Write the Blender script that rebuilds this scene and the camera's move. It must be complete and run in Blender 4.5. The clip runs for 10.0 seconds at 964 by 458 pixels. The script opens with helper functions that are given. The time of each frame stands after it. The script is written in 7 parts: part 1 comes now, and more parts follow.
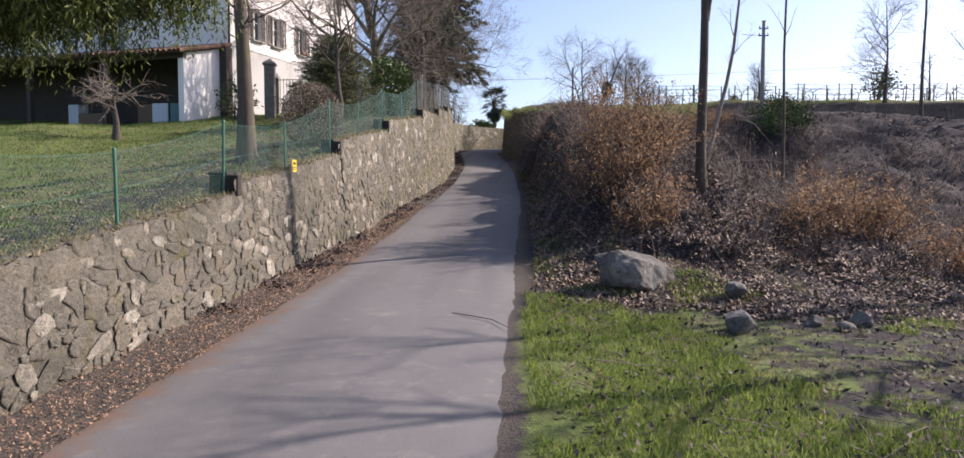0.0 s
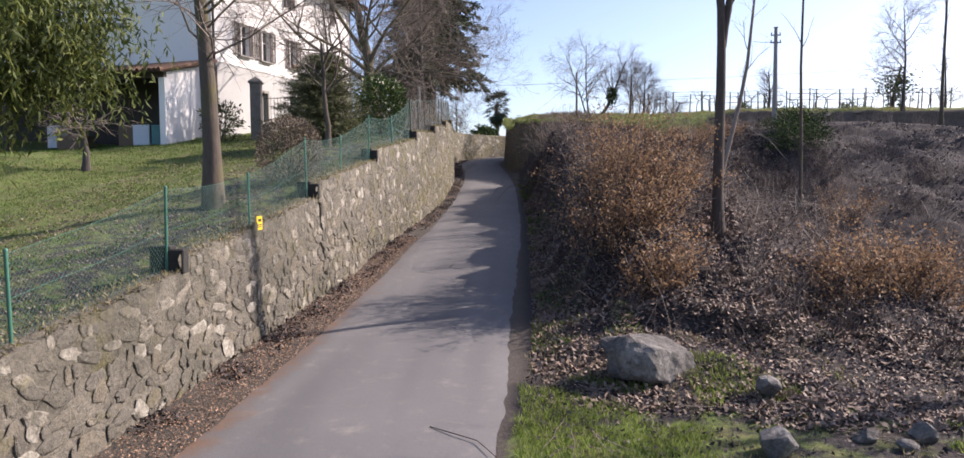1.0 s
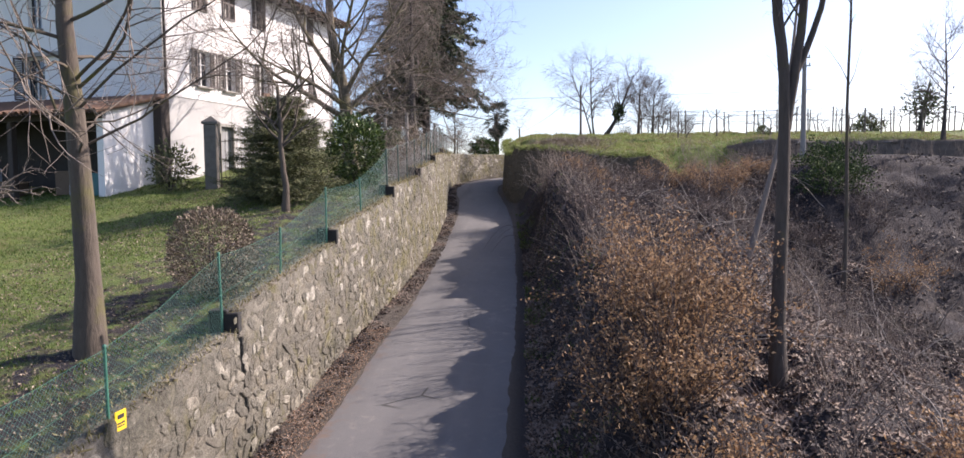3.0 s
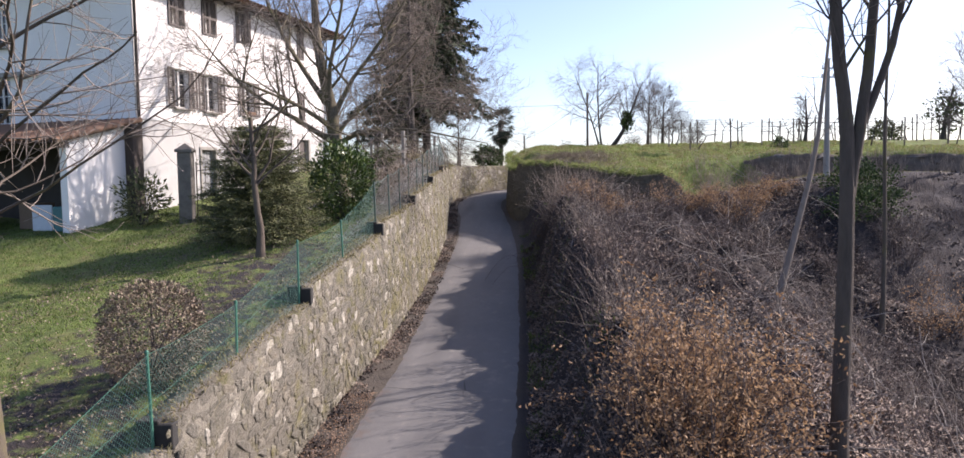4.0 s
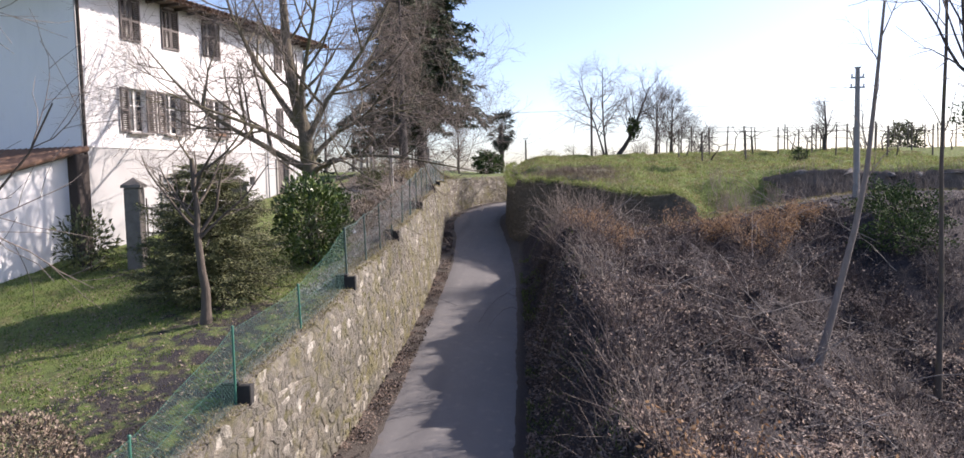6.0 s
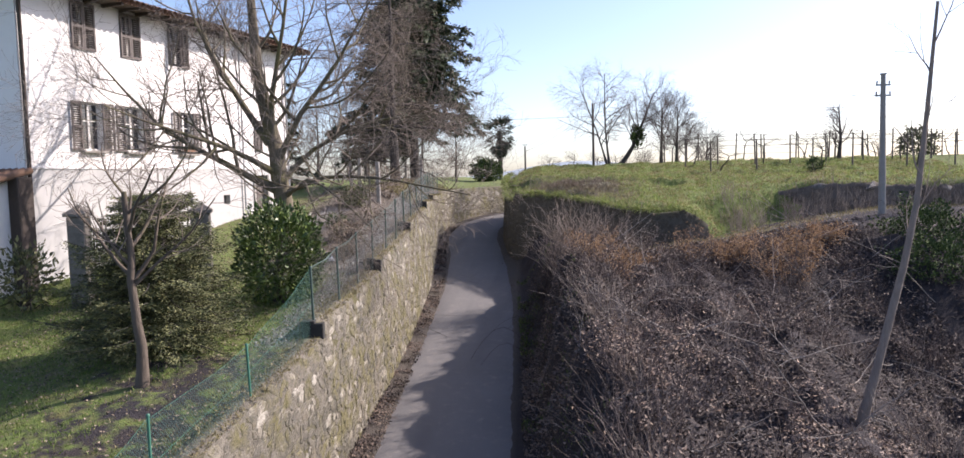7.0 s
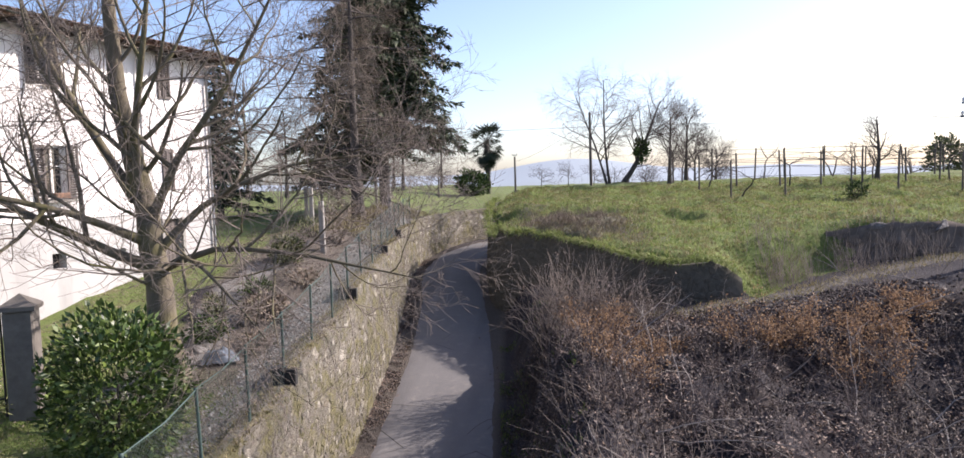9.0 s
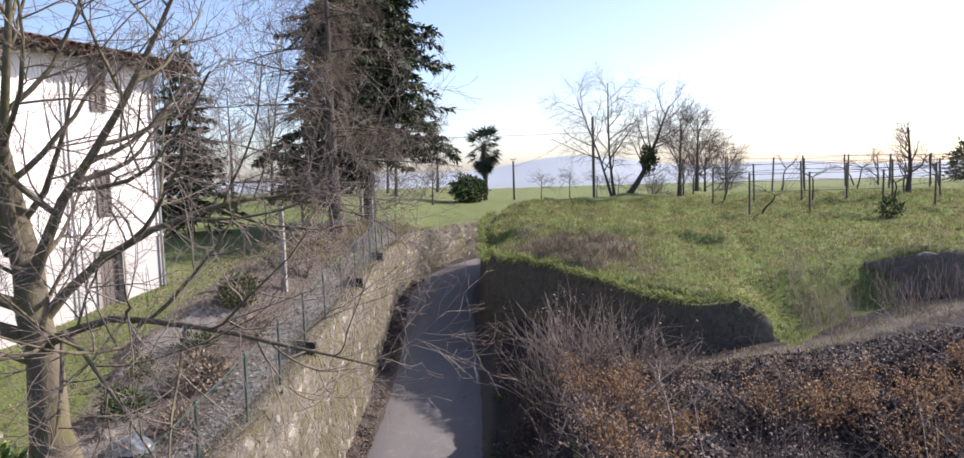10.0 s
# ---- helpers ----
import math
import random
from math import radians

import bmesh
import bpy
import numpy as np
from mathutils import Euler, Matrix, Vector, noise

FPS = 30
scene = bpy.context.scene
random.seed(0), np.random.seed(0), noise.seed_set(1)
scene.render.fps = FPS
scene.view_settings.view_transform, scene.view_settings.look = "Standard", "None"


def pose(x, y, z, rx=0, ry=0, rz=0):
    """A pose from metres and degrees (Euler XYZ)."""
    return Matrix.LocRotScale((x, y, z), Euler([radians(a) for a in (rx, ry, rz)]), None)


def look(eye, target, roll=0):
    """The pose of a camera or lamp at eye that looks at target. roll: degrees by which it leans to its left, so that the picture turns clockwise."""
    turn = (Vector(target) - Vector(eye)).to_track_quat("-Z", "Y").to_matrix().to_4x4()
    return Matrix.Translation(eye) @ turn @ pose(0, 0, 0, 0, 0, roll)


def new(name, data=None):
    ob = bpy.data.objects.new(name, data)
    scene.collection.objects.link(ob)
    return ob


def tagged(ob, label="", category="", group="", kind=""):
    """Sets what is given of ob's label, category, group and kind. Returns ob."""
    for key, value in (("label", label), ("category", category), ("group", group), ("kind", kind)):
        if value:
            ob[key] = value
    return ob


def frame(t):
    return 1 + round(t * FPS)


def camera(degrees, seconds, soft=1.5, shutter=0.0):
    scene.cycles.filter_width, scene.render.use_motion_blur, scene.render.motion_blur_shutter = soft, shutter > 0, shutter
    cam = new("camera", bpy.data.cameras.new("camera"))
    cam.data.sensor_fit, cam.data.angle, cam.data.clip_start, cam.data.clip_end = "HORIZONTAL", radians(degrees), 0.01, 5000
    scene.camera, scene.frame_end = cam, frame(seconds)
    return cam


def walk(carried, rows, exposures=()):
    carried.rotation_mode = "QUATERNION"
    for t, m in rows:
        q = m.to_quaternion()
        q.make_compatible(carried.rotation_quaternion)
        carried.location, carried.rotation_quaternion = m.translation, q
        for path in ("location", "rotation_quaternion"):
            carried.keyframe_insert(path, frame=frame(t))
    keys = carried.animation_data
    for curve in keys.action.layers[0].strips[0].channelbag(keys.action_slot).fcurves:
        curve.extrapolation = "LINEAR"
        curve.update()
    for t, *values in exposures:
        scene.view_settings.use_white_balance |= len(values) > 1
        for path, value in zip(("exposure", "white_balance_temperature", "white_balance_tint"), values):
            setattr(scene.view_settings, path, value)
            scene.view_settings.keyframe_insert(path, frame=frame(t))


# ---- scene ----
cam = camera(66.0, 10.0)
PATH = [
    (0, (1.559, -1.075, 1.826), (1.479, 0.92, 1.713), -0.0),
    (0.5, (1.628, -0.181, 2.299), (1.544, 1.813, 2.181), -0.3),
    (1, (1.756, 0.732, 2.878), (1.661, 2.726, 2.758), -0.5),
    (1.5, (1.846, 1.622, 3.469), (1.755, 3.617, 3.349), -0.4),
    (2, (1.899, 2.893, 3.974), (1.803, 4.887, 3.85), -0.4),
    (2.5, (1.936, 3.905, 4.45), (1.838, 5.899, 4.322), -0.4),
    (4, (2.103, 7.427, 6.05), (1.984, 9.419, 5.918), -0.9),
    (4.5, (2.162, 8.167, 6.329), (2.032, 10.158, 6.196), -1.0),
    (5, (2.219, 8.895, 6.612), (2.084, 10.886, 6.477), -1.0),
    (5.5, (2.245, 9.632, 6.911), (2.114, 11.622, 6.767), -1.2),
    (7, (2.436, 13.108, 7.794), (2.304, 15.099, 7.656), -1.6),
    (7.5, (2.468, 14.55, 8.107), (2.339, 16.541, 7.97), -1.8),
    (8, (2.511, 16.289, 8.455), (2.391, 18.28, 8.316), -1.8),
    (8.5, (2.633, 17.993, 8.822), (2.52, 19.985, 8.682), -2.0),
    (9, (2.721, 19.845, 9.23), (2.607, 21.836, 9.086), -1.9),
    (9.5, (2.846, 21.519, 9.653), (2.721, 23.509, 9.502), -2.0),
    (10, (2.958, 23.342, 10.006), (2.84, 25.333, 9.853), -1.9),
]
walk(cam, [(t, look(eye, target, roll)) for t, eye, target, roll in PATH], exposures=[(0.0, 0.56, 6750, 21), (2.0, 0.75, 6680, 21), (4.0, 0.77, 6600, 21), (10.0, 0.77, 6540, 20)])

# ---------------------------------------------------------------- light
SUN_AZ, SUN_EL = radians(66), radians(35)      # azimuth from +y towards +x
sun_way = Vector((math.sin(SUN_AZ) * math.cos(SUN_EL), math.cos(SUN_AZ) * math.cos(SUN_EL), math.sin(SUN_EL)))
world = bpy.data.worlds.new("world")
scene.world = world
world.use_nodes = True
wn = world.node_tree
wn.nodes.clear()
w_out = wn.nodes.new("ShaderNodeOutputWorld")
w_bg = wn.nodes.new("ShaderNodeBackground")
w_sky = wn.nodes.new("ShaderNodeTexSky")
w_sky.sky_type, w_sky.sun_disc = "NISHITA", False
w_sky.sun_elevation, w_sky.sun_rotation = SUN_EL, SUN_AZ
w_sky.air_density, w_sky.dust_density, w_sky.ozone_density = 0.8, 1.2, 2.0
w_bg.inputs["Strength"].default_value = 0.15
wn.links.new(w_sky.outputs[0], w_bg.inputs[0])
wn.links.new(w_bg.outputs[0], w_out.inputs[0])
sun_data = bpy.data.lights.new("sun", "SUN")
sun_data.energy, sun_data.angle, sun_data.color = 4.9, radians(0.6), (1.0, 0.93, 0.83)
sun = new("sun", sun_data)
sun.matrix_world = look(sun_way * 80, (0, 0, 0))


# ---------------------------------------------------------------- helpers
class Nodes:
    """Short way to build a procedural material."""
    def __init__(self, name, rough=0.9, metal=0.0):
        self.m = bpy.data.materials.new(name)
        self.m.use_nodes = True
        self.t = self.m.node_tree
        self.b = self.t.nodes["Principled BSDF"]
        self.b.inputs["Roughness"].default_value = rough
        self.b.inputs["Metallic"].default_value = metal
        self.co = self.t.nodes.new("ShaderNodeTexCoord").outputs["Object"]

    def n(self, kind, **kw):
        node = self.t.nodes.new(kind)
        for k, v in kw.items():
            if k in node.inputs:
                node.inputs[k].default_value = v
        return node

    def link(self, a, b):
        self.t.links.new(a, b)

    def noise(self, scale, detail=4.0, rough=0.6, stretch=None, world_co=True):
        t = self.n("ShaderNodeTexNoise", Scale=scale, Detail=detail, Roughness=rough)
        src = self.t.nodes.new("ShaderNodeNewGeometry").outputs["Position"] if world_co else self.co
        if stretch:
            mp = self.t.nodes.new("ShaderNodeMapping")
            mp.inputs["Scale"].default_value = stretch
            self.link(src, mp.inputs["Vector"])
            src = mp.outputs[0]
        self.link(src, t.inputs["Vector"])
        return t.outputs["Fac"]

    def ramp(self, fac, *stops):
        r = self.t.nodes.new("ShaderNodeValToRGB")
        e = r.color_ramp.elements
        while len(e) < len(stops):
            e.new(0.5)
        for el, (p, c) in zip(e, stops):
            el.position, el.color = p, (*c, 1)
        self.link(fac, r.inputs[0])
        return r.outputs[0]

    def mix(self, fac, a, b, kind="MIX"):
        x = self.t.nodes.new("ShaderNodeMix")
        x.data_type, x.blend_type = "RGBA", kind
        for sock, v in ((x.inputs[0], fac), (x.inputs[6], a), (x.inputs[7], b)):
            if isinstance(v, (int, float)):
                sock.default_value = v
            elif isinstance(v, tuple):
                sock.default_value = (*v, 1)
            else:
                self.link(v, sock)
        return x.outputs[2]

    def step(self, fac, lo, hi):
        x = self.n("ShaderNodeMapRange", **{"From Min": lo, "From Max": hi})
        self.link(fac, x.inputs["Value"])
        return x.outputs[0]

    def mossy(self, scale):
        """Moss in patches, thicker on the damp upper stretch of the lane."""
        geo = self.t.nodes.new("ShaderNodeNewGeometry")
        sep = self.t.nodes.new("ShaderNodeSeparateXYZ")
        self.link(geo.outputs["Position"], sep.inputs[0])
        gain = self.n("ShaderNodeMapRange", **{"From Min": 14.0, "From Max": 32.0, "To Min": -0.05, "To Max": 0.06})
        self.link(sep.outputs["Y"], gain.inputs["Value"])
        add = self.t.nodes.new("ShaderNodeMath")
        self.link(self.noise(scale, 5, 0.65), add.inputs[0])
        self.link(gain.outputs[0], add.inputs[1])
        return self.step(add.outputs[0], 0.52, 0.66)

    def attr(self, name):
        a = self.t.nodes.new("ShaderNodeAttribute")
        a.attribute_name = name
        return a.outputs["Fac"]

    def rand(self, island=False):
        if island:
            return self.t.nodes.new("ShaderNodeNewGeometry").outputs["Random Per Island"]
        return self.t.nodes.new("ShaderNodeObjectInfo").outputs["Random"]

    def done(self, color, bump=None, strength=0.4, dist=0.02, rough=None):
        if isinstance(color, tuple):
            self.b.inputs["Base Color"].default_value = (*color, 1)
        else:
            self.link(color, self.b.inputs["Base Color"])
        if bump is not None:
            bp = self.n("ShaderNodeBump", Strength=strength, Distance=dist)
            self.link(bump, bp.inputs["Height"])
            self.link(bp.outputs[0], self.b.inputs["Normal"])
        if rough is not None:
            self.link(rough, self.b.inputs["Roughness"])
        return self.m


def raw_mesh(name, verts, faces, mat, smooth=False):
    me = bpy.data.meshes.new(name)
    if isinstance(faces, np.ndarray):
        k = faces.shape[1]
        v = np.asarray(verts, dtype=np.float32)
        me.vertices.add(len(v))
        me.vertices.foreach_set("co", v.ravel())
        me.loops.add(faces.size)
        me.loops.foreach_set("vertex_index", faces.ravel().astype(np.int32))
        me.polygons.add(len(faces))
        me.polygons.foreach_set("loop_start", np.arange(0, faces.size, k, dtype=np.int32))
        me.polygons.foreach_set("loop_total", np.full(len(faces), k, dtype=np.int32))
        me.update(calc_edges=True)
        me.validate()
    else:
        me.from_pydata([tuple(p) for p in verts], [], faces)
    if smooth:
        me.polygons.foreach_set("use_smooth", np.ones(len(me.polygons), dtype=bool))
    if mat:
        me.materials.append(mat)
    return me


def piece(name, me, parent=None, label="", kind=""):
    ob = new(name, me)
    if parent is not None:
        ob.parent = parent
    tagged(ob, label=label, kind=kind)
    return ob


def thing(name, label, category, at=(0, 0, 0), rz=0, group="", kind=""):
    ob = new(name)
    ob.matrix_world = pose(*at, 0, 0, rz)
    return tagged(ob, label, category, group, kind)


def part(name, bm, mat, parent=None, label="", smooth=False, kind=""):
    me = bpy.data.meshes.new(name)
    bm.normal_update()
    bm.to_mesh(me)
    bm.free()
    me.materials.append(mat)
    if smooth:
        me.polygons.foreach_set("use_smooth", np.ones(len(me.polygons), dtype=bool))
    return piece(name, me, parent, label, kind)


def boxes(specs, bevel=0.0):
    """A bmesh of boxes: (cx, cy, cz, sx, sy, sz[, rz])."""
    bm = bmesh.new()
    for s in specs:
        m = Matrix.Translation(s[:3]) @ Matrix.Rotation(radians(s[6]) if len(s) > 6 else 0, 4, "Z") @ Matrix.Diagonal((*s[3:6], 1))
        bmesh.ops.create_cube(bm, size=1, matrix=m)
    if bevel:
        bmesh.ops.bevel(bm, geom=list(bm.edges), offset=bevel, segments=1, affect="EDGES", clamp_overlap=True)
    return bm


class Tubes:
    """Collects tapered tubes along polylines into one mesh."""
    def __init__(self):
        self.v, self.f, self.count = [], [], 0

    def add(self, pts, radii, sides=5):
        pts = np.asarray(pts, dtype=float)
        n = len(pts)
        tan = np.gradient(pts, axis=0)
        tan /= np.linalg.norm(tan, axis=1)[:, None] + 1e-9
        ref = np.array([0.31, 0.17, 0.93]) if abs(tan[0][2]) < 0.8 else np.array([1.0, 0.2, 0.1])
        a = np.cross(tan, ref)
        a /= np.linalg.norm(a, axis=1)[:, None] + 1e-9
        b = np.cross(tan, a)
        th = np.linspace(0, 2 * np.pi, sides, endpoint=False)
        ring = a[:, None, :] * np.cos(th)[None, :, None] + b[:, None, :] * np.sin(th)[None, :, None]
        self.v.append((pts[:, None, :] + ring * np.asarray(radii)[:, None, None]).reshape(-1, 3))
        i = np.arange(n - 1)[:, None] * sides
        j = np.arange(sides)[None, :]
        k = (j + 1) % sides
        self.f.append((np.stack([i + j, i + k, i + sides + k, i + sides + j], axis=-1).reshape(-1, 4)) + self.count)
        self.count += n * sides

    def mesh(self, name, mat):
        return raw_mesh(name, np.concatenate(self.v), np.concatenate(self.f), mat, smooth=True)


def blades(base, way, wide, length, width, bend=0.25):
    """Leaf quads: base points, unit directions, unit side directions, sizes (arrays). A kite of four corners each."""
    n = len(base)
    length, width = np.broadcast_to(length, n)[:, None], np.broadcast_to(width, n)[:, None]
    nrm = np.cross(way, wide)
    mid = base + way * length * 0.45 + nrm * length * bend * 0.3
    tip = base + way * length
    v = np.stack([base, mid + wide * width * 0.5, tip, mid - wide * width * 0.5], axis=1).reshape(-1, 3)
    f = np.arange(n * 4, dtype=np.int32).reshape(n, 4)
    return v, f


def unit(a):
    return a / (np.linalg.norm(a, axis=-1, keepdims=True) + 1e-9)


def rand_unit(rng, n, up=0.0):
    d = rng.normal(size=(n, 3))
    d[:, 2] += up
    return unit(d)


def smooth01(a, b, x):
    t = np.clip((x - a) / (b - a), 0, 1)
    return t * t * (3 - 2 * t)


# ---------------------------------------------------------------- plan
WALL = [(-4.0, -16), (-3.35, 0), (-2.9, 10), (-2.74, 13.4), (-2.33, 22.1), (-1.98, 27.8), (-1.93, 34.1), (-1.99, 39.9), (-2.25, 46.2), (-2.65, 51), (-3.0, 56),
        (-2.85, 59.5), (-2.0, 62.8), (-0.4, 65.6), (2.5, 68), (8, 70.2), (40, 78), (90, 88)]
BANK_WALL = [(90, 43.5), (30, 45.2), (18, 46.2), (15, 46.5), (13.5, 46.4), (12.2, 46.0), (11.1, 45.4), (10.4, 44.8), (9.7, 44.1), (7.5, 44.0), (5.7, 45.6), (3.6, 48.4), (1.75, 50.2),
             (1.25, 53), (1.0, 57), (1.5, 60.2), (3.4, 63.2), (8, 66.0), (40, 73.5), (90, 83)]
TOP_Y = [-16, 5, 7.5, 10.8, 13.5, 16.3, 18.8, 22, 28, 34, 40, 46, 54, 60, 90]
TOP_Z = [-1.3, 1.02, 1.32, 1.72, 2.16, 2.66, 3.13, 3.68, 4.66, 5.32, 6.05, 6.62, 6.8, 7.0, 7.6]
ROAD_Y = [-16, -6, 0, 5, 9, 13.8, 19, 22, 26, 30, 34, 38.4, 43.6, 47.5, 52, 58, 64, 70, 90]
ROAD_Z = [-1.3, -0.75, -0.5, -0.25, 0, 0.27, 0.64, 0.98, 1.36, 1.62, 1.88, 2.3, 2.82, 3.3, 3.85, 4.55, 5.1, 5.5, 6.0]
STEPS_Y = [4.6, 10.75, 16.75, 22.25, 28.2, 34.15, 40.0, 46.3, 52.3, 58.0]
ROAD_LINE = [(-0.5, -16, 2.0), (-0.32, 5, 2.02), (-0.13, 10, 1.96), (0.0, 16, 1.9), (0.2, 22, 1.85), (0.35, 27, 1.75), (0.25, 34, 1.78), (0.2, 39, 1.75), (0.05, 45, 1.66),
             (-0.4, 51, 1.55), (-0.95, 56, 1.6), (-0.75, 59.6, 1.65), (0.35, 62.6, 1.65), (3.0, 65.6, 1.65), (8, 68.1, 1.7), (40, 75.7, 1.7)]


def catmull(pts, step=0.5):
    p = np.array(pts, dtype=float)
    p = np.vstack([2 * p[0] - p[1], p, 2 * p[-1] - p[-2]])
    out = []
    for i in range(1, len(p) - 2):
        n = max(2, int(np.linalg.norm(p[i + 1][:2] - p[i][:2]) / step))
        t = np.linspace(0, 1, n, endpoint=False)[:, None]
        out.append(0.5 * (2 * p[i] + (p[i + 1] - p[i - 1]) * t + (2 * p[i - 1] - 5 * p[i] + 4 * p[i + 1] - p[i + 2]) * t ** 2
                          + (3 * p[i] - p[i - 1] - 3 * p[i + 1] + p[i + 2]) * t ** 3))
    out.append(p[-2:-1])
    return np.concatenate(out)


def signed(px, py, line):
    """Distance to a polyline, positive on its left-hand side."""
    best = np.full(px.shape, 1e9)
    sign = np.ones(px.shape)
    for (x0, y0), (x1, y1) in zip(line[:-1], line[1:]):
        dx, dy = x1 - x0, y1 - y0
        t = np.clip(((px - x0) * dx + (py - y0) * dy) / (dx * dx + dy * dy), 0, 1)
        d = np.hypot(px - x0 - t * dx, py - y0 - t * dy)
        near = d < best - 1e-6
        best = np.where(near, d, best)
        sign = np.where(near, np.sign(dx * (py - y0) - dy * (px - x0)), sign)
    return best * sign


wall_line = catmull(WALL, 1.0)
bank_line = catmull(BANK_WALL, 1.0)
road_line = catmull(ROAD_LINE, 0.5)


def top_z(y):
    return np.interp(y, TOP_Y, TOP_Z)


def wall_top(y):
    """Stepped top of the roadside wall."""
    z = top_z(y)
    k = np.searchsorted(STEPS_Y, y, side="right") - 1
    k = np.clip(k, 0, len(STEPS_Y) - 2)
    lo, hi = np.array(STEPS_Y)[k], np.array(STEPS_Y)[k + 1]
    f = np.clip((y - lo) / (hi - lo), 0, 1)
    return z + (0.17 - 0.30 * f) * np.where((np.asarray(y) > STEPS_Y[1]) & (np.asarray(y) < STEPS_Y[-1]), 1, 0)


def road_z(y):
    return np.interp(y, ROAD_Y, ROAD_Z)


def wobble(x, y, s, seed=0.0):
    """Cheap smooth relief."""
    return (np.sin(x * s * 1.3 + 1.7 * np.sin(y * s * 0.7 + seed) + seed) * np.cos(y * s * 1.1 + 1.3 * np.sin(x * s * 0.9 + seed * 2))
            + 0.5 * np.sin(x * s * 2.9 + y * s * 1.7 + seed) * np.cos(y * s * 2.3 - x * s * 1.1 + seed * 3)) / 1.5


def lawn_z(x, y):
    z = top_z(y) - 0.14
    d = np.clip(-2.3 - x, 0, 60)
    z = z - 0.35 * smooth01(2, 7, d) * (1 - smooth01(8.5, 13, d)) * (1 - smooth01(26, 33, y))
    z = z + 0.75 * smooth01(36, 43, y) * smooth01(0.6, 2.0, d) * (1 - smooth01(55, 75, y)) * (1 - 0.55 * smooth01(3.5, 6.5, d))
    z = z + 0.5 * smooth01(1.0, 6.0, d) * smooth01(50, 70, y)
    z = z - 0.45 * smooth01(9, 14, d) * smooth01(24, 30, y) * (1 - smooth01(33, 38, y))
    return z + 0.08 * wobble(x, y, 0.9) + 0.045 * wobble(x, y, 2.6, 2.0)


def slope_z(x, y):
    """The overgrown slope beside the road, below the field."""
    ridge = np.interp(y, [-16, 5, 9.5, 11.5, 13.5, 15.2, 18.7, 25, 30, 33, 37, 40, 44, 60], [-1.35, -0.3, -0.05, 0.35, 1.0, 1.55, 2.25, 2.95, 3.7, 4.2, 4.6, 4.75, 4.85, 4.9])
    gully = np.interp(y, [-16, 5, 12, 20, 26, 29, 32.5, 36, 38.5, 41.5, 42.5, 60], [-1.5, -0.6, -0.3, 0.1, 0.35, 0.9, 2.3, 3.8, 4.8, 5.9, 6.2, 6.4])
    f = smooth01(5.2, 12.5, x - 0.06 * (y - 15))
    z = ridge * (1 - f) + gully * f
    z = np.where(y > 36, np.minimum(z, np.interp(x, [4, 7, 10, 12.5, 16, 18, 30], [4.85, 4.85, 5.1, 5.5, 5.98, 6.1, 6.2])), z)
    z = z - 1.6 * smooth01(19, 40, x) * smooth01(30, 44, y)
    edge = np.interp(y, [-16, 10, 16, 27, 36, 45, 51], [1.75, 1.85, 2.0, 2.15, 2.05, 1.75, 1.2])
    rise = smooth01(0.3, np.interp(y, [8, 12, 15, 18, 22, 29, 40], [1.5, 2.6, 2.6, 2.3, 1.9, 1.7, 1.7]) * (1 + 0.3 * wobble(0.3 * x, y, 1.1, 2.0) + 0.15 * wobble(x, y, 3.0, 6.0)), x - edge)
    z = z + 0.7 * smooth01(14, 18, y) * smooth01(42, 37, y) * smooth01(4.0, 1.8, x - edge)
    lip = road_z(y) + 0.03
    z = z + 0.9 * np.exp(-((x - 15.0) / 1.3) ** 2 - ((y - 37.6) / 2.6) ** 2) * smooth01(41.5, 40, y)
    rough = 0.26 * wobble(x, y, 1.0, 4.0) * smooth01(42, 40, y) + 0.2 * wobble(x, y, 1.9, 8.0) * smooth01(42, 40, y) * smooth01(12.5, 8.5, x) + 0.11 * wobble(x, y, 2.7, 1.0) * smooth01(43, 41, y) + 0.03 * wobble(x, y, 6.0, 5.0)
    return lip + (z - lip) * rise + rough * smooth01(0.15, 0.9, x - edge) * smooth01(9, 14, y)


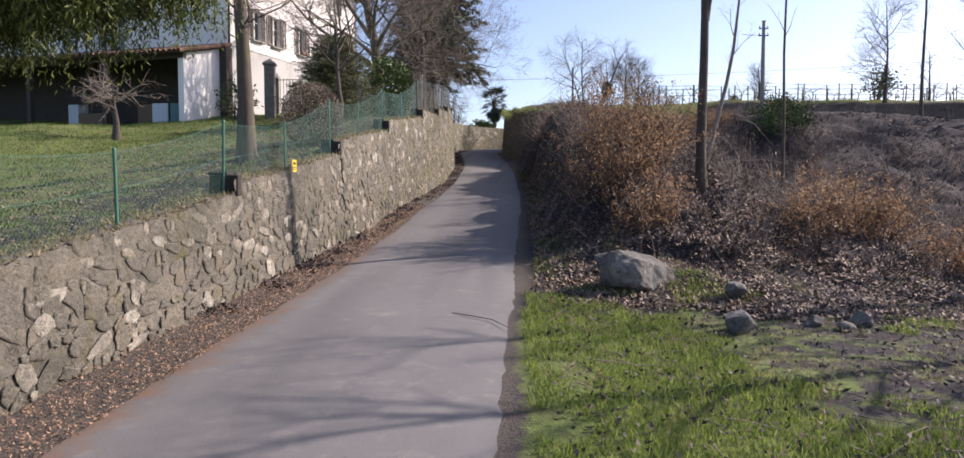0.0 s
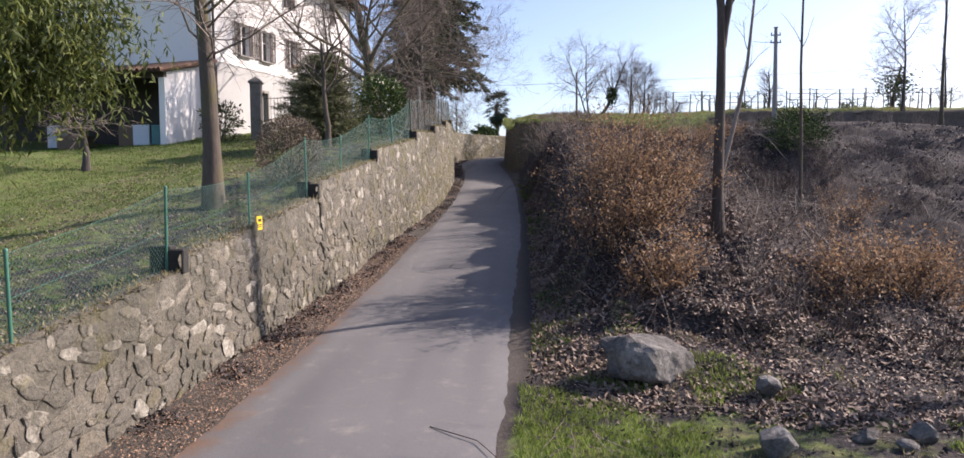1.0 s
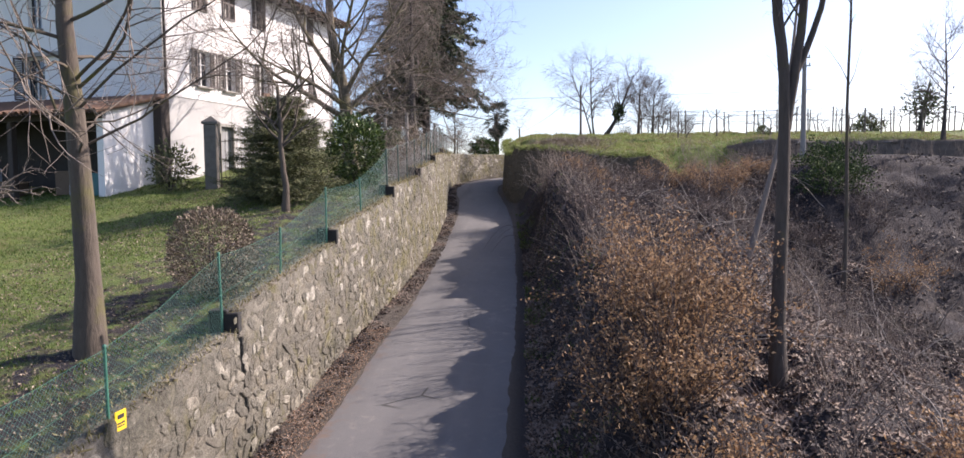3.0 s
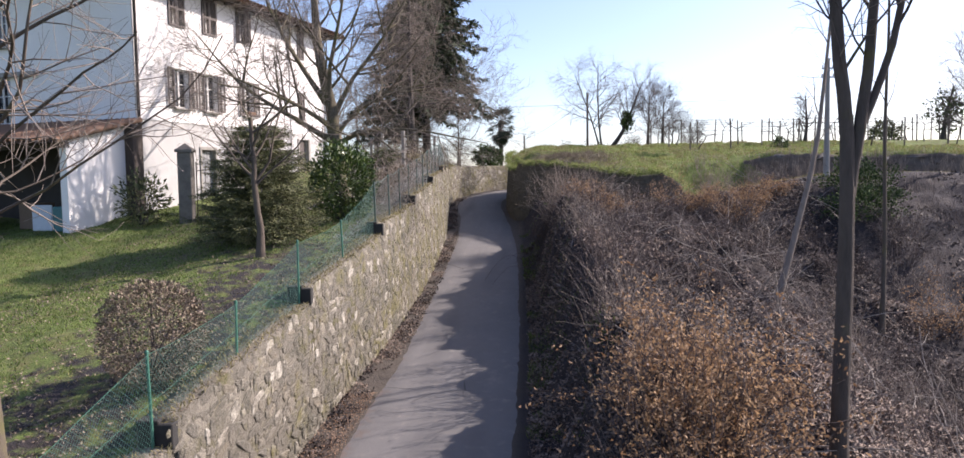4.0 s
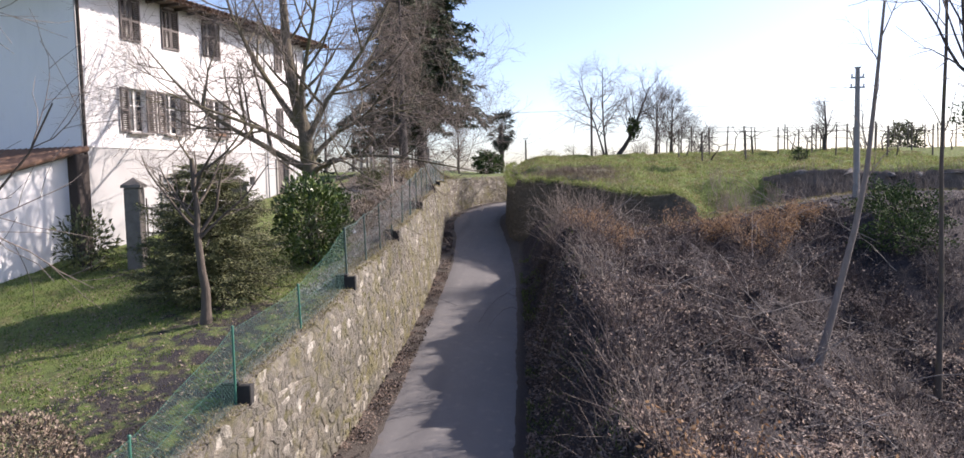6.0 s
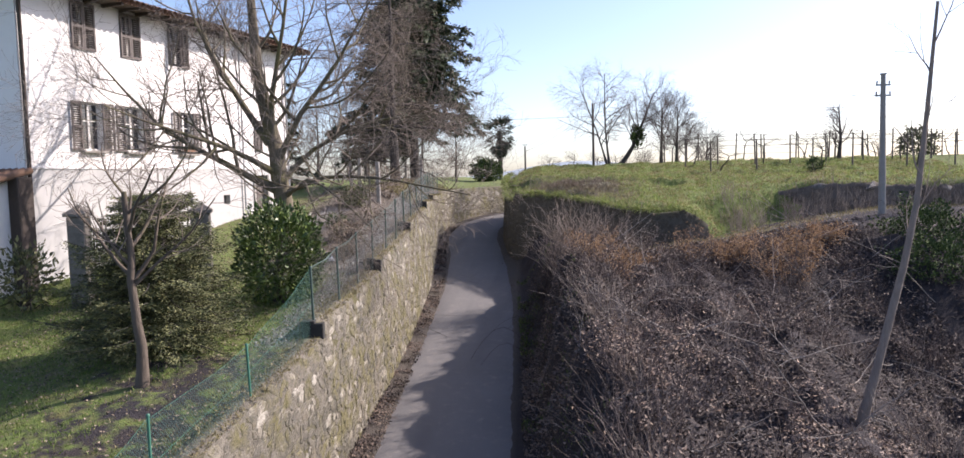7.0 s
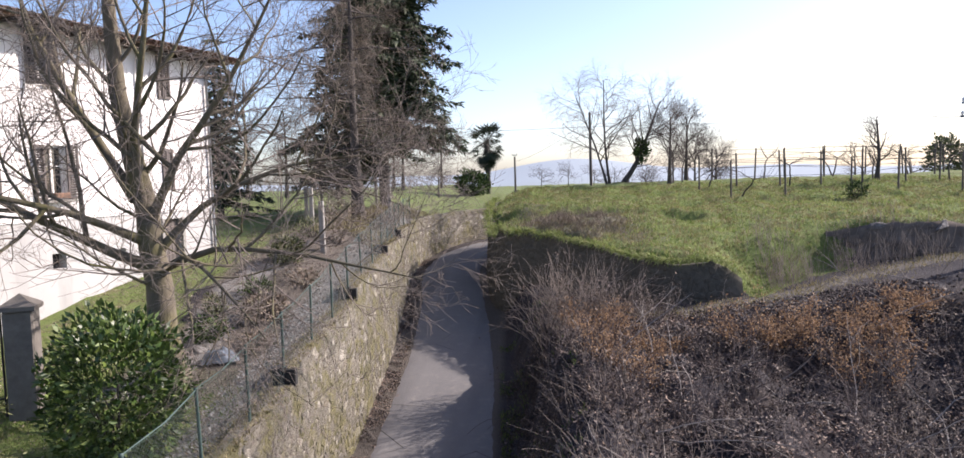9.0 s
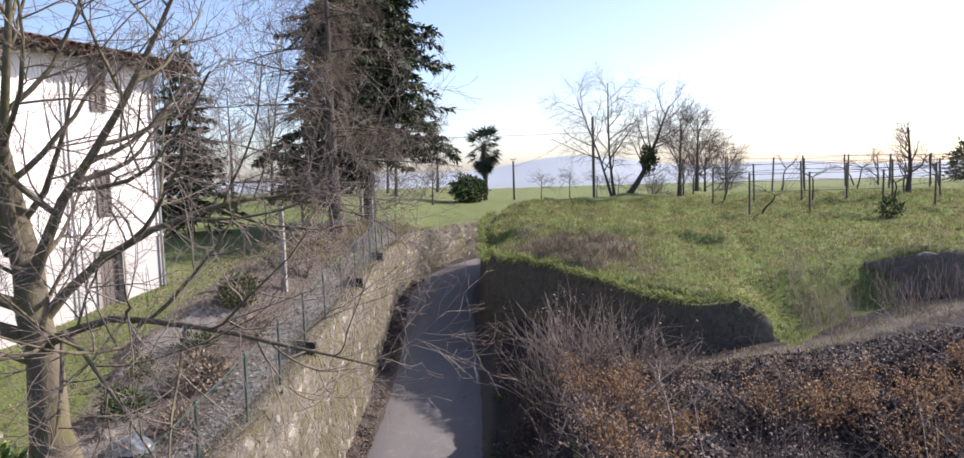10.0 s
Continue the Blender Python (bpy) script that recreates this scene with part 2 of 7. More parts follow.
def field_z(x, y):
    z = np.interp(y, [40, 44, 47, 50, 54, 57, 62, 72, 85, 120, 400], [6.3, 6.4, 6.85, 7.2, 7.45, 7.85, 8.4, 8.5, 8.2, 6.5, -20])
    z = z + 0.25 * np.exp(-((x - 5.5) / 2.5) ** 2 - ((y - 51) / 2.5) ** 2)
    z = z - 0.35 * smooth01(3.2, 1.0, x) * smooth01(64, 58, y) + 0.35 * smooth01(11, 16, x) * smooth01(56, 47, y)
    z = z - 0.12 * smooth01(1.2, 0.0, np.abs(signed(x, y, bank_line))) * smooth01(13, 10, x) * smooth01(58, 53, y)
    z = z - 0.8 * np.exp(-((x - 10.3) / 1.0) ** 2 - ((y - 44.5) / 1.3) ** 2)
    z = z + 0.16 * np.tanh(3 * np.sin(0.9 * y + 0.5 * x + 0.8 * np.sin(0.6 * x))) * smooth01(12, 9, x) * smooth01(49, 50.5, y) * smooth01(58, 54, y)
    return z + 0.11 * wobble(x, y, 0.8, 6.0) + 0.15 * smooth01(46, 49, y) * wobble(x, y, 2.4, 3.0) * smooth01(75, 55, y)


def ground_z(x, y):
    x, y = np.asarray(x, dtype=float), np.asarray(y, dtype=float)
    sw = signed(x, y, wall_line)
    sb = signed(x, y, bank_line)
    low = slope_z(x, y)
    cut = road_z(y) + 0.02 + 0.015 * wobble(x, y, 4.0)
    low = np.where((x < 2.6) & (y < 51) | (y >= 51), np.minimum(low, np.where((x < np.interp(y, [-16, 10, 16, 27, 36, 45, 51, 52], [1.75, 1.85, 2.0, 2.15, 2.05, 1.75, 1.2, 99])), cut, low)), low)
    soft = 0.14 + (0.28 + 0.14 * wobble(x, y, 2.0, 9.0)) * smooth01(9.7, 10.5, x) * smooth01(15, 13.8, x) * smooth01(50, 47, y) + 0.35 * smooth01(12, 14, x) * smooth01(55, 50, y)
    f = smooth01(-soft, soft, -sb - 0.12)
    z = low * (1 - f) + field_z(x, y) * f
    z = np.where(sw > 0.26, lawn_z(x, y), z)
    # the land falls away to a valley and rises to far hills
    r = np.hypot(x, y - 40)
    far = smooth01(90, 420, r)
    hills = -25 + 58 * smooth01(900, 2300, r) * (0.75 + 0.35 * np.sin(np.arctan2(x, y) * 9 + 1.0) + 0.2 * np.sin(np.arctan2(x, y) * 23))
    return z * (1 - far) + hills * far


def graded(lo, hi, step, reach, grow=1.22):
    core = list(np.arange(lo, hi + 1e-6, step))
    s, a = step, hi
    right = []
    while a < reach:
        s *= grow
        a += s
        right.append(a)
    s, a = step, lo
    left = []
    while a > -reach:
        s *= grow
        a -= s
        left.append(a)
    return np.array(left[::-1] + core + right)


GX, GY = graded(-15, 24, 0.25, 2600), graded(-4, 76, 0.25, 2600)
_mx, _my = np.meshgrid(GX, GY)
GRID_Z = ground_z(_mx.ravel(), _my.ravel()).reshape(_mx.shape)
GRID_W = signed(_mx.ravel(), _my.ravel(), wall_line).reshape(_mx.shape)
GRID_B = signed(_mx.ravel(), _my.ravel(), bank_line).reshape(_mx.shape)


def on_grid(table, x, y):
    """Bilinear look-up in a table over the ground grid."""
    x, y = np.asarray(x, dtype=float), np.asarray(y, dtype=float)
    i = np.clip(np.searchsorted(GX, x) - 1, 0, len(GX) - 2)
    j = np.clip(np.searchsorted(GY, y) - 1, 0, len(GY) - 2)
    u, v = (x - GX[i]) / (GX[i + 1] - GX[i]), (y - GY[j]) / (GY[j + 1] - GY[j])
    return (table[j, i] * (1 - u) + table[j, i + 1] * u) * (1 - v) + (table[j + 1, i] * (1 - u) + table[j + 1, i + 1] * u) * v


def ground_at(x, y):
    return on_grid(GRID_Z, x, y)


def gz(x, y):
    return float(on_grid(GRID_Z, x, y))


# ---------------------------------------------------------------- materials
def ground_material():
    k = Nodes("ground_cover", 0.95)
    big, mid, fine = k.noise(0.35, 3), k.noise(2.2, 5), k.noise(28, 4, 0.7)
    grass = k.mix(fine, (0.055, 0.085, 0.015), (0.195, 0.255, 0.06))
    dry = k.mix(fine, (0.08, 0.075, 0.03), (0.24, 0.205, 0.085))
    grass = k.mix(k.step(mid, 0.48, 0.74), grass, dry)
    grass = k.mix(k.step(k.noise(7, 5, 0.7), 0.5, 0.72), grass, k.mix(fine, (0.018, 0.028, 0.008), (0.09, 0.085, 0.03)))
    litter = k.ramp(fine, (0.2, (0.010, 0.008, 0.008)), (0.5, (0.034, 0.026, 0.024)), (0.8, (0.088, 0.067, 0.059)))
    # mottled litter tone; its wide dark patches also stand for brush shade
    litter = k.mix(k.step(k.noise(0.7, 4, 0.6), 0.36, 0.56), litter, k.mix(fine, (0.008, 0.007, 0.009), (0.045, 0.037, 0.042)))
    dirt = k.ramp(fine, (0.25, (0.05, 0.042, 0.034)), (0.75, (0.165, 0.138, 0.11)))
    edge = k.noise(3.0, 5)
    fac = k.n("ShaderNodeMath")
    fac.operation = "ADD"
    k.link(k.attr("grass"), fac.inputs[0])
    off = k.n("ShaderNodeMapRange", **{"From Min": 0.3, "From Max": 0.7, "To Min": -0.35, "To Max": 0.35})
    k.link(edge, off.inputs["Value"])
    k.link(off.outputs[0], fac.inputs[1])
    col = k.mix(k.step(fac.outputs[0], 0.35, 0.65), litter, grass)
    col = k.mix(k.attr("dirt"), col, dirt)
    gravel = k.ramp(fine, (0.25, (0.10, 0.098, 0.092)), (0.7, (0.29, 0.28, 0.262)))
    col = k.mix(k.attr("gravel"), col, k.mix(k.step(mid, 0.5, 0.75), gravel, dirt))
    # distance haze painted into the ground colour, blue-grey towards the far hills
    haze = k.n("ShaderNodeMapRange", **{"From Min": 250.0, "From Max": 1500.0})
    k.link(k.attr("far"), haze.inputs["Value"])
    col = k.mix(haze.outputs[0], col, k.mix(big, (0.25, 0.30, 0.345), (0.31, 0.36, 0.395)))
    return k.done(col, fine, 0.9, 0.05)


def asphalt_material():
    k = Nodes("asphalt", 0.88)
    big, mid, fine = k.noise(0.5, 4), k.noise(3.5, 5, 0.65), k.noise(140, 2, 0.6)
    col = k.mix(big, (0.135, 0.131, 0.133), (0.205, 0.198, 0.194))
    col = k.mix(k.step(mid, 0.55, 0.75), col, (0.25, 0.23, 0.21))
    lanes = k.noise(0.9, 2, 0.5, stretch=(1.0, 0.06, 1.0))
    col = k.mix(k.step(lanes, 0.5, 0.8), col, (0.115, 0.112, 0.114))
    grit = k.ramp(fine, (0.25, (0.45, 0.45, 0.45)), (0.6, (1, 1, 1)), (0.85, (1.5, 1.48, 1.42)))
    col = k.mix(0.75, col, k.mix(1.0, col, grit, "MULTIPLY"))
    vor = k.n("ShaderNodeTexVoronoi", Scale=0.55)
    vor.feature = "DISTANCE_TO_EDGE"
    wv = k.mix(0.12, k.t.nodes.new("ShaderNodeNewGeometry").outputs["Position"], k.n("ShaderNodeTexNoise", Scale=2.0).outputs["Color"])
    k.link(wv, vor.inputs["Vector"])
    crack = k.step(vor.outputs["Distance"], 0.012, 0.004)
    mask = k.step(k.noise(0.25, 2), 0.62, 0.68)
    mul = k.n("ShaderNodeMath")
    mul.operation = "MULTIPLY"
    k.link(crack, mul.inputs[0]), k.link(mask, mul.inputs[1])
    col = k.mix(mul.outputs[0], col, (0.035, 0.033, 0.03))
    dust = k.mix(k.noise(22, 4, 0.7), (0.10, 0.058, 0.038), (0.27, 0.165, 0.105))
    e = k.n("ShaderNodeMath")
    e.operation = "ADD"
    k.link(k.attr("edge"), e.inputs[0])
    off = k.n("ShaderNodeMapRange", **{"From Min": 0.3, "From Max": 0.7, "To Min": -0.3, "To Max": 0.3})
    k.link(k.noise(2.6, 6, 0.7), off.inputs["Value"])
    k.link(off.outputs[0], e.inputs[1])
    col = k.mix(k.step(e.outputs[0], 0.35, 0.85), col, dust)
    return k.done(col, fine, 0.5, 0.008)


def mortar_material():
    k = Nodes("old_mortar", 0.95)
    big, mid, fine = k.noise(0.6, 3), k.noise(5, 5, 0.65), k.noise(45, 4, 0.7)
    col = k.ramp(mid, (0.3, (0.06, 0.054, 0.042)), (0.43, (0.14, 0.126, 0.1)), (0.58, (0.20, 0.181, 0.144)), (0.75, (0.29, 0.264, 0.214)))
    chip = k.n("ShaderNodeTexVoronoi", Scale=9.0)
    col = k.mix(k.step(chip.outputs["Distance"], 0.45, 0.12), col, (0.28, 0.255, 0.205))
    col = k.mix(k.step(fine, 0.5, 0.8), col, (0.30, 0.27, 0.22))
    col = k.mix(k.step(big, 0.5, 0.68), col, k.mix(0.55, col, (0.055, 0.055, 0.035)))
    moss = k.mix(fine, (0.062, 0.06, 0.028), (0.18, 0.16, 0.072))
    col = k.mix(k.mossy(1.1), col, moss)
    grit = k.ramp(k.noise(24, 5, 0.75), (0.3, (0.5, 0.5, 0.5)), (0.5, (1, 1, 1)), (0.75, (1.5, 1.48, 1.42)))
    col = k.mix(0.8, col, k.mix(1.0, col, grit, "MULTIPLY"))
    return k.done(col, k.noise(14, 6, 0.75), 1.0, 0.07)


def stone_material(island):
    k = Nodes("field_stone_joined" if island else "field_stone", 0.9)
    r = k.rand(island)
    mid, fine = k.noise(9, 5, 0.65), k.noise(60, 4, 0.7)
    col = k.ramp(r, (0.0, (0.13, 0.118, 0.094)), (0.3, (0.19, 0.172, 0.137)), (0.5, (0.155, 0.143, 0.118)), (0.62, (0.24, 0.213, 0.164)), (0.70, (0.23, 0.191, 0.127)), (0.78, (0.40, 0.36, 0.285)), (1.0, (0.64, 0.598, 0.508)))
    col = k.mix(k.step(mid, 0.35, 0.7), k.mix(0.5, col, (0.08, 0.075, 0.065)), col)
    daub = k.ramp(k.noise(6, 6, 0.75), (0.3, (0.07, 0.063, 0.049)), (0.5, (0.165, 0.149, 0.118)), (0.72, (0.30, 0.273, 0.22)))
    col = k.mix(k.step(k.noise(3.2, 6, 0.75), 0.44, 0.6), col, daub)
    col = k.mix(k.step(fine, 0.55, 0.8), col, (0.42, 0.39, 0.33))
    col = k.mix(k.step(k.noise(0.6, 3), 0.5, 0.68), col, k.mix(0.5, col, (0.06, 0.06, 0.04)))
    moss = k.mix(fine, (0.075, 0.071, 0.033), (0.23, 0.205, 0.095))
    col = k.mix(k.mossy(1.3), col, moss)
    grit = k.ramp(k.noise(26, 5, 0.75), (0.3, (0.55, 0.55, 0.55)), (0.5, (1, 1, 1)), (0.75, (1.45, 1.43, 1.38)))
    col = k.mix(0.8, col, k.mix(1.0, col, grit, "MULTIPLY"))
    return k.done(col, k.noise(16, 6, 0.75), 1.0, 0.05)


def plaster_material(name, c0, c1, stain, amount=0.5):
    k = Nodes(name, 0.9)
    big, mid, fine = k.noise(0.4, 4), k.noise(2.5, 5, 0.65), k.noise(70, 3, 0.7)
    col = k.mix(big, c0, c1)
    streak = k.noise(1.4, 4, 0.6, stretch=(1, 1, 0.18))
    col = k.mix(k.step(streak, 0.55, 0.85), col, k.mix(amount, col, stain))
    col = k.mix(k.step(mid, 0.58, 0.8), col, k.mix(amount * 0.7, col, stain))
    return k.done(col, fine, 0.35, 0.01)


def bark_material(name, c0, c1, moss=0.0):
    k = Nodes(name, 0.95)
    f = k.noise(14, 5, 0.7, stretch=(1, 1, 0.22))
    col = k.mix(f, c0, c1)
    if moss:
        col = k.mix(k.step(k.noise(1.4, 4), 0.62 - moss * 0.25, 0.8), col, (0.12, 0.115, 0.03))
    return k.done(col, f, 0.9, 0.03)


def leaf_material(name, *cols, rough=0.7, trans=0.0):
    k = Nodes(name, rough)
    r = k.rand(True)
    stops = [(i / (len(cols) - 1), c) for i, c in enumerate(cols)]
    col = k.ramp(r, *stops)
    m = k.done(col)
    if trans:
        k.b.inputs["Transmission Weight"].default_value = 0
        tr = k.n("ShaderNodeBsdfTranslucent")
        k.link(col, tr.inputs["Color"])
        mx = k.n("ShaderNodeMixShader", Fac=trans)
        out = k.t.nodes["Material Output"]
        k.link(k.b.outputs[0], mx.inputs[1]), k.link(tr.outputs[0], mx.inputs[2]), k.link(mx.outputs[0], out.inputs["Surface"])
    return m


def plain(name, c0, c1, scale=8.0, rough=0.6, metal=0.0, bump=0.2):
    k = Nodes(name, rough, metal)
    a = k.noise(scale, 5, 0.65)
    return k.done(k.mix(a, c0, c1), k.noise(scale * 5, 3), bump, 0.01)


def rock_material():
    k = Nodes("grey_boulder_rock", 0.92)
    a, b, c = k.noise(2.2, 6, 0.7), k.noise(9, 6, 0.7), k.noise(50, 4, 0.7)
    col = k.ramp(a, (0.35, (0.055, 0.05, 0.047)), (0.5, (0.15, 0.14, 0.13)), (0.66, (0.27, 0.255, 0.235)))
    col = k.mix(k.step(b, 0.5, 0.7), col, (0.06, 0.055, 0.052))
    col = k.mix(k.step(c, 0.58, 0.75), col, (0.33, 0.315, 0.29))
    return k.done(col, b, 1.0, 0.06)


def glass_material():
    k = Nodes("window_glass", 0.06)
    k.b.inputs["Specular IOR Level"].default_value = 0.8
    return k.done((0.012, 0.015, 0.02))


M_GROUND, M_ROAD, M_MORTAR = ground_material(), asphalt_material(), mortar_material()
M_STONE, M_STONES = stone_material(False), stone_material(True)
M_WHITE = plaster_material("white_plaster", (0.74, 0.72, 0.70), (0.82, 0.80, 0.78), (0.45, 0.43, 0.40), 0.25)
M_BASEMENT = plaster_material("grey_base_plaster", (0.37, 0.365, 0.358), (0.52, 0.512, 0.50), (0.22, 0.212, 0.2), 0.6)
M_SHUTTER = plain("brown_grey_shutter_paint", (0.085, 0.07, 0.065), (0.135, 0.115, 0.105), 12, 0.7)
M_DARKWOOD = plain("dark_old_wood", (0.035, 0.026, 0.022), (0.075, 0.058, 0.048), 10, 0.85)
M_GLASS = glass_material()
M_DOORGREY = plain("faded_grey_door_paint", (0.19, 0.195, 0.20), (0.33, 0.335, 0.34), 7, 0.8)
M_FRAME = plain("white_window_paint", (0.62, 0.6, 0.57), (0.75, 0.73, 0.7), 8, 0.5)
M_TILE = plain("clay_roof_tile", (0.13, 0.075, 0.05), (0.25, 0.15, 0.10), 6, 0.9)
M_SOFFIT = plain("brown_soffit_boards", (0.07, 0.05, 0.038), (0.13, 0.095, 0.07), 9, 0.85)
M_CONC = plain("weathered_concrete", (0.20, 0.19, 0.175), (0.36, 0.34, 0.31), 7, 0.95, bump=0.5)
M_BLOCK = plain("near_black_concrete", (0.012, 0.012, 0.012), (0.045, 0.043, 0.04), 9, 0.95, bump=0.5)
M_GREEN = plain("green_fence_paint", (0.03, 0.13, 0.09), (0.06, 0.20, 0.14), 9, 0.5)
M_WIRE = plain("green_coated_wire", (0.05, 0.13, 0.11), (0.085, 0.19, 0.162), 9, 0.4)
M_WIREGREY = plain("dull_grey_wire", (0.07, 0.085, 0.08), (0.13, 0.15, 0.145), 9, 0.5)
# near-black plaster: the deep shade inside the shed is put into its colour
M_SHEDSHADE = plain("shade_dark_shed_plaster", (0.03, 0.027, 0.025), (0.07, 0.062, 0.056), 3, 0.95)
M_STEEL = plain("galvanised_steel", (0.28, 0.29, 0.30), (0.42, 0.43, 0.44), 10, 0.45, 0.7)
M_YELLOW = plain("yellow_sign_paint", (0.75, 0.50, 0.02), (0.85, 0.60, 0.04), 8, 0.5)
M_INK = plain("black_sign_ink", (0.02, 0.02, 0.02), (0.04, 0.04, 0.04), 8, 0.6)
M_BARK = bark_material("grey_brown_bark", (0.042, 0.033, 0.026), (0.155, 0.125, 0.098), 0.25)
M_BARKMOSS = bark_material("mossy_bark", (0.07, 0.06, 0.042), (0.20, 0.17, 0.12), 0.6)
M_BARKGREY = bark_material("dark_grey_bark", (0.035, 0.03, 0.027), (0.11, 0.095, 0.085))
M_TWIG = bark_material("pale_twig_bark", (0.12, 0.098, 0.084), (0.33, 0.275, 0.232))
M_DEADWOOD = bark_material("bleached_dead_wood", (0.16, 0.14, 0.125), (0.40, 0.355, 0.31))
M_TWIGDARK = bark_material("purple_brown_twig_bark", (0.034, 0.026, 0.025), (0.128, 0.099, 0.094))
M_LARCH = bark_material("tan_larch_twig_bark", (0.07, 0.056, 0.044), (0.24, 0.195, 0.15))
M_POLE = bark_material("old_pole_wood", (0.06, 0.05, 0.045), (0.16, 0.14, 0.12))
M_SPRUCE = leaf_material("spruce_needles", (0.012, 0.026, 0.012), (0.034, 0.058, 0.024), (0.07, 0.095, 0.035))
M_CEDAR = leaf_material("yellow_green_needles", (0.025, 0.046, 0.012), (0.085, 0.12, 0.025), (0.20, 0.22, 0.055), trans=0.35)
M_YEW = leaf_material("dark_yew_needles", (0.034, 0.043, 0.018), (0.095, 0.108, 0.04), (0.205, 0.205, 0.082))
M_LAUREL = leaf_material("glossy_laurel_leaves", (0.02, 0.045, 0.010), (0.065, 0.115, 0.022), (0.16, 0.21, 0.05), rough=0.42)
M_IVY = leaf_material("ivy_leaves", (0.018, 0.036, 0.012), (0.05, 0.085, 0.02), (0.10, 0.14, 0.034), rough=0.9)
M_DRYLEAF = leaf_material("rust_brown_dry_leaves", (0.13, 0.074, 0.042), (0.26, 0.152, 0.082), (0.42, 0.275, 0.155), (0.31, 0.21, 0.127), trans=0.4)
M_BUSHLEAF = leaf_material("dull_hedge_leaves", (0.08, 0.06, 0.046), (0.19, 0.14, 0.102), (0.29, 0.225, 0.165), (0.13, 0.125, 0.065))
# litter tones darkened to stand for shade under the slope brush
M_LITTER = leaf_material("fallen_leaves", (0.018, 0.014, 0.014), (0.038, 0.028, 0.026), (0.064, 0.047, 0.041), (0.032, 0.024, 0.023), (0.115, 0.087, 0.074), (0.07, 0.046, 0.034), (0.021, 0.016, 0.016))
# lighter copy of the litter, with the sunlit slope's brightness in its colour
M_PALELITTER = leaf_material("lit_tone_fallen_leaves", (0.09, 0.063, 0.051), (0.20, 0.143, 0.113), (0.27, 0.196, 0.152), (0.16, 0.113, 0.092), (0.27, 0.205, 0.16), (0.21, 0.15, 0.115), (0.07, 0.05, 0.04))
# leaf colours raised to lift the shaded bank beside the lane
M_BANKLEAF = leaf_material("shade_lifting_bank_leaves", (0.10, 0.07, 0.055), (0.20, 0.141, 0.11), (0.26, 0.188, 0.146), (0.15, 0.104, 0.082), (0.30, 0.23, 0.183))
M_CHIPS = leaf_material("stone_chippings", (0.10, 0.098, 0.092), (0.21, 0.205, 0.195), (0.32, 0.315, 0.30), (0.15, 0.146, 0.137))
M_LAWNLEAF = leaf_material("brown_lawn_leaves", (0.05, 0.037, 0.027), (0.13, 0.095, 0.068), (0.20, 0.155, 0.11), (0.34, 0.28, 0.21))
M_VERGE = leaf_material("rusty_needle_litter", (0.13, 0.075, 0.047), (0.29, 0.17, 0.105), (0.44, 0.28, 0.18), (0.20, 0.12, 0.078))
M_POSTGREY = plain("faded_green_post_paint", (0.035, 0.07, 0.058), (0.07, 0.11, 0.095), 9, 0.6)
# stone darkened because the field wall's face lies in shade
M_DARKSTONE = plain("shade_darkened_stone", (0.03, 0.028, 0.022), (0.15, 0.135, 0.105), 6, 0.95, bump=1.0)
M_FIELD = leaf_material("pale_field_grass_blades", (0.085, 0.13, 0.028), (0.175, 0.235, 0.06), (0.29, 0.335, 0.12), (0.25, 0.235, 0.11), trans=0.45)
M_GRASS = leaf_material("grass_blades", (0.08, 0.13, 0.02), (0.17, 0.24, 0.045), (0.30, 0.35, 0.10), trans=0.5)
M_LAWN = leaf_material("lawn_grass_blades", (0.04, 0.08, 0.012), (0.10, 0.16, 0.026), (0.185, 0.24, 0.058), trans=0.4)
M_BRUSHLEAF = leaf_material("grey_brown_shrivelled_leaves", (0.045, 0.033, 0.029), (0.10, 0.072, 0.059), (0.075, 0.053, 0.046), (0.17, 0.128, 0.10), (0.14, 0.088, 0.057))
M_STRAW = leaf_material("straw_grass_blades", (0.13, 0.12, 0.045), (0.25, 0.21, 0.09), (0.38, 0.33, 0.18), trans=0.3)
M_PALM = leaf_material("palm_fronds", (0.010, 0.018, 0.010), (0.025, 0.04, 0.018), (0.05, 0.06, 0.025))
M_ROCK = rock_material()
M_PILLAR = plain("dark_weathered_pillar_stone", (0.08, 0.071, 0.061), (0.24, 0.217, 0.188), 6, 0.95, bump=0.6)
M_EARTH = plain("crumbling_dark_earth", (0.045, 0.036, 0.03), (0.19, 0.155, 0.125), 3.2, 0.95, bump=1.0)
M_SLOPEBARK = bark_material("dark_slope_tree_bark", (0.030, 0.024, 0.021), (0.13, 0.105, 0.088), 0.1)


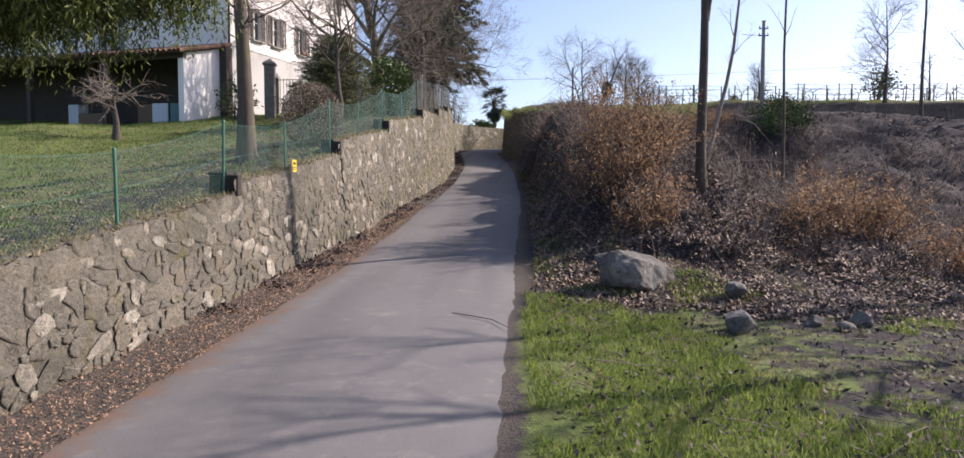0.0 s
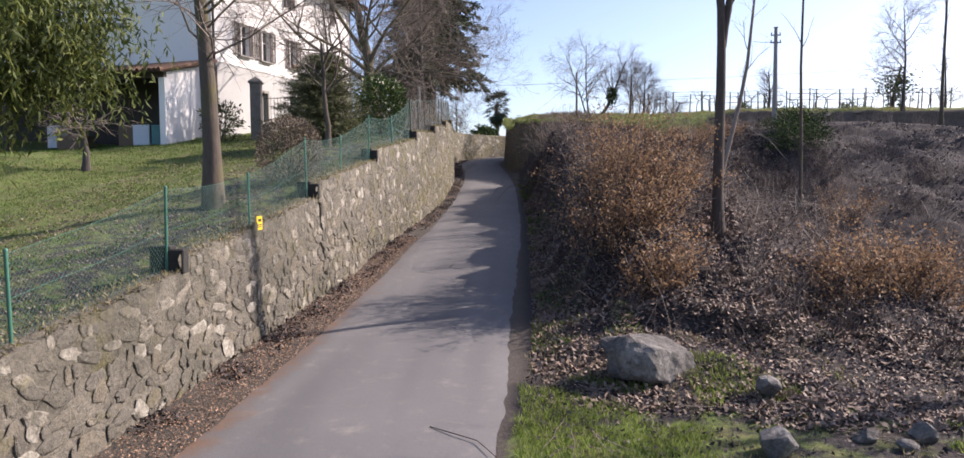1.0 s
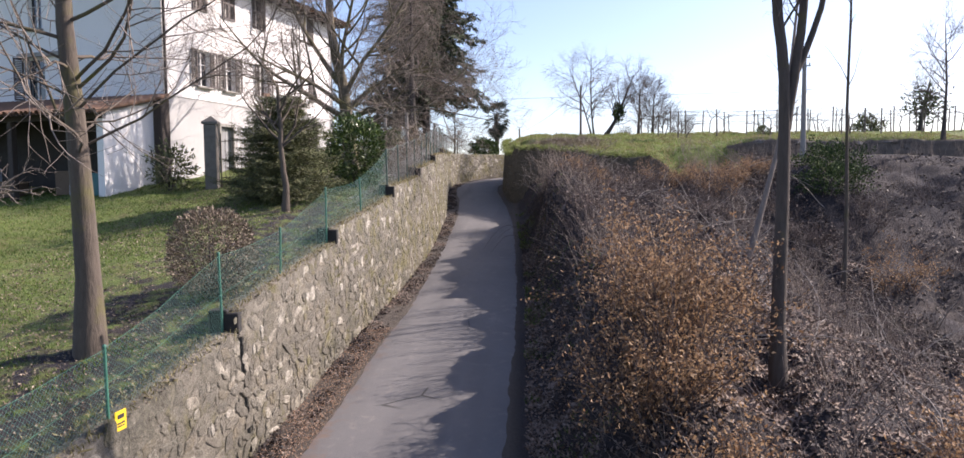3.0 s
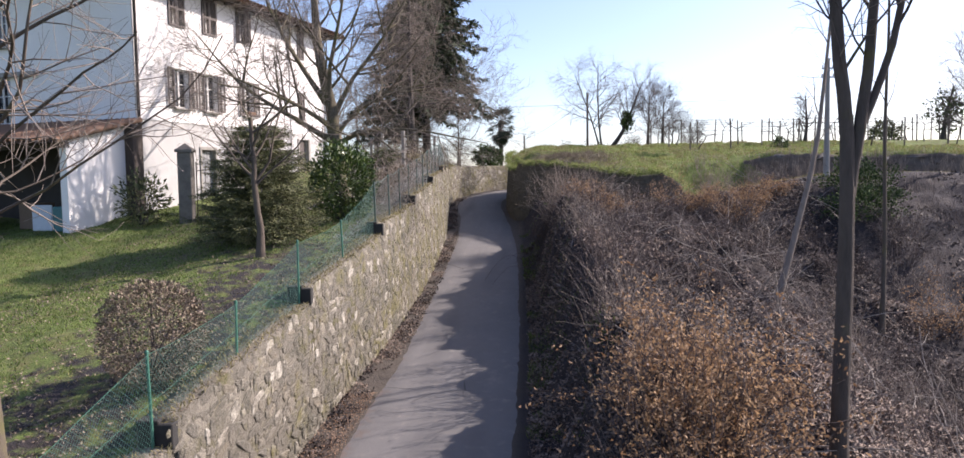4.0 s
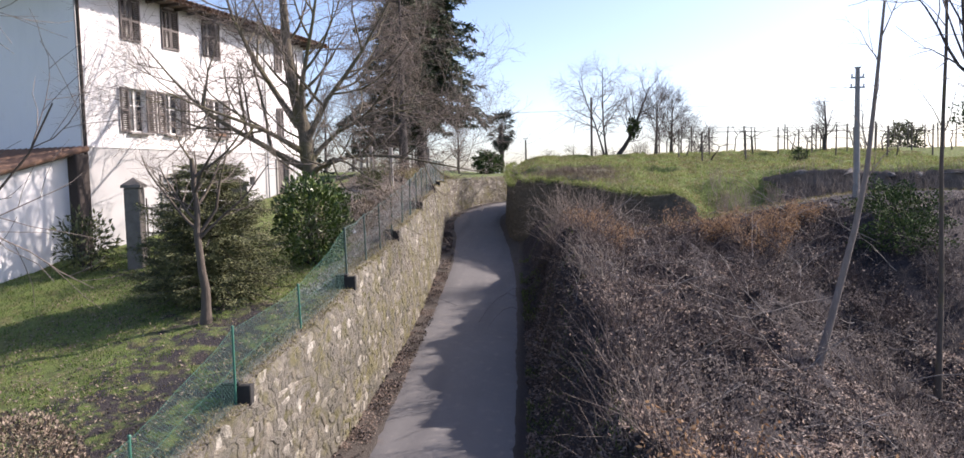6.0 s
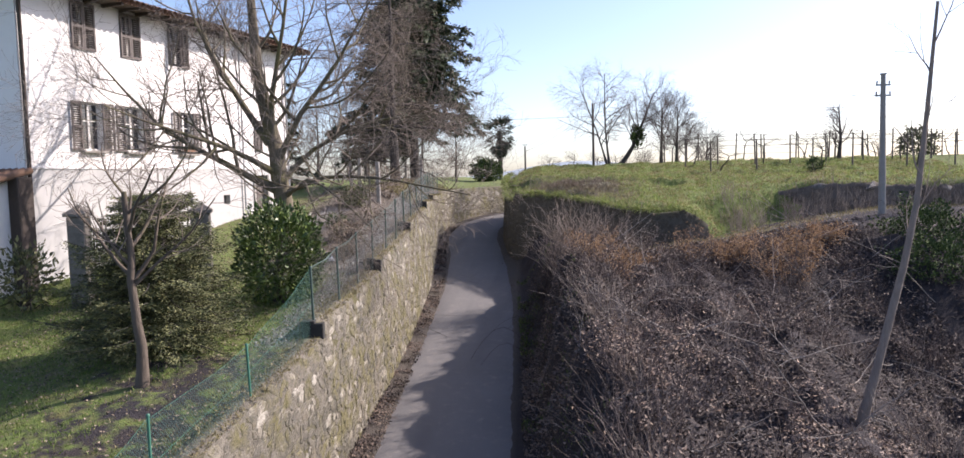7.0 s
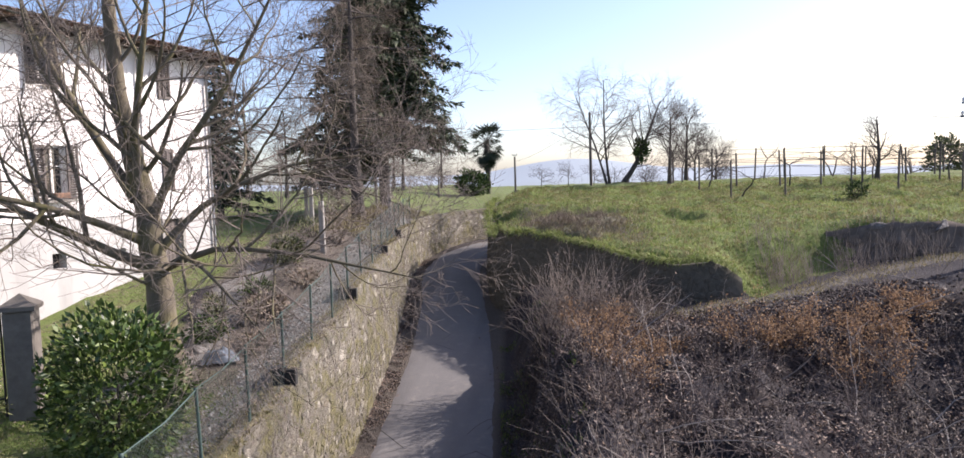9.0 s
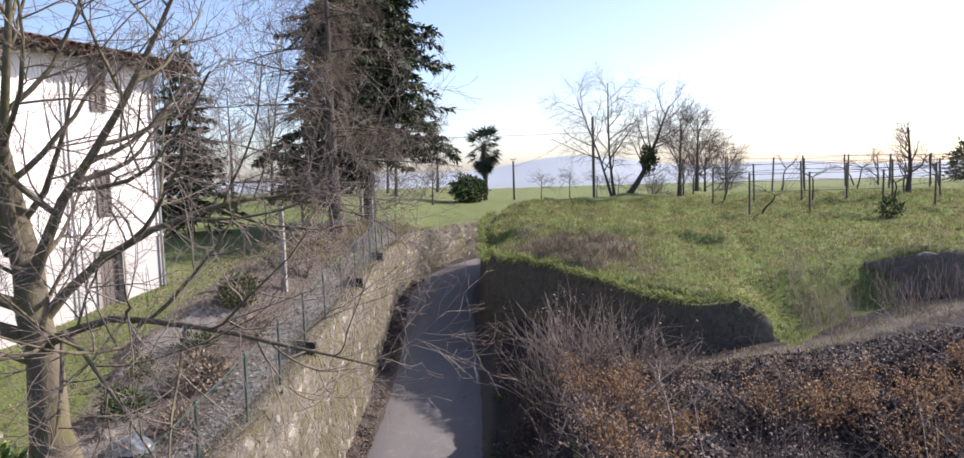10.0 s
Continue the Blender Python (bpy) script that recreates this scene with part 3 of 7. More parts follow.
# ---------------------------------------------------------------- ground and road
def build_ground():
    xs, ys = GX, GY
    v = np.stack([_mx.ravel(), _my.ravel(), GRID_Z.ravel()], axis=1)
    nx, ny = len(xs), len(ys)
    i = (np.arange(ny - 1)[:, None] * nx + np.arange(nx - 1)[None, :]).ravel()
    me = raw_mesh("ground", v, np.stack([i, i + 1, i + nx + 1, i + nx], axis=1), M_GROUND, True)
    x, y = v[:, 0], v[:, 1]
    sw, sb = GRID_W.ravel(), GRID_B.ravel()
    grass = np.where(sw > 0, 0.95 - 0.35 * smooth01(20, 12, -x + 0 * y) * smooth01(30, 10, y), 0.0)
    grass = np.where((sw > 0) & (y > 35) & (y < 62) & (x > -5.9 - 0.4 * np.sin(y)), 0.2, grass)
    grass = np.where((sw > 0) & (x > -9) & (y < 27.5), 0.38 + 0.42 * smooth01(1.5, 5.5, sw), grass)
    grass = np.where((sw > 0) & (sw < 1.2), 0.45, grass)
    field = (sw <= 0) & (sb < 0)
    grass = np.where(field, 0.95, grass)
    fore = (sw <= 0) & (sb >= 0)
    g = smooth01(11.5, 9.5, y + 0.25 * np.abs(x - 6)) * smooth01(1.5, 1.72, x)
    grass = np.where(fore, g * np.interp(x, [1.8, 3.5, 5.5, 9], [0.95, 0.8, 0.4, 0.3]), grass)
    grass = np.where(np.hypot(x, y - 40) > 130, 0.6, grass)
    verge = fore & (x < np.where(y < 11, 1.70, 1.85)) & (y < 62)
    dirt = np.where(verge, 0.75, 0.0)
    bed = (sw > 0) & (y > 33.5) & (y < 60)
    dirt = np.where(bed & (sw < 4.0), 0.85, dirt)
    gravel = np.where((sw > 0) & (sw < 1.25) & (y > 27.5) & (y < 60), 0.85, 0.0)
    gravel = np.where(bed & (sw > 2.6 + 0.3 * np.sin(y)) & (sw < 3.7 + 0.3 * np.sin(y)) & (y < 42), 0.8, gravel)
    dirt = np.where((sb < 0) & (sb > -4) & (y < 56) & (x < 8) & (wobble(x, y, 0.7, 8.0) > 0.35), 0.6, dirt)
    ty = np.interp(x, [5, 7, 10, 12.5, 16, 18, 30], [42.6, 42.6, 42.9, 43.7, 44.8, 45.2, 45.0])
    track = fore & (x > 5.5) & (np.abs(y - ty + 0.12 * np.sin(x * 1.7)) < 0.38)
    gravel = np.where(track, 0.25, gravel)
    dirt = np.where(track, 0.6, dirt)
    hollow = fore & (x > 9.8) & (x < 14.2) & (sb < 0.9) & ~track
    grass = np.where(hollow, 0.95, grass)
    soil = (np.hypot((x - 4.7) / 2.2, (y - 50.3) / 2.8) + 0.35 * wobble(x, y, 1.6, 2.0) < 1.0) & field
    dirt = np.where(soil, 0.75, dirt)
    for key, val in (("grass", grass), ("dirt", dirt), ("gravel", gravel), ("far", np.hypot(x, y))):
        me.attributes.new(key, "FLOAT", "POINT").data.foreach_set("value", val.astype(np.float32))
    return tagged(new("ground", me), "grassy lawn and leaf-littered slope under bare winter growth", "ground", kind="structure")


def build_road():
    c = road_line
    d = unit(np.gradient(c[:, :2], axis=0))
    nrm = np.stack([-d[:, 1], d[:, 0]], axis=1)
    u = np.linspace(-1, 1, 13)
    rows = []
    for i, (x, y, hw) in enumerate(c):
        wig = 1 + 0.008 * math.sin(i * 0.5) + 0.006 * math.sin(i * 1.7 + 1)
        pos = np.array([x, y])[None, :] - nrm[i][None, :] * (u * hw * wig)[:, None]
        z = road_z(pos[:, 1]) + 0.075 - 0.055 * np.abs(u) ** 2 - 0.06 * (np.abs(u) > 0.99)
        rows.append(np.column_stack([pos, z]))
    v = np.concatenate(rows)
    n, k = len(c), len(u)
    i = (np.arange(n - 1)[:, None] * k + np.arange(k - 1)[None, :]).ravel()
    me = raw_mesh("road", v, np.stack([i + 1, i, i + k, i + k + 1], axis=1)[:, ::-1], M_ROAD, True)
    x, y = v[:, 0], v[:, 1]
    uu = np.tile(u, n)
    left = np.interp(uu, [-1, -0.86, -0.66, -0.4], [1.0, 0.75, 0.3, 0.0]) * np.interp(y, [0, 12, 20, 30], [1.0, 1.0, 0.6, 0.35])
    right = np.interp(uu, [0.75, 0.92, 1.0], [0.0, 0.4, 0.7]) * 0.7
    me.attributes.new("edge", "FLOAT", "POINT").data.foreach_set("value", np.maximum(left, right).astype(np.float32))
    return tagged(new("road", me), "narrow worn grey asphalt lane climbing uphill", "road", kind="structure")


def sweep_wall(name, line, top, bottom, thick, mat, batter=0.1):
    """A wall body along a line, face on the right-hand side."""
    d = unit(np.gradient(line, axis=0))
    nr = np.stack([d[:, 1], -d[:, 0]], axis=1)
    n = len(line)
    levels = 5
    verts = []
    for i in range(n):
        zt, zb = top[i], bottom[i]
        for lv in range(levels + 1):
            f = lv / levels
            off = batter * (1 - f) - 0.004
            verts.append((*(line[i] + nr[i] * off), zb + (zt - zb) * f))
        verts.append((*(line[i] - nr[i] * thick * 0.5), zt + 0.03))
        verts.append((*(line[i] - nr[i] * thick), zt - 0.02))
        verts.append((*(line[i] - nr[i] * thick), zb))
    k = levels + 4
    i = (np.arange(n - 1)[:, None] * k + np.arange(k - 1)[None, :]).ravel()
    f = np.stack([i, i + k, i + k + 1, i + 1], axis=1)
    return raw_mesh(name, np.array(verts), f, mat)


build_ground()
build_road()
dense = catmull(WALL, 0.25)
dense = dense[(dense[:, 1] > -8) & (dense[:, 0] < 30)]
# double the samples at each step of the top so that the steps stay sharp
wl, wt = [], []
for a, b in zip(dense[:-1], dense[1:]):
    wl.append(a), wt.append(float(wall_top(a[1])))
    for s in STEPS_Y:
        if a[1] < s <= b[1] and a[0] < -1:
            f = (s - a[1]) / (b[1] - a[1])
            p = a + (b - a) * f
            wl += [p, p + (b - a) * 0.04]
            wt += [float(wall_top(s - 1e-3)), float(wall_top(s + 1e-3))]
wl, wt = np.array(wl), np.array(wt)
stone_wall = piece("wall_roadside", sweep_wall("wall_roadside", wl, wt, road_z(wl[:, 1]) - 0.3, 0.5, M_MORTAR, 0.16))
tagged(stone_wall, "old rubble stone retaining wall with patches of moss", "stone wall", kind="structure")
bl_ = catmull(BANK_WALL, 0.3)
bl_ = bl_[(bl_[:, 0] < 9.9) & (bl_[:, 1] < 64)]
bank_top = field_z(bl_[:, 0], bl_[:, 1]) + 0.04
side = unit(np.stack([np.gradient(bl_[:, 1]), -np.gradient(bl_[:, 0])], axis=1))
bank_low = ground_at(bl_[:, 0] - side[:, 0] * 0.5, bl_[:, 1] - side[:, 1] * 0.5) - 0.4
bank_wall = piece("wall_field", sweep_wall("wall_field", bl_[::-1], bank_top[::-1] - 0.2, bank_low[::-1], 0.3, M_DARKSTONE, 0.2))
tl_ = catmull(BANK_WALL, 0.3)
tl_ = tl_[(tl_[:, 0] > 12.0) & (tl_[:, 0] < 44) & (tl_[:, 1] < 48)]
tl_ = tl_[tl_[:, 0] > 13.4][::-1]


def earth_face(name, line, top, bottom, depth, mat, seed):
    """A slumped earth face along a line: bulges, hollows and a ragged lip."""
    rng = np.random.default_rng(seed)
    d = unit(np.gradient(line, axis=0))
    nr = np.stack([d[:, 1], -d[:, 0]], axis=1)
    n, k = len(line), 9
    verts = []
    for i in range(n):
        for lv in range(k + 1):
            f = lv / k
            p = line[i] + nr[i] * (depth * (1 - f) ** 1.4 - 0.45 * float(smooth01(15.0, 13.4, line[i][0])) + 0.16 * float(wobble(line[i][0] * 1.0, f * 4.0 + line[i][1], 1.9, seed)) * (1 - 0.5 * f) + rng.normal() * 0.035)
            verts.append((*p, bottom[i] + (top[i] - bottom[i]) * f + rng.normal() * 0.03))
        verts.append((*(line[i] - nr[i] * 0.5), top[i] - 0.1))
    k += 2
    i = (np.arange(n - 1)[:, None] * k + np.arange(k - 1)[None, :]).ravel()
    return raw_mesh(name, np.array(verts), np.stack([i, i + k, i + k + 1, i + 1], axis=1), mat, True)


terrace = piece("wall_terrace", earth_face("wall_terrace", tl_, field_z(tl_[:, 0], tl_[:, 1]) - 0.02, ground_at(tl_[:, 0], tl_[:, 1] - 1.2) - 0.5, 0.7, M_EARTH, 5))
tagged(terrace, "crumbling dark earth and stone face below the vineyard", "stone wall", kind="structure")
tagged(bank_wall, "dry-stone wall holding up the field, stone darkened for shade", "stone wall", kind="structure")


# ---------------------------------------------------------------- house
HOUSE_AT, HOUSE_RZ = (-11.52, 32.9, 0.0), 75.53      # local x runs along the sunlit front, local y into the house
L_FRONT, L_SIDE, EAVE = 13.1, 22.0, 13.62
HOUSE_M = pose(*HOUSE_AT, 0, 0, HOUSE_RZ)


def wall_cells(a0, a1, z0, z1, openings, thick, axis):
    """Boxes that leave the openings free. axis 'x': along local x with the face at y = 0; 'y': along local y with the face at x = 0."""
    xs = sorted({a0, a1, *[v for o in openings for v in o[:2]]})
    zs = sorted({z0, z1, *[v for o in openings for v in o[2:4]]})
    xs, zs = [v for v in xs if a0 <= v <= a1], [v for v in zs if z0 <= v <= z1]
    out = []
    for p, q in zip(xs[:-1], xs[1:]):
        for r, s in zip(zs[:-1], zs[1:]):
            c, h = (p + q) / 2, (r + s) / 2
            if not any(o[0] < c < o[1] and o[2] < h < o[3] for o in openings):
                out.append((p, q, r, s))
    spec = []
    for p, q, r, s in out:
        if axis == "x":
            spec.append(((p + q) / 2, thick / 2, (r + s) / 2, q - p, thick, s - r))
        else:
            spec.append((thick / 2, (p + q) / 2, (r + s) / 2, thick, q - p, s - r))
    bm = boxes(spec)
    bmesh.ops.remove_doubles(bm, verts=bm.verts, dist=0.0005)
    return bm


def shutter_mesh(w, h):
    """A louvred shutter leaf, hinge edge at x = 0, lying in the xz plane."""
    bm = boxes([(0.03, 0, h / 2, 0.06, 0.04, h), (w - 0.03, 0, h / 2, 0.06, 0.04, h), (w / 2, 0, 0.04, w - 0.12, 0.038, 0.08), (w / 2, 0, h - 0.04, w - 0.12, 0.038, 0.08),
                (w / 2, 0, h * 0.48, w - 0.12, 0.038, 0.07)])
    n = int(h / 0.075)
    for i in range(n):
        z = 0.1 + (h - 0.2) * (i + 0.5) / n
        m = Matrix.Translation((w / 2, 0, z)) @ Matrix.Rotation(radians(38), 4, "X") @ Matrix.Diagonal((w - 0.12, 0.05, 0.012, 1))
        bmesh.ops.create_cube(bm, size=1, matrix=m)
    return bm


def window_at(house, a, b, z0, z1, m, shutters, sill=True, label=""):
    """A window in the opening a..b, z0..z1. m: pose of the wall face (local x along it, -y outwards). shutters: widths and opening angles."""
    w, h = b - a, z1 - z0
    bm = bmesh.new()
    rings = []
    for y in (0.125, 0.195):
        for q in (0.0, 0.06):
            rings.append([bm.verts.new((px, y, pz)) for px, pz in ((q, q), (w - q, q), (w - q, h - q), (q, h - q))])
    for n0, n1 in ((0, 1), (1, 3), (3, 2), (2, 0)):
        for c in range(4):
            bm.faces.new((rings[n0][c], rings[n0][(c + 1) % 4], rings[n1][(c + 1) % 4], rings[n1][c]))
    bmesh.ops.recalc_face_normals(bm, faces=bm.faces)
    win = part("window", bm, M_FRAME, house, label)
    part("mullion", boxes([(w / 2, 0.16, h / 2, 0.07, 0.06, h - 0.13)]), M_FRAME, win)
    part("glazing_bar", boxes([(w / 2, 0.165, h * 0.62, w - 0.13, 0.04, 0.03)]), M_FRAME, win)
    win.matrix_local = m @ pose(a, 0, z0)
    for k in (0, 1):
        part("pane", boxes([(w * (0.27 + 0.46 * k), 0.175, h / 2, w * 0.4, 0.012, h - 0.12)]), M_GLASS, win)
    if sill:
        part("sill", boxes([(w / 2, 0.02, -0.04, w + 0.16, 0.36, 0.07)], 0.01), M_CONC, win)
    for sw, ang, hinge in shutters:
        s = part("shutter", shutter_mesh(sw, h), M_SHUTTER, win, "weathered brown louvred shutter")
        if hinge == "l":
            s.matrix_local = pose(0.0, -0.035, 0, 0, 0, -ang)
        else:
            s.matrix_local = pose(w, -0.035, 0, 0, 0, 180 + ang)
    return win


def build_house():
    h = thing("house", "large white-plastered old house with brown louvred shutters and a grey base", "house", HOUSE_AT, HOUSE_RZ)
    front = [(2.0, 2.8, 8.95, 10.42), (3.7, 4.5, 8.95, 10.42), (6.25, 6.95, 8.95, 10.42), (10.65, 11.15, 9.12, 10.42),
             (1.82, 2.7, 11.98, 13.4), (3.72, 4.58, 11.98, 13.4), (5.88, 6.9, 11.98, 13.4), (10.65, 11.2, 12.03, 13.38)]
    low = [(3.35, 4.25, 4.6, 7.42), (6.3, 6.75, 7.08, 7.5), (8.5, 8.9, 7.05, 7.4), (10.55, 11.4, 6.3, 8.15)]
    near = [(5.7, 6.75, 8.4, 10.1), (11.9, 12.9, 8.4, 10.0), (16.0, 17.0, 8.4, 10.0), (8.5, 9.25, 8.3, 9.6), (5.75, 6.45, 11.25, 12.7)]
    part("wall", wall_cells(0, L_FRONT, 8.4, EAVE, front, 0.45, "x"), M_WHITE, h)
    part("base_wall", wall_cells(-0.02, L_FRONT + 0.02, 3.6, 8.4, low, 0.47, "x"), M_BASEMENT, h, "stained grey base plaster")
    part("wall", wall_cells(0.45, L_SIDE, 8.2, EAVE, near, 0.45, "y"), M_WHITE, h)
    part("shed_side_wall", boxes([(0.225, L_SIDE / 2 + 0.225, 5.9, 0.45, L_SIDE - 0.45, 4.6)]), M_SHEDSHADE, h, "wall inside the shed, its plaster darkened for deep shade")
    part("wall", boxes([(L_FRONT - 0.225, L_SIDE / 2 + 0.225, (EAVE + 3.6) / 2, 0.45, L_SIDE - 0.46, EAVE - 3.6), (L_FRONT / 2, L_SIDE - 0.225, (EAVE + 3.6) / 2, L_FRONT - 0.92, 0.45, EAVE - 3.6)]), M_WHITE, h)
    part("floor", boxes([(L_FRONT / 2, L_SIDE / 2, 8.2, L_FRONT - 1, L_SIDE - 1, 0.2), (L_FRONT / 2, L_SIDE / 2, 11.3, L_FRONT - 1, L_SIDE - 1, 0.2), (L_FRONT / 2, L_SIDE / 2, 5.0, L_FRONT - 1, L_SIDE - 1, 0.2)]), M_DARKWOOD, h)
    face = Matrix.Identity(4)
    for a, b, z0, z1 in front:
        w = b - a
        if z0 > 11:
            ang = (62, 6) if 5 < a < 7 else (0, 0)
            window_at(h, a, b, z0, z1, face, [(w / 2 - 0.005, ang[0], "l"), (w / 2 - 0.005, ang[1], "r")], sill=False)
        elif a > 10:
            window_at(h, a, b, z0, z1, face, [(w / 2 - 0.005, 0, "l"), (w / 2 - 0.005, 0, "r")], sill=False)
        else:
            window_at(h, a, b, z0, z1, face, [(w / 2, 174, "l"), (w / 2, 172, "r")])
    side = pose(0, 0, 0, 0, 0, -90)
    for a, b, z0, z1 in near:
        window_at(h, -b, -a, z0, z1, side, [(0.42, 100, "l")] if a == 5.7 else [])
    part("lintel", boxes([(-0.06, 5.6, 10.2, 0.3, 2.6, 0.16)]), M_CONC, h)
    part("lintel", boxes([(-0.06, 8.85, 9.7, 0.3, 1.1, 0.12)]), M_CONC, h)
    # doors and vents of the base
    d1 = part("door", boxes([(3.8, 0.2, 6.0, 0.88, 0.06, 2.8)]), M_DARKWOOD, h, "faded grey plank door")
    for i in range(5):
        part("plank", boxes([(3.45 + 0.175 * i, 0.155, 6.0, 0.165, 0.03, 2.74)], 0.006), M_DOORGREY, d1)
    part("door_frame", boxes([(3.33, 0.02, 6.0, 0.1, 0.14, 2.9), (4.27, 0.02, 6.0, 0.1, 0.14, 2.9), (3.8, 0.02, 7.47, 1.04, 0.14, 0.12)]), M_CONC, h)
    d2 = part("door", boxes([(10.97, 0.2, 7.2, 0.83, 0.06, 1.88)]), M_SHUTTER, h, "brown plank side door")
    for i in range(5):
        part("plank", boxes([(10.64 + 0.165 * i, 0.155, 7.2, 0.155, 0.03, 1.82)], 0.006), M_SHUTTER, d2)
    part("door_frame", boxes([(10.5, 0.0, 7.2, 0.12, 0.1, 1.95), (11.45, 0.0, 7.2, 0.12, 0.1, 1.95)]), M_CONC, h)
    for u in (6.52, 8.7):
        part("vent_grille", boxes([(u + dx, 0.2, 7.27, 0.015, 0.02, 0.4) for dx in (-0.15, -0.05, 0.05, 0.15)] + [(u, 0.3, 7.27, 0.5, 0.02, 0.44)]), M_BLOCK, h)
    part("string_course", boxes([(L_FRONT / 2, -0.014, 8.42, L_FRONT + 0.04, 0.03, 0.05)]), M_WHITE, h)
    # downpipes and gutter
    for u, r in ((0.06, 0.055), (9.75, 0.035), (12.95, 0.05)):
        t = Tubes()
        t.add([(u, -0.09, 5.0), (u, -0.09, 9), (u, -0.09, 13.1), (u, -0.55, 13.5)], [r] * 4, 8)
        piece("downpipe", t.mesh("downpipe", M_DARKWOOD if u < 1 else M_STEEL), h)
    # roof: hipped, with rows of clay tiles and boarded eaves
    o, ridge = 0.85, EAVE + 2.5
    e = EAVE - 0.12
    x0, x1, y0, y1 = -o, L_FRONT + o, -o, L_SIDE + o
    bm = bmesh.new()
    vs = [bm.verts.new(p) for p in ((x0, y0, e), (x1, y0, e), (x1, y1, e), (x0, y1, e), (4.5, L_SIDE / 2, ridge), (L_FRONT - 4.5, L_SIDE / 2, ridge))]
    for f in ((0, 1, 5, 4), (1, 2, 5), (2, 3, 4, 5), (3, 0, 4), (3, 2, 1, 0)):
        bm.faces.new([vs[i] for i in f])
    roof = part("roof", bm, M_SOFFIT, h, "boarded eaves under clay tiles")
    t = Tubes()
    slope = (ridge - e) / (L_SIDE / 2 + o)
    for i in range(int((x1 - x0) / 0.24)):
        x = x0 + 0.12 + 0.24 * i
        reach = min(L_SIDE / 2 + o, (x - x0) * (L_SIDE / 2 + o) / (4.5 + o), (x1 - x) * (L_SIDE / 2 + o) / (4.5 + o))
        t.add([(x, y0 - 0.06, e + 0.05), (x, y0 + reach, e + 0.05 + slope * reach)], [0.1, 0.1], 6)
    for i in range(int((y1 - y0) / 0.24)):
        y = y0 + 0.12 + 0.24 * i
        reach = min(y - y0, y1 - y) * (4.5 + o) / (L_SIDE / 2 + o)
        sl = (ridge - e) / (4.5 + o)
        t.add([(x0 - 0.06, y, e + 0.05), (x0 + reach, y, e + 0.05 + sl * reach)], [0.1, 0.1], 6)
        t.add([(x1 + 0.06, y, e + 0.05), (x1 - reach, y, e + 0.05 + sl * reach)], [0.1, 0.1], 6)
    piece("tiling", t.mesh("tiling", M_TILE), roof, "weathered clay roof tiles", kind="stuff")
    for i in range(20):
        part("rafter", boxes([(x0 + 0.4 + 0.7 * i, y0 + 0.42, e - 0.05, 0.09, 0.8, 0.1)]), M_DARKWOOD, roof)
    chim = part("chimney", boxes([(5.2, 4.6, ridge + 0.3, 0.6, 0.6, 1.6), (5.2, 4.6, ridge + 1.15, 0.8, 0.8, 0.1)], 0.01), M_CONC, roof)
    return h


def build_shed():
    s = thing("lean_to_shed", "open-fronted lean-to shed with a tiled roof against the house", "shed", HOUSE_AT, HOUSE_RZ)
    n = 22.0
    bm = bmesh.new()
    # sloping side wall in the plane of the house front
    prof = [(-3.0, 4.2), (-0.02, 4.2), (-0.02, 8.18), (-3.0, 7.46)]
    a = [bm.verts.new((x, 0.0, z)) for x, z in prof]
    b = [bm.verts.new((x, 0.28, z)) for x, z in prof]
    bm.faces.new(a)
    bm.faces.new(b[::-1])
    for i in range(4):
        bm.faces.new((a[i], b[i], b[(i + 1) % 4], a[(i + 1) % 4]))
    bmesh.ops.recalc_face_normals(bm, faces=bm.faces)
    part("side_wall", bm, M_WHITE, s, "stained white plaster side wall")
    part("pier", boxes([(-0.32, -0.16, 6.2, 0.5, 0.36, 3.9)], 0.02), M_DARKWOOD, s, "dark stone corner pier")
    for y in (4.2, 8.4, 12.6, 16.8, 21.0):
        part("post", boxes([(-2.9, y, 5.7, 0.22, 0.22, 3.3)], 0.015), M_DARKWOOD, s)
    part("beam", boxes([(-2.95, n / 2, 7.36, 0.18, n, 0.2)]), M_DARKWOOD, s)
    part("end_wall", boxes([(-1.5, n - 0.15, 5.8, 2.9, 0.3, 3.2)]), M_WHITE, s)
    bm = bmesh.new()
    p = [(-3.45, -0.25, 7.4), (0.0, -0.25, 8.24), (0.0, n, 8.24), (-3.45, n, 7.4)]
    lo = [bm.verts.new(q) for q in p]
    hi = [bm.verts.new((q[0], q[1], q[2] + 0.07)) for q in p]
    bm.faces.new(lo), bm.faces.new(hi[::-1])
    for i in range(4):
        bm.faces.new((lo[i], hi[i], hi[(i + 1) % 4], lo[(i + 1) % 4]))
    bmesh.ops.recalc_face_normals(bm, faces=bm.faces)
    roof = part("roof", bm, M_DARKWOOD, s)
    t = Tubes()
    for i in range(90):
        y = -0.2 + 0.245 * i
        j = 0.05 * math.sin(i * 7.3)
        t.add([(-3.55 + j, y, 7.48), (-1.7, y, 7.93), (0.0, y, 8.34)], [0.095, 0.1, 0.1], 6)
    piece("tiling", t.mesh("tiling", M_TILE), roof, "weathered clay roof tiles", kind="stuff")
    return s


build_house()
build_shed()


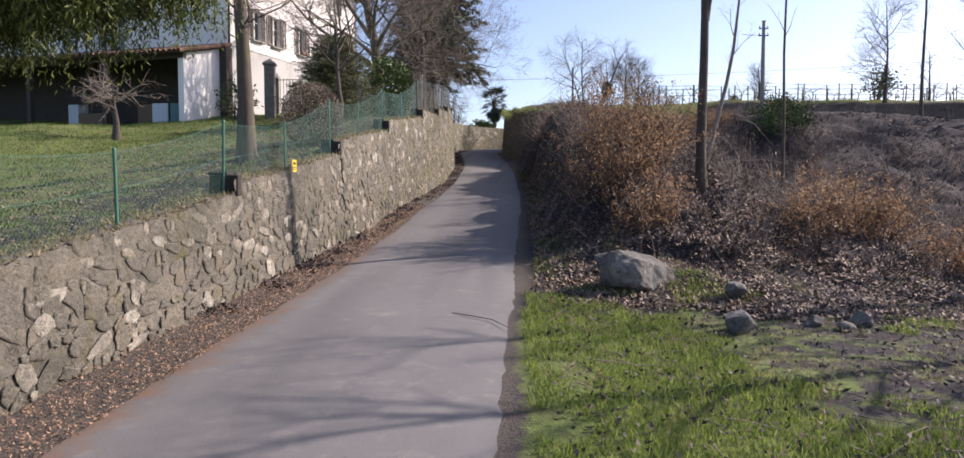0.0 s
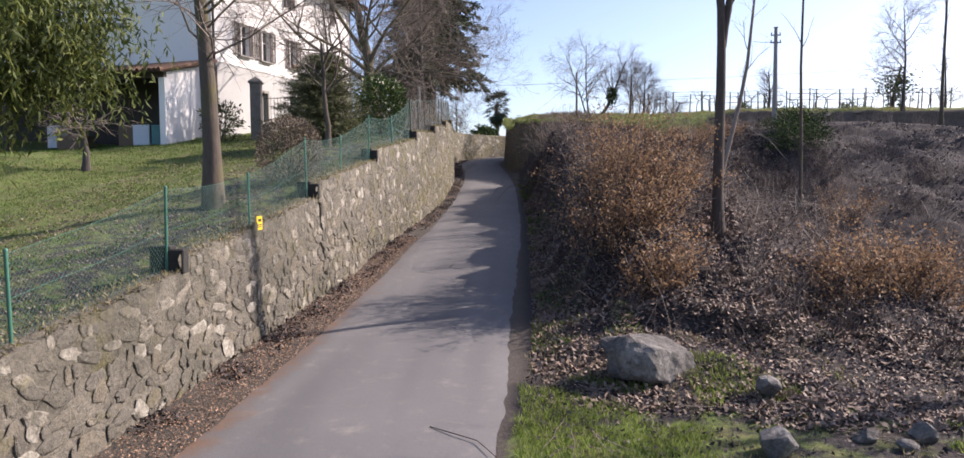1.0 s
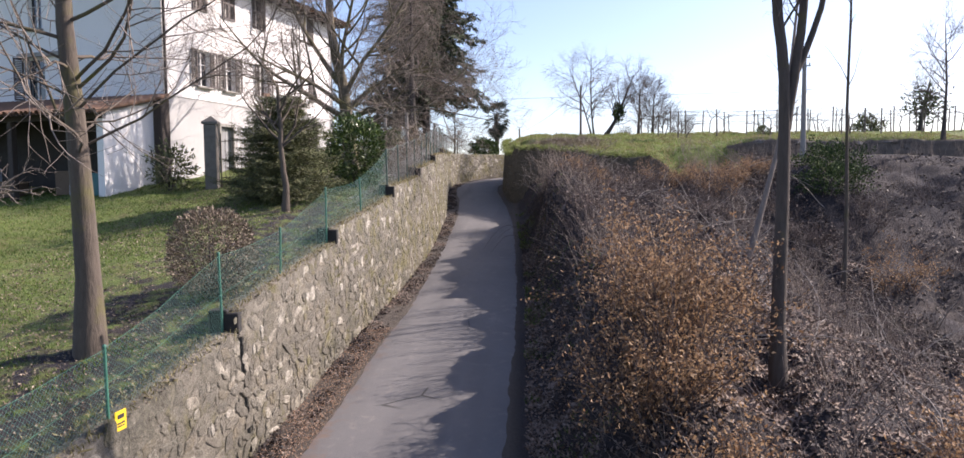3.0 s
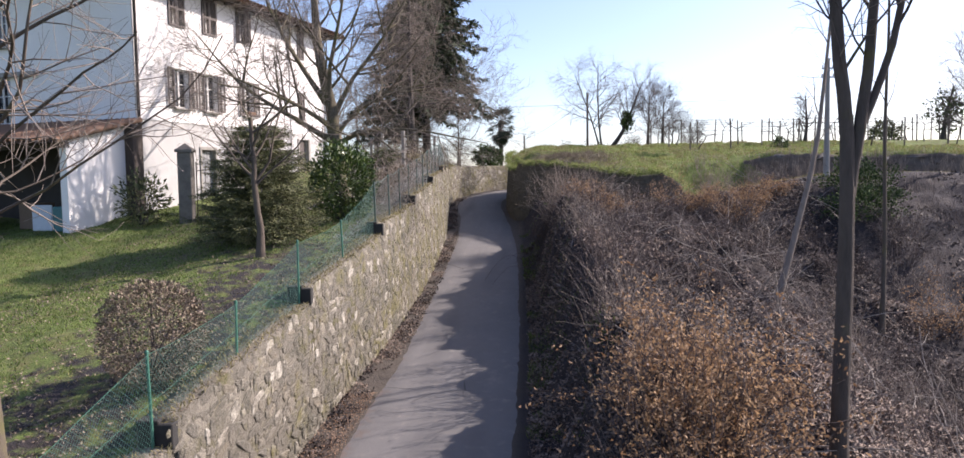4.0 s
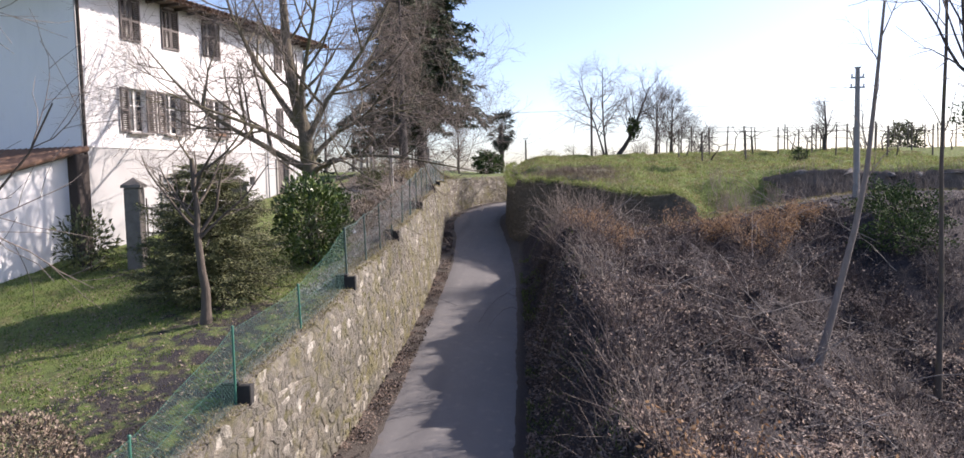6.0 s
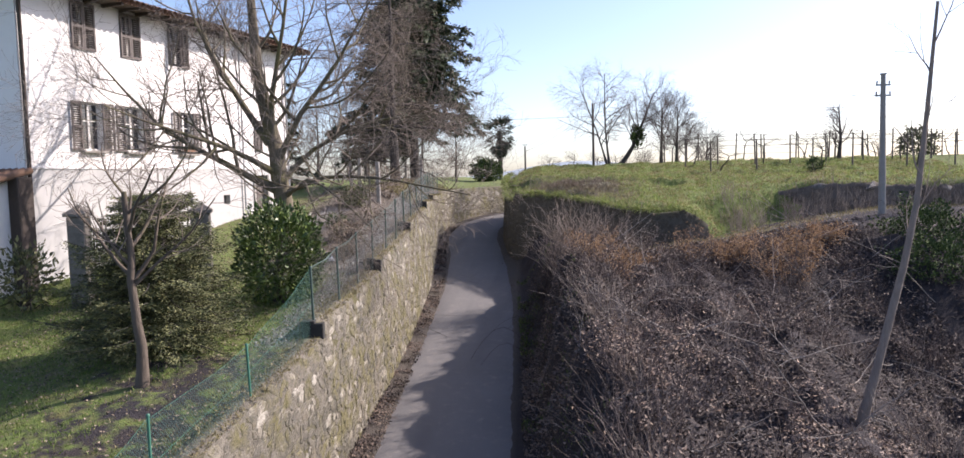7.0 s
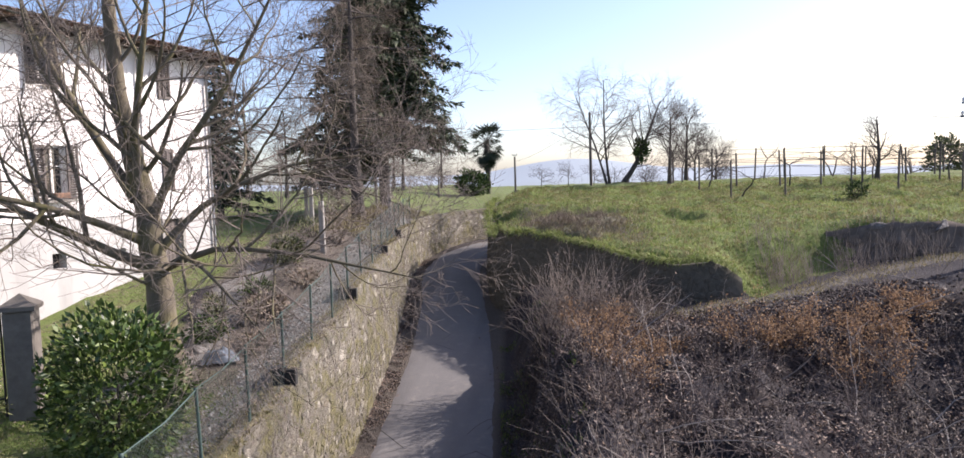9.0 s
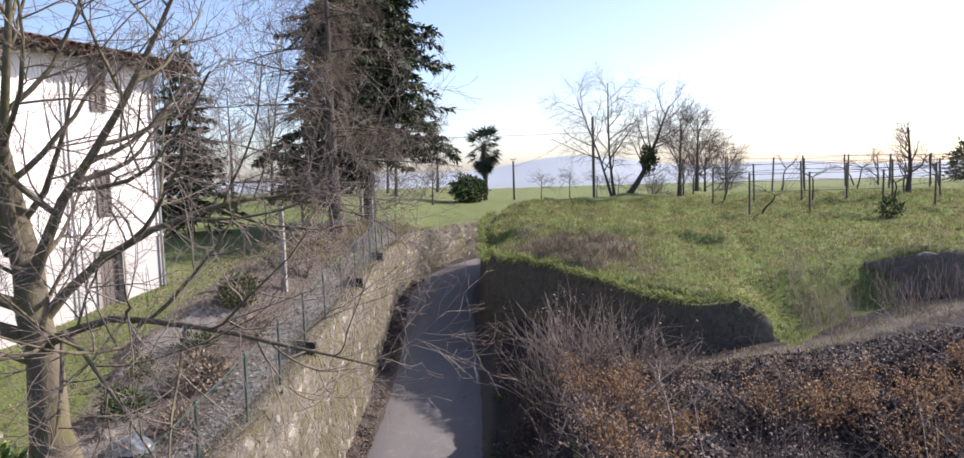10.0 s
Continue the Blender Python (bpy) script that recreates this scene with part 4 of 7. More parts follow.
# ---------------------------------------------------------------- fence along the wall
def wall_x(y):
    return float(np.interp(y, dense[:, 1][dense[:, 1] < 60], dense[:, 0][dense[:, 1] < 60]))


FENCE_Y = [-1.2, 1.8, 4.7, 7.71, 10.68, 13.54, 16.65, 19.2, 22.15, 25.1, 28.3, 30.3, 32.2, 34.1, 36.1, 38.0, 39.95, 42.0, 44.1, 46.25, 48.3, 50.3, 52.3, 54.2, 56.1, 58.0]


def fence_top(y):
    if y < 28:
        near = min(abs(y - s) for s in STEPS_Y)
        return float(top_z(y)) + (1.17 if near < 0.3 else 0.93)
    return float(top_z(y)) + 1.33


def build_fence():
    f = thing("chain_link_fence", "green chain-link wire fence on thin posts along the wall top", "fence")
    foot, head = [], []
    for y in FENCE_Y:
        x = wall_x(y) - 0.2
        zb = float(wall_top(y - 0.12)) if y < 60 else 7
        top = fence_top(y)
        lean = 0.03 * math.sin(y * 3.7)
        t = Tubes()
        r = 0.021 if y < 28 else 0.026
        t.add([(x, y, zb - 0.3), (x + lean, y - 0.02, top)], [r, r], 8)
        post = piece("post", t.mesh("post", M_GREEN if y < 28 else M_POSTGREY), f)
        t = Tubes()
        t.add([(x + lean, y - 0.02, top - 0.01), (x + lean, y - 0.02, top + 0.012), (x + lean, y - 0.02, top + 0.025)], [r * 1.25, r * 1.25, r * 0.4], 8)
        piece("cap", t.mesh("cap", M_GREEN if y < 28 else M_POSTGREY), post)
        foot.append(np.array([x, y, zb + 0.02]))
        head.append(np.array([x + lean, y - 0.02, top - 0.03]))
    for i in range(len(FENCE_Y) - 1):
        a0, b0, a1, b1 = foot[i], foot[i + 1], head[i], head[i + 1]
        ln = np.linalg.norm(b0 - a0)
        hgt = 0.5 * (np.linalg.norm(a1 - a0) + np.linalg.norm(b1 - b0))
        cell = 0.072 if FENCE_Y[i] < 30 else 0.085
        n = int(ln / cell)
        m = hgt / cell
        t = Tubes()

        def at(u, w):
            sag = 0.05 * math.sin(math.pi * u) * w
            p = (a0 * (1 - u) + b0 * u) * (1 - w) + (a1 * (1 - u) + b1 * u) * w
            return p + np.array([0.02 * math.sin(9 * u + i), 0, -sag])
        rw = 0.0018 if FENCE_Y[i] < 22 else 0.0017
        for k in range(-int(m) - 1, n + 1):
            for sg in (1, -1):
                u0, u1 = (k, k + m) if sg > 0 else (k + m, k)
                w0, w1 = 0.0, 1.0
                if u1 == u0:
                    continue
                # clip to the panel
                lo, hi = 0.0, 1.0
                ts = sorted(((0 - u0) / (u1 - u0), (n - u0) / (u1 - u0)))
                lo, hi = max(lo, ts[0]), min(hi, ts[1])
                if hi - lo < 0.02:
                    continue
                pts = [at((u0 + (u1 - u0) * q) / n, w0 + (w1 - w0) * q) for q in np.linspace(lo, hi, 3)]
                t.add(pts, [rw] * 3, 3)
        pan = piece("wire_mesh", t.mesh("wire_mesh", M_WIRE if FENCE_Y[i] < 28 else M_WIREGREY), f)
        t = Tubes()
        for w in (0.01, 0.5, 0.995):
            t.add([at(u, w) for u in np.linspace(0, 1, 6)], [0.0032] * 6, 3)
        if FENCE_Y[i] > 28:
            t.add([at(u, 1.0) + np.array([0, 0, 0.02]) for u in np.linspace(0, 1, 3)], [0.011] * 3, 5)
        piece("tension_wire", t.mesh("tension_wire", M_GREEN if FENCE_Y[i] < 28 else M_POSTGREY), f)
    return f


build_fence()
# step blocks coloured near-black for the shaded end of each wall step
for s in STEPS_Y[1:-1]:
    b = boxes([(0, 0, 0, 0.46, 0.2, 0.34), (-0.1, 0.02, 0.19, 0.3, 0.24, 0.06)], 0.015)
    ob = part("wall_step_block", b, M_BLOCK, None)
    ob.matrix_world = pose(wall_x(s) - 0.20, s + 0.02, float(wall_top(s - 0.02)) + 0.14, 0, 0, 4)
    tagged(ob, "near-black concrete block for the shaded step of the wall top", "concrete block", group="blocks on the wall")


# ---------------------------------------------------------------- trees
def limb(rng, start, way, length, up, wander, n):
    pts = [np.array(start, dtype=float)]
    d = np.array(way, dtype=float)
    step = length / (n - 1)
    for _ in range(n - 1):
        d = unit(d + rng.normal(size=3) * wander + np.array([0, 0, up]))
        pts.append(pts[-1] + d * step)
    return np.array(pts)


def side_way(rng, way, angle):
    a = unit(np.cross(way, rng.normal(size=3)))
    return unit(way * math.cos(angle) + a * math.sin(angle))


def branch_out(rng, tubes, twigs, path, radii, level, spec):
    """Children along a limb, recursively. spec: one dict a level."""
    if level >= len(spec):
        return
    s = spec[level]
    n = len(path)
    for j in range(s["count"]):
        f = s["from"] + (1 - s["from"]) * (j + rng.random()) / s["count"]
        k = min(n - 2, int(f * (n - 1)))
        q = f * (n - 1) - k
        p = path[k] * (1 - q) + path[k + 1] * q
        r = radii[k] * (1 - q) + radii[k + 1] * q
        way = side_way(rng, unit(path[k + 1] - path[k]), radians(s["angle"] * (0.75 + 0.5 * rng.random())))
        if s.get("flat"):
            way[2] *= s["flat"]
            way = unit(way)
        ln = s["length"] * (0.6 + 0.6 * rng.random()) * (1.15 - s.get("short", 0.6) * f)
        m = s.get("n", 5)
        pts = limb(rng, p, way, ln, s.get("up", 0.05), s.get("wander", 0.12), m)
        r0 = max(0.0035, min(r * 0.7, s["r"] * (0.7 + 0.5 * rng.random())))
        rad = np.linspace(r0, max(0.0025, r0 * s.get("end", 0.3)), m)
        (tubes if level < s.get("thick", 1) else twigs).add(pts, rad, 5 if r0 > 0.03 else 3)
        branch_out(rng, tubes, twigs, pts, rad, level + 1, spec)


def bare_tree(name, label, at, trunks, spec, mat, twig_mat, seed, category="tree", group=""):
    """trunks: polylines (offset x, y, height above ground) with start and end radius."""
    rng = np.random.default_rng(seed)
    t = thing(name, label, category, at, group=group)
    tb, tw, tk = Tubes(), Tubes(), Tubes()
    for line, r0, r1, flare in trunks:
        p = catmull([(q[0], q[1], q[2]) for q in line], 0.6) if len(line) > 2 else np.linspace(line[0], line[-1], 8)
        p = np.array(p, dtype=float)
        hgt = np.linalg.norm(np.diff(p, axis=0), axis=1)
        dst = np.concatenate([[0], np.cumsum(hgt)])
        rad = r0 + (r1 - r0) * dst / dst[-1] + flare * np.exp(-dst / 0.35)
        p[1:-1] += rng.normal(size=(len(p) - 2, 3)) * r0 * 0.08
        tk.add(p, rad, 10)
        branch_out(rng, tb, tw, p, rad, 0, spec)
    piece("trunk", tk.mesh("trunk", mat), t)
    if tb.v:
        piece("bough", tb.mesh("bough", mat), t, kind="stuff" if spec[0]["count"] > 30 else "")
    if tw.v:
        piece("crown", tw.mesh("crown", twig_mat), t, "fine bare twigs", "stuff")
    return t


def cloud(rng, centre, size, n, shell=0.35, lump=0.25, k=1.6):
    """Points in an uneven ellipsoid shell, with outward directions."""
    d = rand_unit(rng, n)
    lumps = 1 + lump * (np.sin(d[:, 0] * 5 * k + 1) * np.cos(d[:, 1] * 4 * k + 2) + 0.6 * np.sin(d[:, 2] * 7 * k + d[:, 0] * 3))
    r = (1 - shell * rng.random(n) ** 1.5) * lumps
    return np.array(centre) + d * r[:, None] * np.array(size), d


def leafy(name, label, at, centre, size, n, length, width, mat, seed, category="shrub", droop=0.0, up=0.3, lump=0.25, stem_mat=None, shell=0.45, group="", cut=None):
    rng = np.random.default_rng(seed)
    t = thing(name, label, category, at, group=group)
    p, d = cloud(rng, centre, size, n, shell, lump)
    if cut is not None:
        keep = p[:, 2] > cut
        p, d = p[keep], d[keep]
    m = len(p)
    way = unit(d * 0.9 + rng.normal(size=(m, 3)) * 0.6 + np.array([0, 0, up - droop]))
    wide = unit(np.cross(way, rng.normal(size=(m, 3))))
    v, f = blades(p, way, wide, length * (0.6 + 0.8 * rng.random(m)), width * (0.7 + 0.6 * rng.random(m)))
    piece("crown", raw_mesh("crown", v, f, mat), t)
    tb = Tubes()
    for _ in range(14):
        q, dd = cloud(rng, centre, size, 1, 0.5)
        b = np.array([rng.normal() * 0.08, rng.normal() * 0.08, -0.05])
        tb.add([b, (b + q[0]) / 2 + rng.normal(size=3) * 0.05, q[0]], [0.025, 0.015, 0.006], 4)
    piece("stem", tb.mesh("stem", stem_mat or M_BARKGREY), t)
    return t


def conifer(name, label, at, height, spread, n_whorl, per, mat, seed, droop=0.35, first=0.12, needle=0.32, taper=1.0, dens=26, trunk_r=0.3, skip=None, category="tree"):
    rng = np.random.default_rng(seed)
    t = thing(name, label, category, at)
    tk, tb = Tubes(), Tubes()
    tk.add([(0, 0, -0.3), (0.02, 0.03, height * 0.5), (0, 0, height)], [trunk_r, trunk_r * 0.6, 0.02], 8)
    P, W = [], []
    for i in range(n_whorl):
        f = first + (1 - first) * (i + 0.5 * rng.random()) / n_whorl
        z = height * f
        reach = spread * (1 - f) ** taper * (0.75 + 0.45 * rng.random()) + 0.25
        for j in range(per):
            th = 2 * math.pi * (j + rng.random()) / per + i
            out = np.array([math.cos(th), math.sin(th), 0])
            ln = reach * (0.65 + 0.5 * rng.random())
            if skip and skip(out, z):
                continue
            s = np.linspace(0, 1, 6)
            pts = np.array([0, 0, z]) + out[None, :] * (s * ln)[:, None]
            pts[:, 2] += -droop * ln * (s ** 1.4) + 0.12 * ln * s ** 4
            pts[1:] += rng.normal(size=(5, 3)) * 0.04 * ln
            tb.add(pts, np.linspace(max(0.012, 0.03 * ln / 2), 0.004, 6), 4)
            m = int(dens * ln)
            u = rng.random(m) ** 0.75
            k = np.minimum((u * 5).astype(int), 4)
            q = (u * 5 - k)[:, None]
            base = pts[k] * (1 - q) + pts[k + 1] * q
            side = np.cross(out, [0, 0, 1]) * rng.choice([-1, 1], m)[:, None]
            w = unit(out * 0.5 + side * (0.3 + 0.8 * rng.random(m))[:, None] + np.array([0, 0, -1.0]) * (droop * 1.6 * rng.random(m) + 0.05)[:, None] + rng.normal(size=(m, 3)) * 0.2)
            base = base + w * (rng.random(m) * 0.28 * min(1.5, ln) * (1 - 0.5 * u))[:, None]
            P.append(base), W.append(w)
    P, W = np.concatenate(P), np.concatenate(W)
    wide = unit(np.cross(W, rng.normal(size=W.shape)))
    v, f = blades(P, W, wide, needle * (0.6 + 0.8 * rng.random(len(P))), needle * 0.3 * (0.6 + 0.8 * rng.random(len(P))))
    piece("trunk", tk.mesh("trunk", M_BARKGREY), t)
    piece("bough", tb.mesh("bough", M_BARKGREY), t, kind="stuff")
    piece("crown", raw_mesh("crown", v, f, mat), t)
    return t


def on(x, y, sink=0.05):
    return (x, y, gz(x, y) - sink)


LAWN_TREE = [dict(count=32, angle=72, length=4.2, r=0.028, up=0.035, n=9, wander=0.13, **{"from": 0.40}), dict(count=7, angle=48, length=1.7, r=0.016, up=0.05, n=5, **{"from": 0.2}),
             dict(count=5, angle=45, length=0.85, r=0.010, up=0.03, n=4, **{"from": 0.2})]
bare_tree("lawn_tree", "tall bare deciduous tree with a straight grey-brown trunk on the lawn", on(-4.6, 16.0),
          [([(0, 0, -0.2), (-0.03, 0.02, 2.5), (-0.2, 0.05, 5.0), (-0.25, 0.1, 9.5)], 0.20, 0.05, 0.07)], LAWN_TREE, M_BARK, M_TWIG, 11)
BIG = [dict(count=10, angle=55, length=3.4, r=0.055, up=0.12, n=8, wander=0.10, **{"from": 0.22}), dict(count=7, angle=50, length=1.8, r=0.022, up=0.04, n=6, wander=0.14, **{"from": 0.2}),
       dict(count=5, angle=45, length=1.1, r=0.009, up=0.02, n=5, wander=0.16, **{"from": 0.15}), dict(count=3, angle=40, length=0.45, r=0.0045, n=3, **{"from": 0.2})]
bare_tree("garden_tree", "big spreading bare deciduous tree with mossy bark beside the house", on(-4.7, 34.65),
          [([(0, 0, -0.2), (-0.15, 0.0, 2.0), (-0.35, 0.05, 3.6), (-0.75, 0.1, 6.0), (-1.0, 0.2, 10.5)], 0.32, 0.06, 0.16),
           ([(-0.15, 0, 2.3), (1.2, -0.3, 2.75), (2.8, -0.8, 2.7), (5.5, -1.1, 2.15)], 0.075, 0.012, 0.03), ([(-0.1, 0, 2.2), (0.9, -1.0, 2.7), (2.0, -1.9, 2.2), (3.0, -2.6, 1.4)], 0.06, 0.012, 0.03),
           ([(-0.2, 0, 2.6), (0.7, 0.4, 3.6), (2.4, 0.9, 4.4), (4.8, 1.2, 4.6)], 0.085, 0.012, 0.03), ([(-0.3, 0, 3.2), (0.6, -0.3, 4.6), (1.8, -0.6, 6.0), (3.2, -0.9, 8.2)], 0.10, 0.015, 0.03),
           ([(-0.35, 0, 3.4), (-0.2, -0.5, 5.0), (0.4, -1.0, 7.0), (0.9, -1.2, 9.5)], 0.10, 0.015, 0.03), ([(-0.3, 0, 2.4), (-1.5, -0.8, 3.2), (-3.2, -1.4, 4.4), (-4.6, -1.8, 6.2)], 0.11, 0.015, 0.03),
           ([(-0.3, 0, 2.9), (-1.2, -1.2, 3.6), (-2.2, -2.6, 4.1), (-3.0, -4.2, 4.6)], 0.09, 0.012, 0.03), ([(-0.5, 0, 3.8), (-1.6, 0.3, 5.4), (-2.6, 0.2, 7.4), (-3.2, 0.2, 9.6)], 0.11, 0.015, 0.03)], BIG, M_BARKMOSS, M_TWIG, 5)
SMALL = [dict(count=10, angle=52, length=2.6, r=0.04, up=0.09, n=7, **{"from": 0.55}), dict(count=5, angle=50, length=0.95, r=0.014, up=0.05, n=5, **{"from": 0.2}),
         dict(count=4, angle=45, length=0.45, r=0.006, n=4, **{"from": 0.2})]
bare_tree("young_tree", "slender bare young tree with a pale pruned stem on the lawn", on(-4.72, 26.0),
          [([(0, 0, -0.1), (0.03, 0, 0.8), (-0.06, 0, 1.6), (-0.08, 0.02, 2.4), (-0.15, 0.05, 3.6)], 0.10, 0.045, 0.05)], SMALL, M_BARK, M_TWIG, 21)
UMB = [dict(count=12, angle=72, length=1.9, r=0.05, up=0.02, n=6, wander=0.22, **{"from": 0.55}), dict(count=6, angle=55, length=0.8, r=0.018, up=0.03, n=5, wander=0.25, **{"from": 0.2}),
       dict(count=4, angle=45, length=0.4, r=0.008, n=4, wander=0.2, **{"from": 0.2})]
bare_tree("fruit_tree", "low gnarled bare fruit tree with a flat crown on the lawn", on(-11.6, 23.2),
          [([(0, 0, -0.1), (0.05, 0, 0.6), (-0.05, 0, 1.2), (0.1, 0, 1.75)], 0.11, 0.06, 0.05)], UMB, M_BARKGREY, M_TWIG, 31)
SLOPE = [dict(count=6, angle=36, length=1.9, r=0.024, up=0.10, n=6, **{"from": 0.52}), dict(count=3, angle=45, length=0.9, r=0.012, up=0.05, n=5, **{"from": 0.2}),
         dict(count=3, angle=40, length=0.4, r=0.006, n=3, **{"from": 0.2})]
bare_tree("slope_tree", "tall thin bare tree with a forked trunk on the slope", on(6.12, 17.03),
          [([(0, 0, -0.2), (-0.02, 0, 2.0), (0.03, 0, 4.2), (-0.06, 0, 5.4), (-0.17, 0, 6.5), (-0.4, 0, 10)], 0.125, 0.05, 0.05), ([(0.04, 0, 4.1), (0.16, 0.03, 4.9), (0.26, 0.05, 5.6), (0.36, 0.1, 6.6), (0.5, 0.1, 9.5)], 0.085, 0.03, 0.0),
           ([(0.2, 0.03, 5.0), (0.46, 0.1, 5.6), (0.7, 0.1, 6.6), (0.8, 0.15, 9.0)], 0.055, 0.02, 0.0)],
          SLOPE, M_SLOPEBARK, M_TWIG, 41, group="slope trees")
bare_tree("slope_tree", "thin leaning bare stem on the slope", on(9.03, 28.45),
          [([(0, 0, -0.2), (0.6, 0, 2.2), (1.1, 0, 4.6), (1.5, 0.1, 8.5)], 0.10, 0.03, 0.03)], SLOPE, M_TWIG, M_TWIG, 43, group="slope trees")
SAPLING = [dict(count=7, angle=48, length=1.7, r=0.018, up=0.06, n=6, **{"from": 0.5}), dict(count=2, angle=40, length=0.5, r=0.006, n=4, **{"from": 0.4})]
bare_tree("slope_tree", "thin straight bare sapling in the hollow of the slope", on(12.66, 30.0),
          [([(0, 0, -0.2), (0.03, 0, 3.0), (-0.02, 0, 6.0), (0.03, 0, 9.0), (0.0, 0, 12.5)], 0.075, 0.025, 0.04)], SAPLING, M_BARK, M_TWIG, 44, group="slope trees")
bare_tree("slope_tree", "thin straight bare tree at the far side of the slope", on(25.65, 44.0),
          [([(0, 0, -0.2), (0.0, 0, 3.0), (0.1, 0, 6.0), (0.15, 0, 11.0)], 0.11, 0.03, 0.04)], SLOPE, M_BARK, M_TWIG, 45, group="slope trees")

conifer("spruce", "tall dark spruce with drooping branches behind the garden", on(-5.0, 61.0), 20.5, 5.2, 42, 11, M_SPRUCE, 51, droop=0.42, first=0.13, needle=0.36, taper=0.8, dens=62, trunk_r=0.32, skip=lambda out, z: z < 4.2 and out[0] > -0.2)
def weeping_conifer(at, seed):
    """Boughs reaching over the wall, each hung with curtains of soft sprays."""
    rng = np.random.default_rng(seed)
    t = thing("weeping_conifer", "conifer with hanging yellow-green sprays above the wall", "tree", at)
    o = np.array(at)
    tk, tb = Tubes(), Tubes()
    tk.add([(0, 0, -0.3), (0.03, 0.02, 4.0), (0, 0, 9.0)], [0.24, 0.15, 0.02], 10)
    P, W = [], []
    for _ in range(140):
        x, y = rng.uniform(-5.2, -1.35), rng.uniform(5.0, 7.0)
        low = np.interp(x, [-4.5, -2.5, -1.9, -1.3], [3.05, 3.2, 3.4, 3.9])
        tip = np.array([x, y, low + 0.35 + 2.0 * rng.random() ** 1.8]) - o
        z0 = min(8.0, tip[2] + 0.9 + 0.8 * rng.random())
        s = np.linspace(0, 1, 9)[:, None]
        p = np.array([0, 0, z0]) * (1 - s) ** 2 + 2 * s * (1 - s) * (tip * 0.55 + np.array([0, 0, z0 * 0.5 + 0.3])) + tip * s ** 2
        p[1:] += rng.normal(size=(8, 3)) * 0.04
        tb.add(p, np.linspace(0.035, 0.006, 9), 5)
        m = 130
        u = 0.3 + 0.7 * rng.random(m) ** 0.8
        k = np.minimum((u * 8).astype(int), 7)
        q = (u * 8 - k)[:, None]
        base = p[k] * (1 - q) + p[k + 1] * q + rng.normal(size=(m, 3)) * np.array([0.16, 0.16, 0.04])
        ln = 0.2 + 0.45 * rng.random(m)
        for b, l in zip(base, ln):
            h = np.linspace(0, l, 15)
            sway = rng.normal(size=2) * 0.12
            pts = np.column_stack([b[0] + sway[0] * h + 0.022 * rng.normal(size=15), b[1] + sway[1] * h + 0.022 * rng.normal(size=15), b[2] - h])
            w = rng.normal(size=(15, 3)) * 0.7
            w[:, 2] -= 1.0
            P.append(pts), W.append(w)
    P, W = np.concatenate(P), unit(np.concatenate(W))
    n = len(P)
    v, f = blades(P, W, unit(np.cross(W, rng.normal(size=W.shape))), 0.06 + 0.05 * rng.random(n), 0.014 + 0.010 * rng.random(n))
    piece("trunk", tk.mesh("trunk", M_BARKGREY), t)
    piece("bough", tb.mesh("bough", M_BARKGREY), t)
    piece("crown", raw_mesh("crown", v, f, M_CEDAR), t)
    return t


weeping_conifer(on(-5.6, 6.6), 52)
LARCH = [dict(count=66, angle=85, length=5.0, r=0.05, up=-0.02, n=6, flat=0.35, wander=0.1, short=0.55, **{"from": 0.10}), dict(count=16, angle=60, length=1.6, r=0.02, up=-0.08, n=5, wander=0.15, **{"from": 0.1}),
         dict(count=9, angle=50, length=0.7, r=0.010, n=3, up=-0.05, **{"from": 0.1})]
bare_tree("larch", "bare brown larch with dense fine twigs beside the spruce", on(-5.1, 54.5), [([(0, 0, -0.2), (0, 0, 6), (0, 0, 12.5)], 0.26, 0.03, 0.1)], LARCH, M_BARKGREY, M_LARCH, 53)
conifer("young_fir", "dense dark conical evergreen with shaggy boughs on the lawn", on(-5.35, 27.9), 3.25, 1.6, 24, 17, M_YEW, 61, droop=0.08, first=0.02, needle=0.06, taper=0.4, dens=300, trunk_r=0.07)
leafy("laurel_bush", "rounded glossy dark laurel bush by the wall", on(-3.75, 31.0), (0, 0, 1.25), (1.05, 1.05, 1.3), 6000, 0.13, 0.06, M_LAUREL, 62, lump=0.12)
leafy("clipped_bush", "clipped ball of dull brown hedge leaves on the lawn", on(-3.75, 18.6), (0, 0, 0.8), (0.8, 0.8, 0.86), 11000, 0.05, 0.028, M_BUSHLEAF, 63, lump=0.05, shell=0.25)


